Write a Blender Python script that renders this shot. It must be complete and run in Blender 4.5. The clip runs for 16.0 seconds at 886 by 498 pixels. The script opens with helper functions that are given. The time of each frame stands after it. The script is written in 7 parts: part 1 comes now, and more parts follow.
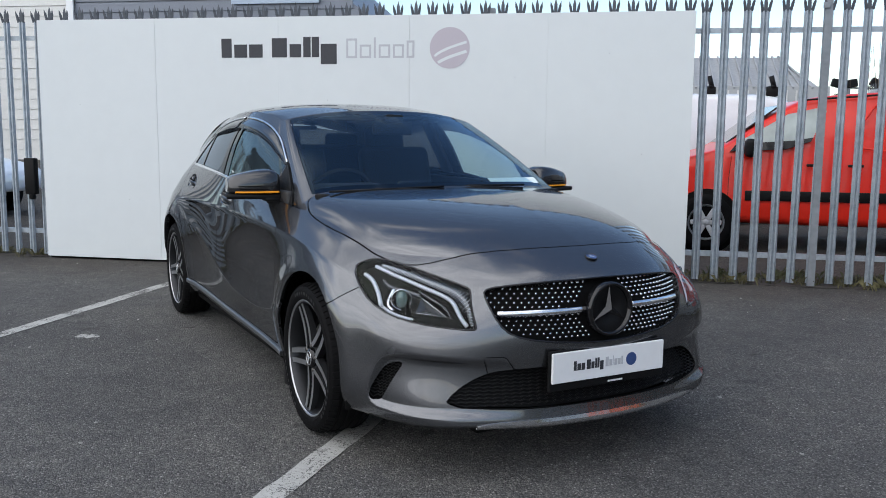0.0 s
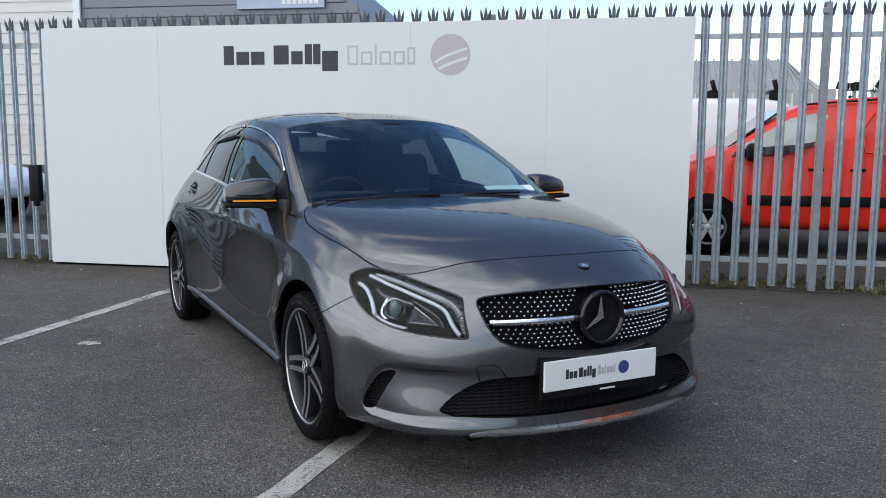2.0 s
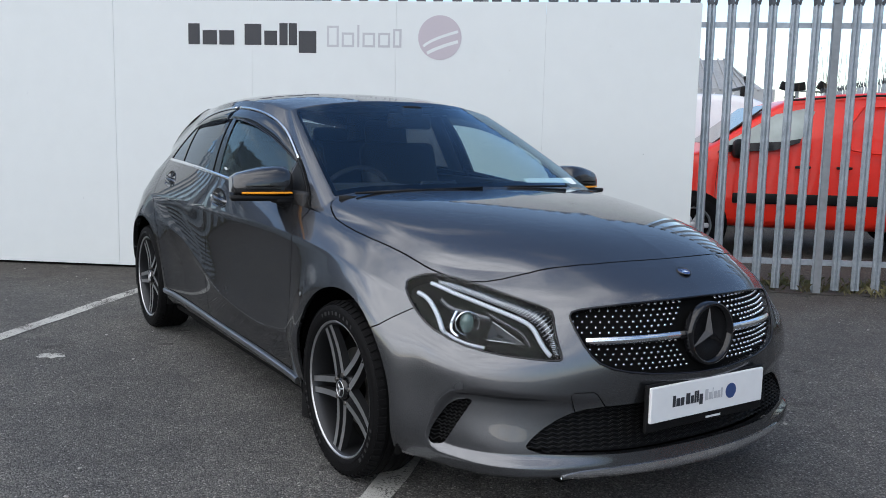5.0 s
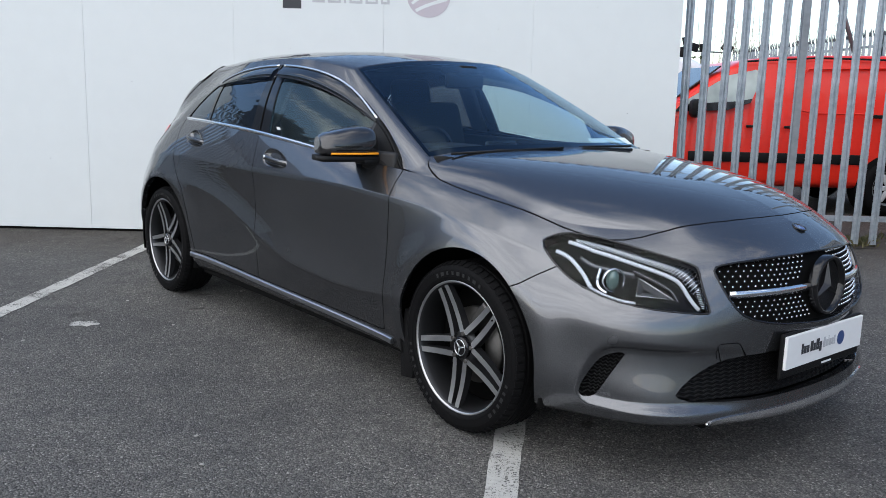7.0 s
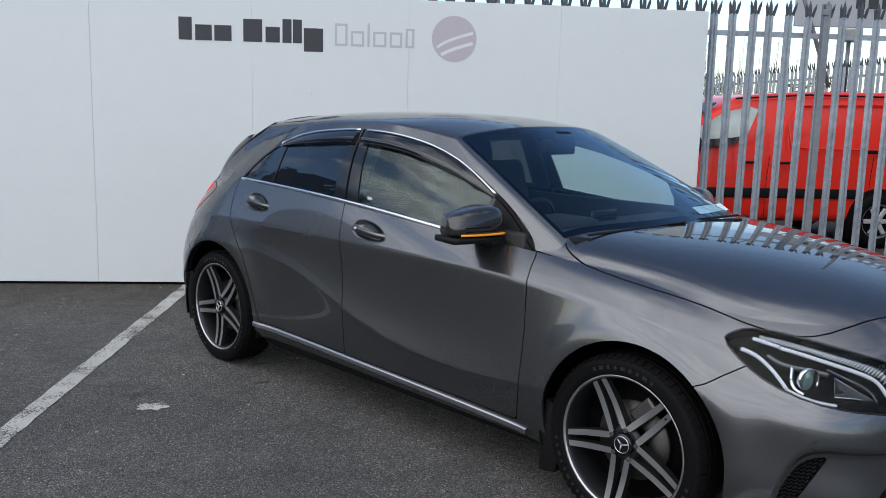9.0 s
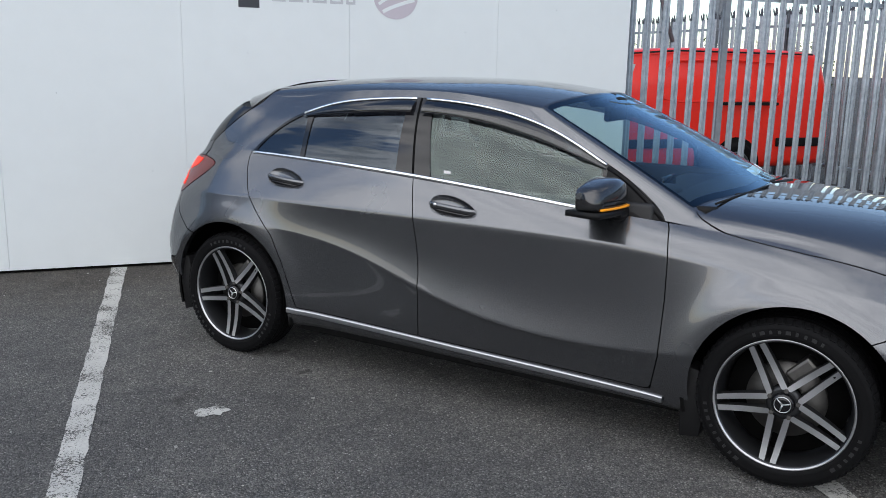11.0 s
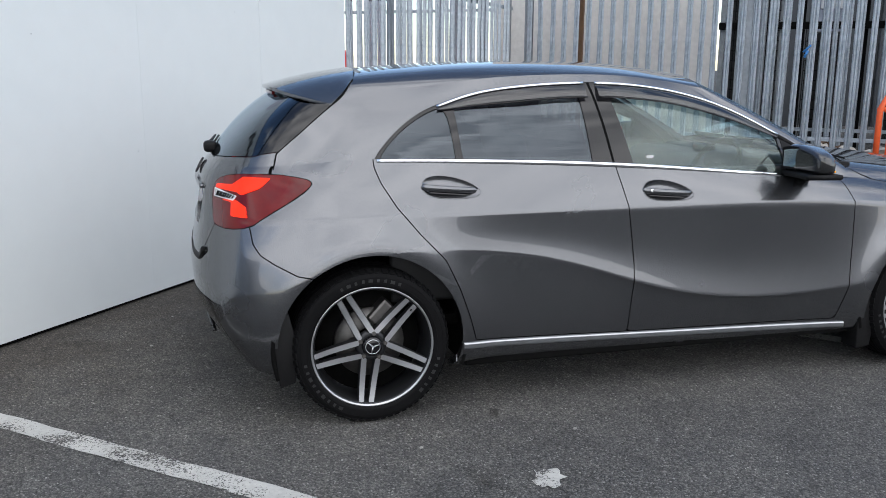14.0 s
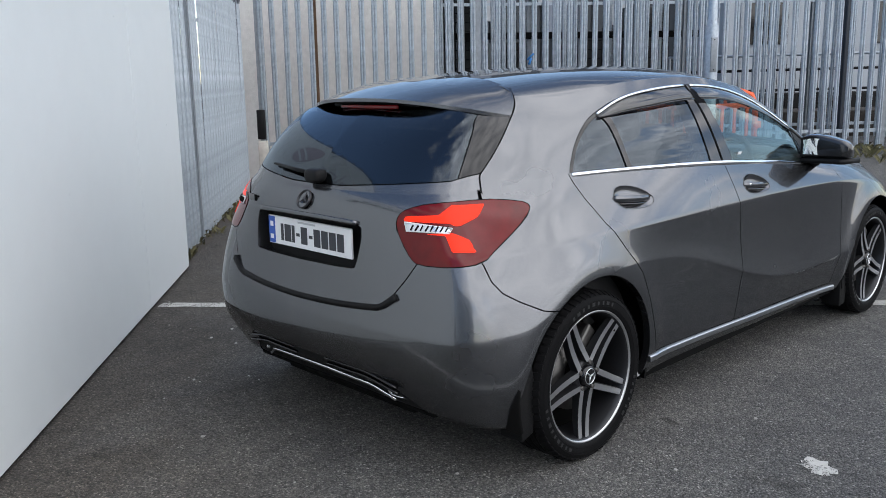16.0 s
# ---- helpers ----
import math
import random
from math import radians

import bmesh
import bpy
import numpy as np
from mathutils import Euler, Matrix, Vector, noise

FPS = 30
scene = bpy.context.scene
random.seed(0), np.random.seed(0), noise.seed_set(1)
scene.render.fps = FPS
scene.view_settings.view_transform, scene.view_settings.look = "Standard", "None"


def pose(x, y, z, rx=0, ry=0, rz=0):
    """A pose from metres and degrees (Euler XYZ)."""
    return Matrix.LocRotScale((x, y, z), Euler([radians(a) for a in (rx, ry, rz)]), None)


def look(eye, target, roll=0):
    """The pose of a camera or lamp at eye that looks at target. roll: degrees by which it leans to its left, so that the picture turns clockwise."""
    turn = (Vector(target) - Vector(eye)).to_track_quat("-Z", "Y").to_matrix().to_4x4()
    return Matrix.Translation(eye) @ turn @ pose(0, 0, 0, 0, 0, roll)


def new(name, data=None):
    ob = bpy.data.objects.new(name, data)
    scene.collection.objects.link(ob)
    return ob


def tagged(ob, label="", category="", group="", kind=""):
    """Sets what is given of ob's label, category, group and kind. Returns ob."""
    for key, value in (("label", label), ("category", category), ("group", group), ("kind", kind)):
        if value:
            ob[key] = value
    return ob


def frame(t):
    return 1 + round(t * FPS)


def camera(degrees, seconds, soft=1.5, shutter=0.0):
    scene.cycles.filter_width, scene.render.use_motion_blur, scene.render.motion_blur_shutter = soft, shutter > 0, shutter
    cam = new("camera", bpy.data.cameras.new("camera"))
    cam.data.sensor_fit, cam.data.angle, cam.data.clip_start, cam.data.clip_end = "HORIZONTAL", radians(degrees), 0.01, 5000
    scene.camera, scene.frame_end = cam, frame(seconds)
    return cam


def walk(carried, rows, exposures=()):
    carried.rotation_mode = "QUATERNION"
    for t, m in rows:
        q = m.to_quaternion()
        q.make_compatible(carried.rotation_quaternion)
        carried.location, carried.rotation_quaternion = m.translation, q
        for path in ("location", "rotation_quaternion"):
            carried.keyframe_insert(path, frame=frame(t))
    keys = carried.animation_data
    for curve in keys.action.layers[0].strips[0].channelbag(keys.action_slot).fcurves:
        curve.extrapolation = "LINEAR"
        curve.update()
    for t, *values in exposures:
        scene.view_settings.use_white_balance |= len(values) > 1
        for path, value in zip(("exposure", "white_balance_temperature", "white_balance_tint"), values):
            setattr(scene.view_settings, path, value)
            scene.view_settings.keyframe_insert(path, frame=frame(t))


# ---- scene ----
cam = camera(54.4, 16.0, soft=.9)
PATH = [
    (0, (6.083, -2.042, 1.258), (4.339, -1.099, 0.993), 0.6),
    (0.5, (6.095, -2.041, 1.268), (4.351, -1.101, 0.994), 0.6),
    (1, (6.109, -2.035, 1.276), (4.364, -1.095, 1.006), 0.5),
    (1.5, (6.122, -2.018, 1.274), (4.375, -1.08, 1.011), 0.5),
    (2, (6.129, -2.008, 1.285), (4.377, -1.079, 1.027), 0.4),
    (2.5, (6.118, -1.959, 1.276), (4.357, -1.045, 1.029), 0.3),
    (3, (5.99, -1.963, 1.289), (4.218, -1.066, 1.056), 0.1),
    (5.5, (5.363, -2.287, 1.222), (3.736, -1.163, 0.927), 1.5),
    (6, (5.328, -2.474, 1.246), (3.745, -1.297, 0.913), 1.6),
    (6.5, (5.153, -2.73, 1.251), (3.625, -1.481, 0.923), 2.0),
    (7, (4.974, -2.842, 1.223), (3.463, -1.58, 0.868), 1.6),
    (7.5, (4.777, -2.931, 1.196), (3.296, -1.651, 0.787), 1.7),
    (8, (4.607, -3.081, 1.263), (3.16, -1.764, 0.848), 2.2),
    (8.5, (4.424, -3.232, 1.394), (2.999, -1.875, 1.038), 1.8),
    (9, (4.277, -3.297, 1.442), (2.871, -1.911, 1.125), 1.5),
    (11.5, (2.504, -4.211, 1.495), (1.72, -2.422, 1.065), 1.9),
    (12, (1.784, -4.353, 1.424), (1.232, -2.476, 1.007), 2.1),
    (12.5, (1.271, -4.381, 1.464), (0.866, -2.474, 1.016), -0.3),
    (13, (0.627, -4.363, 1.406), (0.394, -2.425, 0.971), -1.8),
    (13.5, (-0.038, -4.31, 1.411), (0.089, -2.362, 0.976), 0.2),
    (14, (-0.636, -4.062, 1.414), (-0.096, -2.182, 0.995), 0.4),
    (14.5, (-1.22, -3.758, 1.41), (-0.393, -1.978, 1.023), 0.7),
    (15, (-1.736, -3.42, 1.393), (-0.668, -1.766, 1.044), -0.5),
    (15.5, (-2.137, -3.038, 1.409), (-0.951, -1.474, 1.026), -1.5),
    (16, (-2.465, -2.623, 1.4), (-1.097, -1.219, 1.006), -1.0),
]
walk(cam, [(t, look(eye, target, roll)) for t, eye, target, roll in PATH], [(0, 0.60, 6450, 10), (3, 0.60, 6450, 10), (6, 0.70, 6450, 10), (7, 0.77, 6450, 10), (7.5, 0.98, 6450, 10), (8.0, 0.96, 6450, 10), (9, 0.47, 6450, 10), (11.5, 0.70, 6450, 10), (12.5, 0.76, 6450, 10), (16, 0.82, 6450, 10)])

# ---- daylight: a bright broken sky, a hazy sun behind the camera ----
SUN_HIGH, SUN_AROUND = 40, 280
SUN_DIR = Vector((math.cos(radians(SUN_AROUND)) * math.cos(radians(SUN_HIGH)), math.sin(radians(SUN_AROUND)) * math.cos(radians(SUN_HIGH)), math.sin(radians(SUN_HIGH))))
world = bpy.data.worlds.new("sky")
scene.world = world
world.use_nodes = True
_nt = world.node_tree
_sky = _nt.nodes.new("ShaderNodeTexSky")
_sky.sky_type, _sky.sun_disc = "NISHITA", False
_sky.sun_elevation, _sky.sun_rotation = radians(SUN_HIGH), radians(90 - SUN_AROUND)
_sky.air_density, _sky.dust_density, _sky.ozone_density = 1.0, .6, 1.2
_co = _nt.nodes.new("ShaderNodeTexCoord")
_map = _nt.nodes.new("ShaderNodeMapping")
_map.inputs["Scale"].default_value = (1.0, 1.0, 3.2)
_cloud = _nt.nodes.new("ShaderNodeTexNoise")
_cloud.inputs["Scale"].default_value, _cloud.inputs["Detail"].default_value, _cloud.inputs["Roughness"].default_value = 2.9, 10, .60
_cover = _nt.nodes.new("ShaderNodeMapRange")
_cover.interpolation_type = "SMOOTHSTEP"
_cover.inputs[1].default_value, _cover.inputs[2].default_value = .39, .62
_tone = _nt.nodes.new("ShaderNodeTexNoise")
_tone.inputs["Scale"].default_value, _tone.inputs["Detail"].default_value = 4.5, 7
_shade = _nt.nodes.new("ShaderNodeMix")
_shade.data_type = "RGBA"
_shade.inputs[6].default_value, _shade.inputs[7].default_value = (1.25, 1.32, 1.45, 1), (2.85, 2.88, 2.98, 1)
_mix = _nt.nodes.new("ShaderNodeMix")
_mix.data_type = "RGBA"
_nt.links.new(_co.outputs["Generated"], _map.inputs["Vector"])
_nt.links.new(_map.outputs[0], _cloud.inputs["Vector"])
_nt.links.new(_map.outputs[0], _tone.inputs["Vector"])
# clouds stand thicker and brighter towards the sun
_toward = _nt.nodes.new("ShaderNodeVectorMath")
_toward.operation = "DOT_PRODUCT"
_toward.inputs[1].default_value = SUN_DIR
_nt.links.new(_co.outputs["Generated"], _toward.inputs[0])
_thick = _nt.nodes.new("ShaderNodeMath")
_thick.operation = "MULTIPLY_ADD"
_thick.inputs[1].default_value = .42
_nt.links.new(_toward.outputs["Value"], _thick.inputs[0])
_thin = _nt.nodes.new("ShaderNodeMath")
_thin.operation = "SUBTRACT"
_thin.inputs[1].default_value = .215
_nt.links.new(_cloud.outputs["Fac"], _thin.inputs[0])
_nt.links.new(_thin.outputs[0], _thick.inputs[2])
_nt.links.new(_thick.outputs[0], _cover.inputs[0])
_lit = _nt.nodes.new("ShaderNodeMapRange")
_lit.interpolation_type = "SMOOTHSTEP"
_lit.inputs[1].default_value, _lit.inputs[2].default_value, _lit.inputs[3].default_value, _lit.inputs[4].default_value = -.60, .75, .62, 3.4
_nt.links.new(_toward.outputs["Value"], _lit.inputs[0])
_bright = _nt.nodes.new("ShaderNodeVectorMath")
_bright.operation = "SCALE"
_nt.links.new(_shade.outputs[2], _bright.inputs[0])
_nt.links.new(_lit.outputs[0], _bright.inputs["Scale"])
_bands = _nt.nodes.new("ShaderNodeMapRange")
_bands.inputs[1].default_value, _bands.inputs[2].default_value = .36, .62
_nt.links.new(_tone.outputs["Fac"], _bands.inputs[0])
_nt.links.new(_bands.outputs[0], _shade.inputs[0])
_nt.links.new(_cover.outputs[0], _mix.inputs[0])
_nt.links.new(_sky.outputs[0], _mix.inputs[6])
_nt.links.new(_bright.outputs[0], _mix.inputs[7])
_nt.links.new(_mix.outputs[2], _nt.nodes["Background"].inputs[0])
_nt.nodes["Background"].inputs[1].default_value = .15

_sun = bpy.data.lights.new("sun", "SUN")
_sun.energy, _sun.angle, _sun.color = .50, radians(90), (1.0, .975, .945)
sun = new("sun", _sun)
sun.matrix_basis = look(SUN_DIR * 50, (0, 0, 0))


# ---- materials ----
def surface(name, color, rough=.5, metal=0.0, vary=.12, grain=40.0, large=1.5, bump=0.0, bump_scale=300.0, rough_vary=.06, coat=0.0, coat_rough=.03, tint=None, spec=.5):
    """A Principled surface whose colour, gloss and relief vary at a fine and a large scale, in metres of the object."""
    m = bpy.data.materials.new(name)
    m.use_nodes = True
    nt = m.node_tree
    b = nt.nodes["Principled BSDF"]
    b.inputs["Metallic"].default_value = metal
    b.inputs["Coat Weight"].default_value = coat
    b.inputs["Coat Roughness"].default_value = coat_rough
    b.inputs["Specular IOR Level"].default_value = spec
    co = nt.nodes.new("ShaderNodeTexCoord")
    fine = nt.nodes.new("ShaderNodeTexNoise")
    fine.inputs["Scale"].default_value, fine.inputs["Detail"].default_value = grain, 6
    wide = nt.nodes.new("ShaderNodeTexNoise")
    wide.inputs["Scale"].default_value, wide.inputs["Detail"].default_value = large, 4
    both = nt.nodes.new("ShaderNodeMix")
    both.data_type, both.inputs[0].default_value = "FLOAT", .5
    for n in (fine, wide):
        nt.links.new(co.outputs["Object"], n.inputs["Vector"])
    nt.links.new(fine.outputs["Fac"], both.inputs[2])
    nt.links.new(wide.outputs["Fac"], both.inputs[3])
    ramp = nt.nodes.new("ShaderNodeMapRange")
    ramp.inputs[1].default_value, ramp.inputs[2].default_value = .3, .7
    nt.links.new(both.outputs[0], ramp.inputs[0])
    mix = nt.nodes.new("ShaderNodeMix")
    mix.data_type = "RGBA"
    other = tint or color
    mix.inputs[6].default_value = (*[c * (1 - vary) for c in color], 1)
    mix.inputs[7].default_value = (*[min(c * (1 + vary), 1) for c in other], 1)
    nt.links.new(ramp.outputs[0], mix.inputs[0])
    nt.links.new(mix.outputs[2], b.inputs["Base Color"])
    rr = nt.nodes.new("ShaderNodeMapRange")
    rr.inputs[3].default_value, rr.inputs[4].default_value = max(rough - rough_vary, 0.02), min(rough + rough_vary, 1)
    nt.links.new(wide.outputs["Fac"], rr.inputs[0])
    nt.links.new(rr.outputs[0], b.inputs["Roughness"])
    if bump:
        rel = nt.nodes.new("ShaderNodeTexNoise")
        rel.inputs["Scale"].default_value, rel.inputs["Detail"].default_value = bump_scale, 5
        nt.links.new(co.outputs["Object"], rel.inputs["Vector"])
        bp = nt.nodes.new("ShaderNodeBump")
        bp.inputs["Strength"].default_value, bp.inputs["Distance"].default_value = 1.0, bump
        nt.links.new(rel.outputs["Fac"], bp.inputs["Height"])
        nt.links.new(bp.outputs[0], b.inputs["Normal"])
    return m


def pane(name, tint, gloss=.015, ior=1.5, sheen=(1, 1, 1), wave=0.0):
    """Thin glass: a clear tinted sheet with a mirror gloss on it."""
    m = bpy.data.materials.new(name)
    m.use_nodes = True
    nt = m.node_tree
    nt.nodes.remove(nt.nodes["Principled BSDF"])
    clear, shine, mix, fr = (nt.nodes.new("ShaderNode" + k) for k in ("BsdfTransparent", "BsdfGlossy", "MixShader", "LayerWeight"))
    clear.inputs[0].default_value = (*tint, 1)
    shine.inputs["Roughness"].default_value = gloss
    shine.inputs["Color"].default_value = (*sheen, 1)
    # gloss by the angle, alike from both sides of the sheet
    fr.inputs["Blend"].default_value = .5
    rise, share = nt.nodes.new("ShaderNodeMath"), nt.nodes.new("ShaderNodeMath")
    rise.operation, share.operation = "POWER", "MULTIPLY_ADD"
    base = 2 * ((ior - 1) / (ior + 1)) ** 2
    rise.inputs[1].default_value, share.inputs[1].default_value, share.inputs[2].default_value = 4.6, .92 - base, base
    nt.links.new(fr.outputs["Facing"], rise.inputs[0])
    nt.links.new(rise.outputs[0], share.inputs[0])
    nt.links.new(share.outputs[0], mix.inputs[0])
    nt.links.new(clear.outputs[0], mix.inputs[1])
    nt.links.new(shine.outputs[0], mix.inputs[2])
    nt.links.new(mix.outputs[0], nt.nodes["Material Output"].inputs[0])
    if wave:
        # the slight ripple of tempered glass, drawn out along the pane
        co, stretch, rip, bp = (nt.nodes.new("ShaderNode" + k) for k in ("TexCoord", "Mapping", "TexNoise", "Bump"))
        stretch.inputs["Scale"].default_value = (2.2, 2.0, 17.0)
        rip.inputs["Scale"].default_value, rip.inputs["Detail"].default_value = 1.0, 2
        bp.inputs["Strength"].default_value, bp.inputs["Distance"].default_value = 1.0, wave
        nt.links.new(co.outputs["Object"], stretch.inputs["Vector"])
        nt.links.new(stretch.outputs[0], rip.inputs["Vector"])
        nt.links.new(rip.outputs["Fac"], bp.inputs["Height"])
        nt.links.new(bp.outputs[0], shine.inputs["Normal"])
    return m


def glow(name, color, power, gloss=.3):
    m = surface(name, color, gloss, vary=.03, spec=.2)
    b = m.node_tree.nodes["Principled BSDF"]
    b.inputs["Emission Color"].default_value, b.inputs["Emission Strength"].default_value = (*color, 1), power
    return m


PAINT = surface("grey metallic paint", (.130, .134, .143), .265, .92, vary=.07, grain=1400, large=2, coat=1.0, coat_rough=.015, rough_vary=.03)
PAINT.node_tree.nodes["Principled BSDF"].inputs["Specular Tint"].default_value = (.16, .16, .17, 1)
BLACK_GLOSS = surface("gloss black plastic", (.006, .006, .007), .08, 0, vary=.1, coat=.0, rough_vary=.03)
BLACK_PLASTIC = surface("black plastic", (.007, .007, .0075), .55, 0, vary=.15, grain=200, bump=.0004, bump_scale=900, spec=.18)
DARK_VOID = surface("dark lining and gap shade", (.003, .003, .003), .8, 0, vary=.2, spec=.1)
RUBBER = surface("tyre rubber", (.0065, .0065, .0070), .60, 0, vary=.25, grain=120, large=4, spec=.06, bump=.0005, bump_scale=500)
CHROME = surface("chrome", (.82, .83, .85), .09, 1.0, vary=.03)
SATIN = surface("satin aluminium trim", (.40, .41, .43), .28, 1.0, vary=.05, grain=120)
ALLOY = surface("machined alloy", (.55, .56, .58), .34, 1.0, vary=.06, grain=160)
ALLOY_LIP = surface("satin rim lip", (.50, .505, .52), .36, 1.0, vary=.08, grain=160)
ALLOY_DARK = surface("dark grey alloy", (.035, .036, .039), .38, .7, vary=.1, grain=120)
IRON = surface("brake disc steel", (.14, .135, .13), .5, 1.0, vary=.2, grain=60)
GLASS = pane("windscreen glass", (.66, .78, .80), ior=1.40, sheen=(.58, .80, 1.0))
FRIT = pane("printed glass edge", (.003, .003, .004), ior=1.40, sheen=(.58, .80, 1.0))
GLASS_SIDE = pane("green tinted glass", (.74, .86, .83), ior=1.52, sheen=(.88, 1.0, .96), wave=.0022)
GLASS_DARK = pane("privacy glass", (.10, .105, .11), sheen=(.80, .90, 1.0), wave=.0022)
GLASS_REAR = pane("privacy glass of the tailgate", (.10, .105, .11), sheen=(.80, .90, 1.0))
LENS = pane("clear lamp cover", (.92, .94, .95), ior=1.16)
DEFLECTOR = pane("smoked acrylic", (.10, .10, .11))
MIRROR = surface("mirror glass", (.85, .88, .88), .02, 1.0, vary=.02, rough_vary=.0)
LAMP_WHITE = glow("daytime light guide", (.58, .61, .66), .02)
LAMP_RED = glow("lit red lamp", (.88, .024, .006), .42)
RED_LENS = surface("red lamp plastic", (.115, .002, .0025), .05, 0, vary=.35, grain=14, spec=.40)
AMBER = glow("amber indicator", (.85, .32, .02), .08)
REFLECTOR = surface("lamp reflector", (.75, .77, .80), .12, 1.0, vary=.1, grain=60)
LAMP_GREY = surface("smoked lamp trim", (.11, .115, .125), .22, .6, vary=.35, grain=20)
LAMP_BAND = surface("ribbed clear plastic", (.20, .21, .23), .25, .3, vary=.3, grain=90)
LAMP_LENS = surface("projector lens", (.10, .16, .15), .04, .2, vary=.3, grain=25, coat=1.0)
PLATE_WHITE = surface("number plate white", (.80, .81, .82), .35, 0, vary=.03)
INK = surface("dark print", (.032, .034, .042), .5, 0, vary=.1)
INK_GREY = surface("grey print", (.48, .49, .52), .5, 0, vary=.08)
INK_MAUVE = surface("mauve grey print", (.50, .455, .50), .5, 0, vary=.015, large=.2)
INK_BLUE = surface("navy print", (.035, .07, .20), .5, 0, vary=.1)
BLUE_BAND = surface("blue band", (.02, .09, .45), .4, 0, vary=.05)
SEAT = surface("dark seat cloth", (.013, .013, .014), .85, 0, vary=.25, grain=300, bump=.0008, bump_scale=900)
DASH = surface("dark dashboard", (.010, .010, .011), .6, 0, vary=.2, grain=200, bump=.0006, bump_scale=700)
PAPER = surface("paper notice", (.78, .86, .84), .6, 0, vary=.08, grain=60)
BOARD = surface("white composite board", (.685, .72, .725), .33, 0, vary=.025, grain=6, large=.7, bump=.0015, bump_scale=2.5, rough_vary=.05)
GALV = surface("galvanised steel", (.31, .355, .395), .48, .55, vary=.22, grain=26, large=2.5, bump=.0006, bump_scale=90, rough_vary=.12, tint=(.38, .42, .46))
# the pales' points: their backlit darkness against the sky is put into the colour
GALV_BACKLIT = surface("galvanised tips darkened as backlit", (.085, .095, .11), .6, .5, vary=.25, grain=30)
GALV_DULL = surface("weathered galvanised steel", (.25, .27, .29), .55, .5, vary=.25, grain=20, large=2, bump=.0006, bump_scale=80)
RUST = surface("rusty steel", (.13, .075, .04), .8, .2, vary=.4, grain=25, large=5, bump=.001, bump_scale=120)
RED_PAINT = surface("red van paint", (.74, .024, .010), .32, 0, vary=.06, grain=40, coat=.35, spec=.3)
WHITE_PAINT = surface("white vehicle paint", (.76, .78, .80), .3, 0, vary=.04, grain=30, coat=1.0)
ORANGE = surface("orange plastic", (.80, .115, .03), .5, 0, vary=.15, grain=40, large=4)
CLAD_WHITE = surface("off-white cladding", (.66, .66, .64), .5, .1, vary=.08, grain=12, large=1.2)
CLAD_GREY = surface("slate grey cladding", (.19, .21, .25), .45, .3, vary=.1, grain=14, large=1.2)
ROOF_GREY = surface("grey roof sheet", (.36, .37, .38), .6, .2, vary=.15, grain=10)
RENDER = surface("painted render", (.62, .60, .56), .85, 0, vary=.14, grain=14, large=1.1, bump=.004, bump_scale=60)
STONE = surface("rough stone", (.30, .28, .25), .9, 0, vary=.35, grain=14, bump=.01, bump_scale=40)
LEAF = surface("evergreen leaf", (.045, .07, .022), .6, 0, vary=.5, grain=3)
TWIG = surface("bare twig", (.12, .09, .06), .9, 0, vary=.3)
WEED = surface("dry weed", (.10, .09, .04), .8, 0, vary=.5, grain=6)
SOIL = surface("bare soil", (.05, .042, .034), .95, 0, vary=.5, grain=10, large=1, bump=.01, bump_scale=40)
DEBRIS = surface("pale litter", (.5, .47, .42), .8, 0, vary=.3, grain=12)
BLUE_TIE = surface("blue strap", (.02, .16, .40), .5)


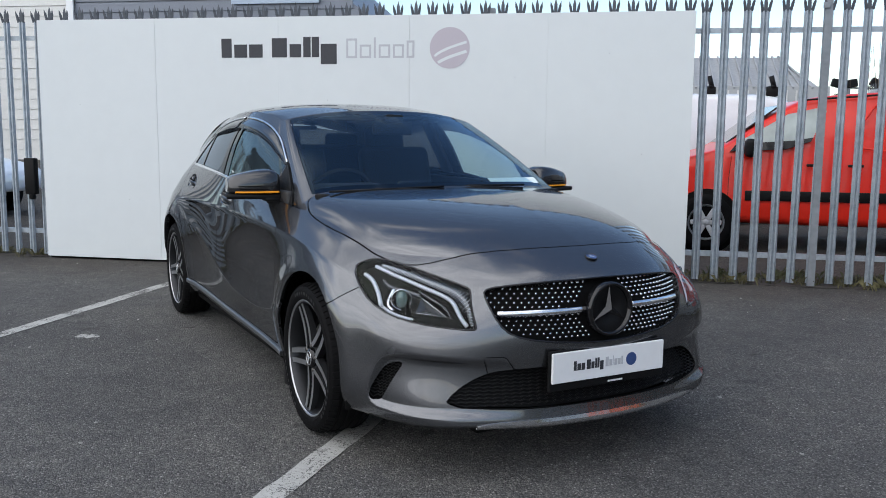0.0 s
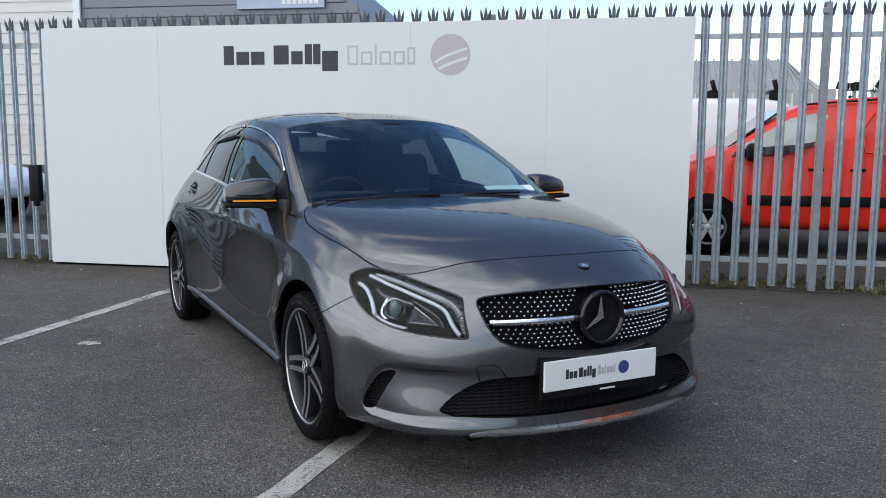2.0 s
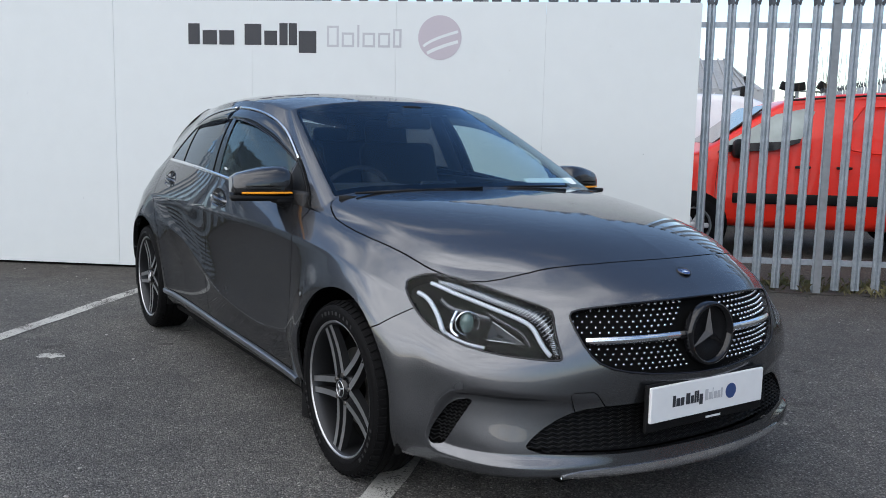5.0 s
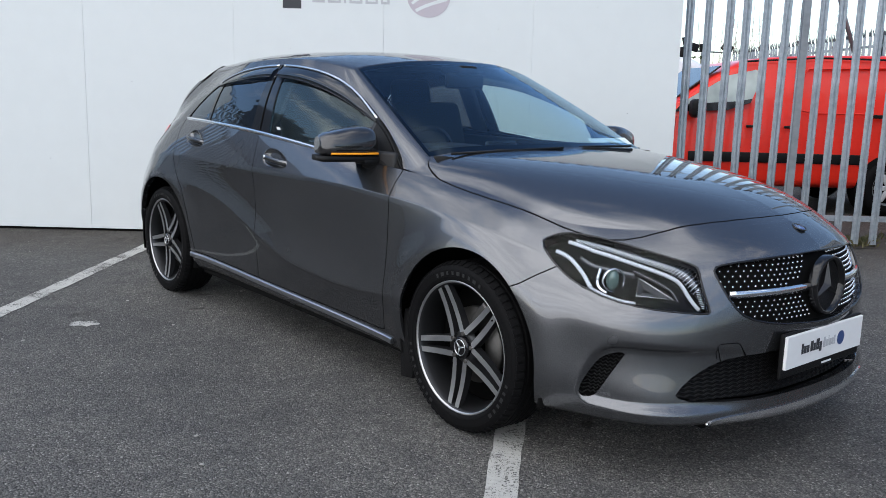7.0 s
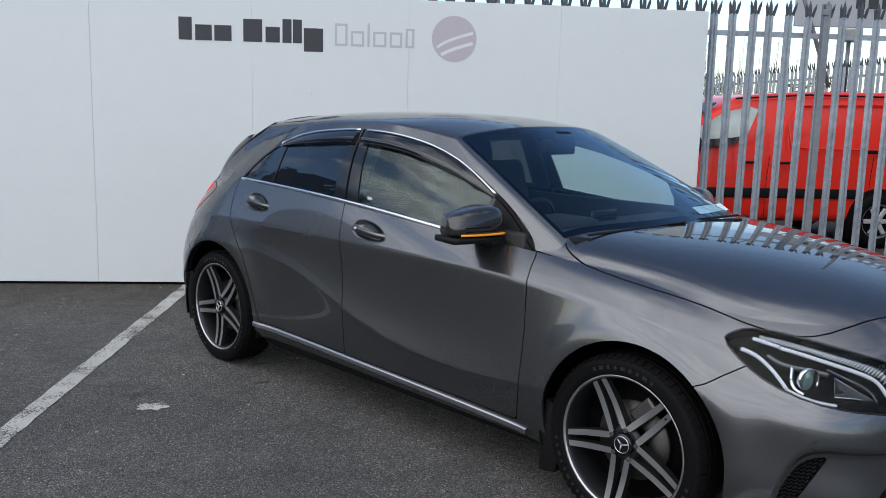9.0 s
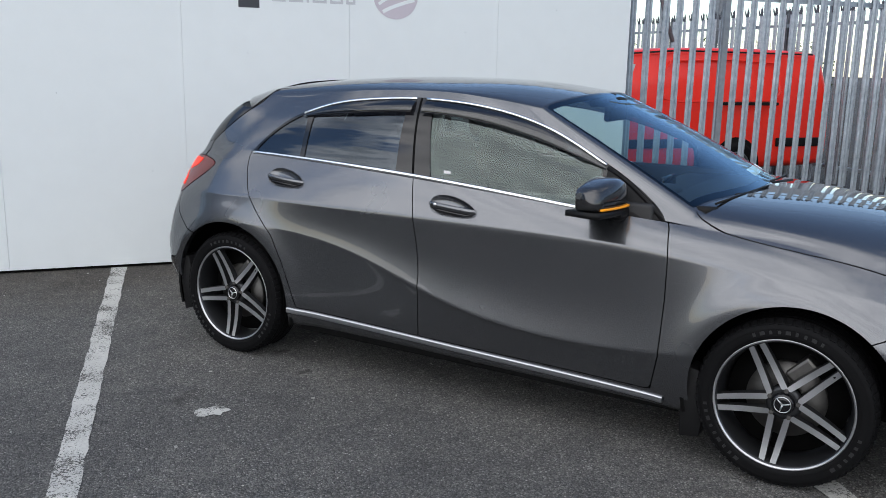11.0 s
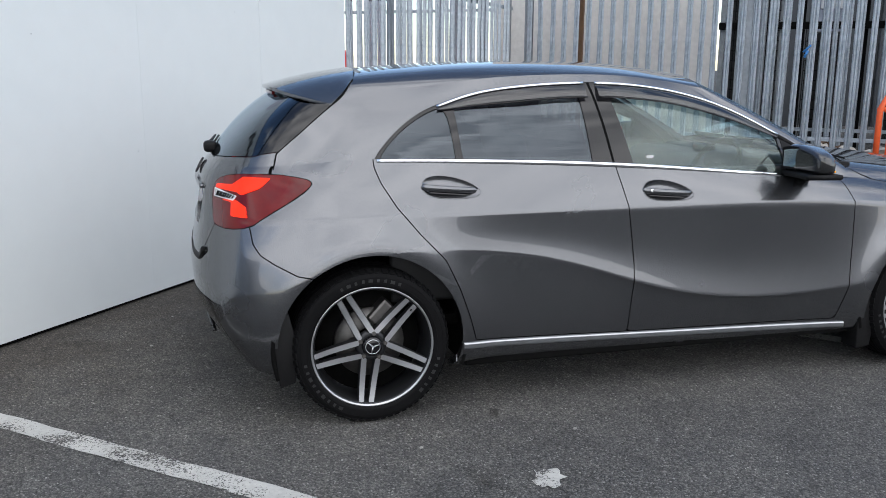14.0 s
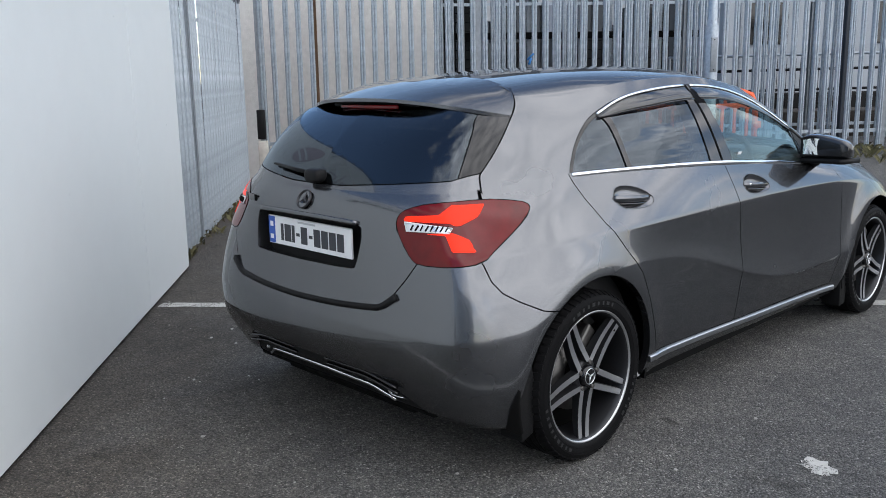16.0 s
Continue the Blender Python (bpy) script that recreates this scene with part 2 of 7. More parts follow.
def asphalt():
    """Worn tarmac: pale and dark chippings in a grey binder, wide stains and rolled relief."""
    m = bpy.data.materials.new("worn asphalt")
    m.use_nodes = True
    nt = m.node_tree
    b = nt.nodes["Principled BSDF"]
    co = nt.nodes.new("ShaderNodeTexCoord")

    def noise(scale, detail=4.0, rough=.55):
        n = nt.nodes.new("ShaderNodeTexNoise")
        n.inputs["Scale"].default_value, n.inputs["Detail"].default_value, n.inputs["Roughness"].default_value = scale, detail, rough
        nt.links.new(co.outputs["Object"], n.inputs["Vector"])
        return n.outputs["Fac"]

    def ramp(value, stops):
        r = nt.nodes.new("ShaderNodeValToRGB")
        while len(r.color_ramp.elements) < len(stops):
            r.color_ramp.elements.new(.5)
        for e, (at, c) in zip(r.color_ramp.elements, stops):
            e.position, e.color = at, (*c, 1)
        nt.links.new(value, r.inputs[0])
        return r.outputs[0]

    def blend(kind, a, c, f):
        x = nt.nodes.new("ShaderNodeMix")
        x.data_type, x.blend_type = "RGBA", kind
        if isinstance(f, float):
            x.inputs[0].default_value = f
        else:
            nt.links.new(f, x.inputs[0])
        nt.links.new(a, x.inputs[6])
        nt.links.new(c, x.inputs[7])
        return x.outputs[2]

    stone = nt.nodes.new("ShaderNodeTexVoronoi")
    stone.inputs["Scale"].default_value = 150
    nt.links.new(co.outputs["Object"], stone.inputs["Vector"])
    chip = ramp(stone.outputs["Color"], [(0, (.058, .058, .058)), (.45, (.112, .111, .109)), (.82, (.205, .201, .195)), (1, (.46, .45, .435))])
    joint = ramp(stone.outputs["Distance"], [(0, (1, 1, 1)), (.55, (.75, .75, .75)), (.9, (.35, .35, .35))])
    base = blend("MULTIPLY", chip, joint, 1.0)
    grit = ramp(noise(340, 2), [(.35, (.75, .75, .75)), (.65, (1.3, 1.29, 1.27))])
    base = blend("MULTIPLY", base, grit, .8)
    wide = ramp(noise(.55, 6, .6), [(.3, (.72, .72, .73)), (.5, (1.0, 1.0, 1.0)), (.72, (1.28, 1.26, 1.22))])
    base = blend("MULTIPLY", base, wide, 1.0)
    patchy = ramp(noise(5.5, 7, .72), [(.3, (.74, .74, .76)), (.7, (1.26, 1.25, 1.21))])
    base = blend("MULTIPLY", base, patchy, .9)
    oil = ramp(noise(1.7, 3, .5), [(.24, (.35, .34, .33)), (.33, (1, 1, 1))])
    base = blend("MULTIPLY", base, oil, .8)
    # a ragged, darker brown tone from 1.7 m before the board line onwards
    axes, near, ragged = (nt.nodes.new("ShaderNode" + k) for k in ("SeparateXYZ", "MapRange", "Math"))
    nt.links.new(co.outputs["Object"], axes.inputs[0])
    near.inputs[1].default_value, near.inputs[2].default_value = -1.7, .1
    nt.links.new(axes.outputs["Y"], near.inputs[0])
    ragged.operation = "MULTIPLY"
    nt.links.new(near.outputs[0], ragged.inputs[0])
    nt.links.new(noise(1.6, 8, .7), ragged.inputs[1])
    brown_tone = ramp(ragged.outputs[0], [(.12, (1, 1, 1)), (.40, (.62, .56, .50))])
    base = blend("MULTIPLY", base, brown_tone, .9)
    drip = ramp(noise(4.2, 2, .5), [(.255, (.30, .29, .28)), (.29, (1, 1, 1))])
    base = blend("MULTIPLY", base, drip, .75)
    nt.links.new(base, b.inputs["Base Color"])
    b.inputs["Roughness"].default_value = .82
    b.inputs["Specular IOR Level"].default_value = .35
    bump = nt.nodes.new("ShaderNodeBump")
    bump.inputs["Strength"].default_value, bump.inputs["Distance"].default_value = 1.0, .006
    inv = nt.nodes.new("ShaderNodeMath")
    inv.operation = "MULTIPLY_ADD"
    inv.inputs[1].default_value, inv.inputs[2].default_value = -1.2, 1.0
    nt.links.new(stone.outputs["Distance"], inv.inputs[0])
    nt.links.new(inv.outputs[0], bump.inputs["Height"])
    nt.links.new(bump.outputs[0], b.inputs["Normal"])
    return m


def worn_line():
    """Old road paint, chipped away to the chippings beneath."""
    m = surface("worn white road paint", (.44, .435, .41), .75, 0, vary=.18, grain=60, large=4, bump=.002, bump_scale=130)
    nt = m.node_tree
    b = nt.nodes["Principled BSDF"]
    co = nt.nodes.new("ShaderNodeTexCoord")
    n = nt.nodes.new("ShaderNodeTexNoise")
    n.inputs["Scale"].default_value, n.inputs["Detail"].default_value, n.inputs["Roughness"].default_value = 110, 3, .72
    w = nt.nodes.new("ShaderNodeTexNoise")
    w.inputs["Scale"].default_value = 5
    add = nt.nodes.new("ShaderNodeMath")
    add.operation = "MULTIPLY_ADD"
    add.inputs[1].default_value = .55
    for k in (n, w):
        nt.links.new(co.outputs["Object"], k.inputs["Vector"])
    nt.links.new(w.outputs["Fac"], add.inputs[0])
    nt.links.new(n.outputs["Fac"], add.inputs[2])
    cut_off = nt.nodes.new("ShaderNodeMapRange")
    cut_off.inputs[1].default_value, cut_off.inputs[2].default_value = .67, .72
    nt.links.new(add.outputs[0], cut_off.inputs[0])
    nt.links.new(cut_off.outputs[0], b.inputs["Alpha"])
    return m


ASPHALT, LINE_PAINT = asphalt(), worn_line()

# ---- building helpers ----
def part(name, bm, material, parent=None, label=""):
    """Links a bmesh as one mesh object, under a thing or a part."""
    me = bpy.data.meshes.new(name)
    bm.to_mesh(me)
    bm.free()
    return link_mesh(name, me, material, parent, label)


def link_mesh(name, me, material, parent=None, label=""):
    if material is not None:
        for m in material if isinstance(material, (list, tuple)) else [material]:
            me.materials.append(m)
    ob = new(name, me)
    if parent is not None:
        ob.parent = parent
    return tagged(ob, label)


def thing(name, label, category, group="", at=(0, 0, 0), turn=0.0, kind=""):
    """An empty at the thing's base, to hold its parts."""
    ob = new(name)
    ob.matrix_basis = pose(*at, 0, 0, turn)
    return tagged(ob, label, category, group, kind)


def solid(name, points, faces, material, parent=None, label="", smooth=True):
    """A mesh object from arrays that a formula made."""
    me = bpy.data.meshes.new(name)
    points = np.asarray(points, float)
    used = sorted({int(i) for f in faces for i in f})
    if len(used) < len(points):
        back = dict(zip(used, range(len(used))))
        points, faces = points[used], [[back[int(i)] for i in f] for f in faces]
    me.from_pydata(points[:, :3].tolist(), [], [list(map(int, f)) for f in faces])
    if smooth:
        me.polygons.foreach_set("use_smooth", np.ones(len(me.polygons), bool))
    me.update()
    if points.shape[1] == 6:
        me.normals_split_custom_set_from_vertices(points[:, 3:].tolist())
    return link_mesh(name, me, material, parent, label)


def flat(ob):
    """Flat shading for printed discs."""
    ob.data.polygons.foreach_set("use_smooth", np.zeros(len(ob.data.polygons), bool))
    return ob


def block(size, at=(0, 0, 0), bevel=0.0, segments=2, turn=None):
    """A bevelled box about at."""
    bm = bmesh.new()
    bmesh.ops.create_cube(bm, size=1)
    bmesh.ops.scale(bm, vec=size, verts=bm.verts)
    if bevel:
        bmesh.ops.bevel(bm, geom=bm.edges[:], offset=min(bevel, min(size) * .49), segments=segments, affect="EDGES", profile=.5)
    if turn is not None:
        bmesh.ops.transform(bm, matrix=turn, verts=bm.verts)
    bmesh.ops.translate(bm, vec=at, verts=bm.verts)
    return bm


def merge(*bms):
    """Several bmeshes in one."""
    first = bms[0]
    for other in bms[1:]:
        me = bpy.data.meshes.new("join")
        other.to_mesh(me)
        other.free()
        first.from_mesh(me)
        bpy.data.meshes.remove(me)
    return first


def smooth(bm, flag=True):
    for f in bm.faces:
        f.smooth = flag
    return bm


def rod(a, b, radius, sides=12, radius2=None):
    """A round bar from a to b."""
    a, b = Vector(a), Vector(b)
    bm = bmesh.new()
    bmesh.ops.create_cone(bm, cap_ends=True, segments=sides, radius1=radius, radius2=radius if radius2 is None else radius2, depth=(b - a).length)
    m = Matrix.Translation((a + b) / 2) @ (b - a).to_track_quat("Z", "Y").to_matrix().to_4x4()
    bmesh.ops.transform(bm, matrix=m, verts=bm.verts)
    for f in bm.faces:
        f.smooth = len(f.verts) == 4
    return bm


def sweep(path, profile, up=(0, 0, 1), closed=False, caps=True, side=None):
    """A profile of (across, up) pairs carried along a path of points; side: a fixed across direction for each point."""
    path = [Vector(p) for p in path]
    n, k = len(path), len(profile)
    verts, faces = [], []
    for i, p in enumerate(path):
        d = (path[(i + 1) % n if closed else min(i + 1, n - 1)] - path[i - 1 if closed or i else 0]).normalized()
        if side is not None:
            a = Vector(side[i]) if not isinstance(side[0], (int, float)) else Vector(side)
            a = (a - d * a.dot(d)).normalized()
            b = d.cross(a) * (1 if d.cross(a).dot(Vector(up)) >= 0 else -1)
        else:
            a = d.cross(Vector(up)).normalized()
            b = a.cross(d).normalized()
        for u, v in profile:
            verts.append(p + a * u + b * v)
    rings = n if closed else n - 1
    for i in range(rings):
        for j in range(k):
            q, r = i * k, ((i + 1) % n) * k
            faces.append((q + j, q + (j + 1) % k, r + (j + 1) % k, r + j))
    if caps and not closed:
        faces += [tuple(range(k))[::-1], tuple(range((n - 1) * k, n * k))]
    bm = bmesh.new()
    vs = [bm.verts.new(v) for v in verts]
    for f in faces:
        bm.faces.new([vs[i] for i in f])
    bmesh.ops.recalc_face_normals(bm, faces=bm.faces)
    return bm


def ring_profile(radius, sides=8):
    return [(radius * math.cos(2 * math.pi * i / sides), radius * math.sin(2 * math.pi * i / sides)) for i in range(sides)]


def prism(outline, depth, bevel=0.0, segments=2):
    """A flat outline of (x, z) pairs with depth along y, its front at y = 0."""
    bm = bmesh.new()
    f = bm.faces.new([bm.verts.new((x, 0, z)) for x, z in outline])
    if f.normal.y > 0 or f.calc_area() and (f.normal_update() or f.normal.y > 0):
        f.normal_flip()
    got = bmesh.ops.extrude_face_region(bm, geom=[f])
    bmesh.ops.translate(bm, vec=(0, depth, 0), verts=[v for v in got["geom"] if isinstance(v, bmesh.types.BMVert)])
    bmesh.ops.recalc_face_normals(bm, faces=bm.faces)
    if bevel:
        bmesh.ops.bevel(bm, geom=bm.edges[:], offset=bevel, segments=segments, affect="EDGES", profile=.5)
    return bm


def lathe(profile, sides=48, axis="y"):
    """Points (along, radius) turned about the axis."""
    n = len(profile)
    verts, faces = [], []
    for i in range(sides):
        a = 2 * math.pi * i / sides
        for s, r in profile:
            verts.append((r * math.cos(a), s, r * math.sin(a)) if axis == "y" else (r * math.cos(a), r * math.sin(a), s))
    for i in range(sides):
        for j in range(n - 1):
            q, r = i * n, ((i + 1) % sides) * n
            faces.append((q + j, q + j + 1, r + j + 1, r + j))
    return np.array(verts), faces


def lathe_bm(profile, sides=48, axis="y"):
    verts, faces = lathe(profile, sides, axis)
    bm = bmesh.new()
    vs = [bm.verts.new(v) for v in verts]
    for f in faces:
        bm.faces.new([vs[i] for i in f])
    bmesh.ops.remove_doubles(bm, verts=bm.verts, dist=1e-5)
    bmesh.ops.recalc_face_normals(bm, faces=bm.faces)
    return smooth(bm)


def moved(bm, m):
    bmesh.ops.transform(bm, matrix=m, verts=bm.verts)
    return bm



# ---- car: body surfaces, in car axes (x ahead from the rear axle, w = half width, z up) ----
def spline(knots, values, at):
    """Natural cubic spline through values at knots, read at the places at."""
    t, y, q = np.asarray(knots, float), np.asarray(values, float), np.asarray(at, float)
    n, h = len(t), np.diff(t)
    a, b = np.eye(n), np.zeros((n,) + y.shape[1:])
    for i in range(1, n - 1):
        a[i, i - 1], a[i, i], a[i, i + 1] = h[i - 1], 2 * (h[i - 1] + h[i]), h[i]
        b[i] = 6 * ((y[i + 1] - y[i]) / h[i] - (y[i] - y[i - 1]) / h[i - 1])
    m = np.linalg.solve(a, b)
    k = np.clip(np.searchsorted(t, q, side="right") - 1, 0, n - 2)
    d, e, hk = q - t[k], t[k + 1] - q, h[k]
    if y.ndim > 1:
        d, e, hk = d[:, None], e[:, None], hk[:, None]
    return m[k] * e**3 / (6 * hk) + m[k + 1] * d**3 / (6 * hk) + (y[k] / hk - m[k] * hk / 6) * e + (y[k + 1] / hk - m[k + 1] * hk / 6) * d


def loft(loops, creases, rows, count):
    """A grid of points: splines along each loop, then smooth curves across the loops, bent sharply at the creases."""
    s = np.linspace(0, 1, count)
    curves = []
    for loop in loops:
        p = np.array(loop, float)
        # equal steps of s from knot to knot for all loops, so that their knots lie over one another
        curves.append(spline(np.linspace(0, 1, len(p)), p, s))
    c = np.array(curves)
    cuts = [0, *creases, len(loops) - 1]
    out = []
    for lo, hi in zip(cuts[:-1], cuts[1:]):
        part = c[lo : hi + 1]
        n = sum(rows[lo:hi])
        knots = np.concatenate([[0], np.cumsum(rows[lo:hi])]) / n
        q = np.linspace(0, 1, n + 1)
        flat = part.reshape(len(part), -1)
        got = spline(knots, flat, q) if len(part) > 2 else flat[0] + q[:, None] * (flat[1] - flat[0])
        got = got.reshape(n + 1, count, 3)
        out.append(got if not out else got[1:])
    return np.concatenate(out)


# knots: tail centre, 0.35, 0.6, corner, behind the wheel, rear axle, 0.7, 1.35, 2.1, front axle, 3.05, corner, 0.52, 0.26, nose centre
L0 = [(-0.50, 0, .23), (-.49, .33, .22), (-.45, .58, .20), (-.38, .70, .19), (-.28, .74, .19), (0, .74, .18), (.7, .76, .17), (1.35, .76, .17), (2.1, .76, .165), (2.7, .74, .18), (3.08, .72, .19), (3.34, .60, .185), (3.46, .45, .185), (3.535, .24, .185), (3.555, 0, .185)]
L1 = [(-.555, 0, .27), (-.545, .33, .26), (-.50, .60, .235), (-.42, .745, .215), (-.27, .80, .205), (0, .825, .21), (.7, .815, .225), (1.35, .812, .215), (2.1, .808, .205), (2.7, .83, .205), (3.10, .822, .215), (3.40, .705, .215), (3.535, .50, .215), (3.61, .25, .215), (3.632, 0, .215)]
L2 = [(-.635, 0, .37), (-.62, .34, .365), (-.57, .62, .35), (-.485, .78, .34), (-.28, .85, .33), (0, .868, .33), (.7, .838, .315), (1.35, .832, .30), (2.1, .828, .28), (2.7, .865, .29), (3.09, .850, .29), (3.378, .735, .285), (3.522, .515, .285), (3.595, .255, .285), (3.617, 0, .285)]
L3 = [(-.675, 0, .46), (-.658, .35, .455), (-.605, .63, .45), (-.50, .80, .44), (-.28, .868, .46), (0, .880, .52), (.7, .850, .53), (1.35, .851, .42), (2.1, .849, .375), (2.7, .882, .39), (3.08, .854, .39), (3.348, .745, .385), (3.506, .52, .38), (3.585, .257, .375), (3.608, 0, .375)]
L4 = [(-.682, 0, .56), (-.665, .35, .555), (-.61, .63, .55), (-.50, .80, .545), (-.27, .868, .60), (.02, .878, .69), (.7, .857, .645), (1.35, .862, .458), (2.1, .860, .412), (2.7, .888, .50), (3.06, .854, .49), (3.327, .754, .475), (3.50, .525, .462), (3.595, .258, .455), (3.622, 0, .45)]
L5 = [(-.660, 0, .70), (-.642, .35, .70), (-.585, .62, .69), (-.485, .775, .68), (-.26, .848, .71), (.04, .866, .765), (.72, .847, .730), (1.35, .845, .625), (2.1, .846, .595), (2.7, .879, .625), (3.04, .840, .605), (3.295, .752, .575), (3.48, .53, .562), (3.60, .26, .555), (3.628, 0, .55)]
L6 = [(-.645, 0, .82), (-.622, .34, .82), (-.555, .60, .82), (-.465, .725, .815), (-.25, .815, .825), (.06, .850, .832), (.72, .848, .832), (1.35, .848, .832), (2.1, .846, .822), (2.7, .830, .775), (3.02, .785, .715), (3.235, .70, .675), (3.435, .515, .672), (3.57, .26, .682), (3.600, 0, .685)]
L7 = [(-.625, 0, .94), (-.598, .33, .94), (-.515, .575, .94), (-.40, .668, .945), (-.20, .748, .95), (.07, .783, .945), (.72, .808, .935), (1.35, .814, .918), (2.1, .805, .880), (2.68, .776, .835), (2.99, .735, .772), (3.20, .65, .742), (3.40, .48, .738), (3.525, .25, .752), (3.555, 0, .757)]
L8 = [(-.580, 0, 1.005), (-.555, .33, 1.005), (-.465, .555, 1.01), (-.33, .640, 1.02), (-.15, .690, 1.035), (.08, .718, 1.045), (.72, .765, 1.03), (1.35, .778, .992), (2.1, .758, .925), (2.62, .724, .880), (2.93, .700, .823), (3.13, .615, .797), (3.33, .44, .803), (3.435, .22, .814), (3.46, 0, .818)]
LOWER = loft([L0, L1, L2, L3, L4, L5, L6, L7, L8], [1, 4, 6], [3, 7, 8, 8, 11, 10, 8, 8], 420)

# knots: tail centre, 0.33, glass edge, pillar, .08, .40, .72, 1.05, 1.55, screen pillar, screen edge, .35, screen centre
G0 = [(-.580, 0, 1.005), (-.555, .33, 1.005), (-.465, .555, 1.01), (-.20, .680, 1.033), (.08, .718, 1.045), (.40, .745, 1.04), (.72, .765, 1.03), (1.05, .776, 1.012), (1.58, .777, .975), (2.20, .742, .92), (2.30, .655, .972), (2.40, .34, .998), (2.435, 0, 1.004)]
G3 = [(-.13, 0, 1.365), (-.12, .28, 1.358), (-.10, .455, 1.338), (.06, .520, 1.315), (.28, .548, 1.325), (.48, .565, 1.352), (.72, .577, 1.370), (.98, .584, 1.376), (1.26, .584, 1.362), (1.54, .572, 1.322), (1.575, .53, 1.335), (1.64, .28, 1.372), (1.665, 0, 1.380)]


def between(lo, hi, f, out):
    """A loop between two loops, pushed out sideways and along by the bulges in out."""
    a, b = np.array(lo, float), np.array(hi, float)
    p = a + (b - a) * f
    for i, o in enumerate(out):
        away = np.array([(-1.0 if i < 3 else 1.0 if i > 9 else 0.0) * o, o if 2 <= i <= 10 else 0.0, 0.35 * o])
        p[i] += away
    return p.tolist()


BULGE = [.045, .045, .03, .010, .010, .016, .018, .02, .02, .012, .008, .012, .014]
G1 = between(G0, G3, .36, BULGE)
G2 = between(G0, G3, .72, BULGE)
UPPER = loft([G0, G1, G2, G3], [], [12, 12, 10], 420)


def grid(us, vs, f):
    return np.array([[f(u, v) for v in vs] for u in us])


def curve(points):
    """A smooth function of one number through (at, value) pairs."""
    at, value = np.array(points, float).T
    return lambda q: float(spline(at, value, [min(max(q, at[0]), at[-1])])[0])


roof_mid = curve([(-.33, 1.318), (-.13, 1.365), (.2, 1.405), (.6, 1.430), (1.0, 1.434), (1.36, 1.418), (1.665, 1.380)])


def along(line, f):
    """The point at the share f of a line's length."""
    step = np.concatenate([[0], np.cumsum(np.linalg.norm(np.diff(line, axis=0), axis=1))])
    return np.array([np.interp(f * step[-1], step, line[:, k]) for k in range(3)])


def crowned(u, v, back, front, mid, flank, power):
    """A patch between four lines, rounded over its width; v runs from the middle to the flank."""
    a, b, c, d = along(back, v), along(front, v), along(flank, u), mid(u)
    p = (a + (b - a) * u) + (d + (c - d) * v)
    k = (1 - u) * ((1 - v) * back[0] + v * back[-1]) + u * ((1 - v) * front[0] + v * front[-1])
    q = p - k
    ends = (1 - u) * (back[-1, 2] - back[0, 2]) + u * (front[-1, 2] - front[0, 2])
    q[2] += ((c[2] - d[2]) - ends) * (v**power - v)
    return q


_g = spline(np.linspace(0, 1, 13), np.array(G3, float), np.linspace(0, 1, 1201))
_rb, _rs, _rf = _g[:301], _g[300:901], _g[900:][::-1]


def roof_point(u, v):
    """u: tail to screen, v: middle to edge."""
    mid = lambda q: np.array([-.13 + 1.795 * q, 0, roof_mid(-.13 + 1.795 * q)])
    return crowned(u, v, _rb, _rf, mid, _rs, 2.3)


ROOF = grid(np.linspace(0, 1, 90), np.linspace(0, 1, 40), roof_point)

hood_mid_z = curve([(2.43, 1.004), (2.7, .984), (3.0, .948), (3.25, .897), (3.40, .845), (3.46, .818)])
_l8 = spline(np.linspace(0, 1, 15), np.array(L8, float), np.linspace(0, 1, 1500))
_nose = _l8[np.linspace(0, 1, 1500) >= 11 / 14][::-1]
_flank = _l8[(np.linspace(0, 1, 1500) >= 8.35 / 14) & (np.linspace(0, 1, 1500) <= 11 / 14)]
_cowl = spline(np.linspace(0, 1, 13), np.array(G0, float), np.linspace(9 / 12, 1, 300))[::-1]


_flank = np.concatenate([_cowl[-1:], _flank[_flank[:, 0] > 2.25]])


def hood_point(u, v):
    """u: cowl to nose, v: middle to flank."""
    def mid(q):
        x = _cowl[0, 0] + (_nose[0, 0] - _cowl[0, 0]) * q
        return np.array([x, 0, hood_mid_z(x)])

    return crowned(u, v, _cowl, _nose, mid, _flank, 2.7)


HOOD = grid(np.linspace(0, 1, 110), np.linspace(0, 1, 60), hood_point)


def arch(p, cx):
    """Swells the side slightly round a wheel."""
    r = np.hypot(p[..., 0] - cx, p[..., 2] - .315)
    p[..., 1] += .012 * np.exp(-(((r - .40) / .07) ** 2)) * (p[..., 1] > .6)


arch(LOWER, 0.0)
arch(LOWER, 2.72)

# ---- car: cutting panels out of the surfaces ----
def patch(g):
    """Points (x, w, z, column share, row share, normal) and triangles of a grid, facing outwards."""
    n, m = g.shape[:2]
    i = np.arange(n * m).reshape(n, m)
    a, b, c, d = i[:-1, :-1].ravel(), i[:-1, 1:].ravel(), i[1:, 1:].ravel(), i[1:, :-1].ravel()
    t = np.concatenate([np.stack([a, b, c], 1), np.stack([a, c, d], 1)])
    rows, cols = np.meshgrid(np.linspace(0, 1, n), np.linspace(0, 1, m), indexing="ij")
    p = np.concatenate([g.reshape(-1, 3), cols.reshape(-1, 1), rows.reshape(-1, 1)], 1)
    n = normals_of(p[:, :3], t)
    if (n * (p[:, :3] - (1.35, 0, .55))).sum() < 0:
        n, t = -n, t[:, ::-1]
    return np.concatenate([p, n], 1), t


def tidy(p, t):
    """Drops unused points."""
    used, back = np.unique(t, return_inverse=True)
    return p[used], back.reshape(t.shape)


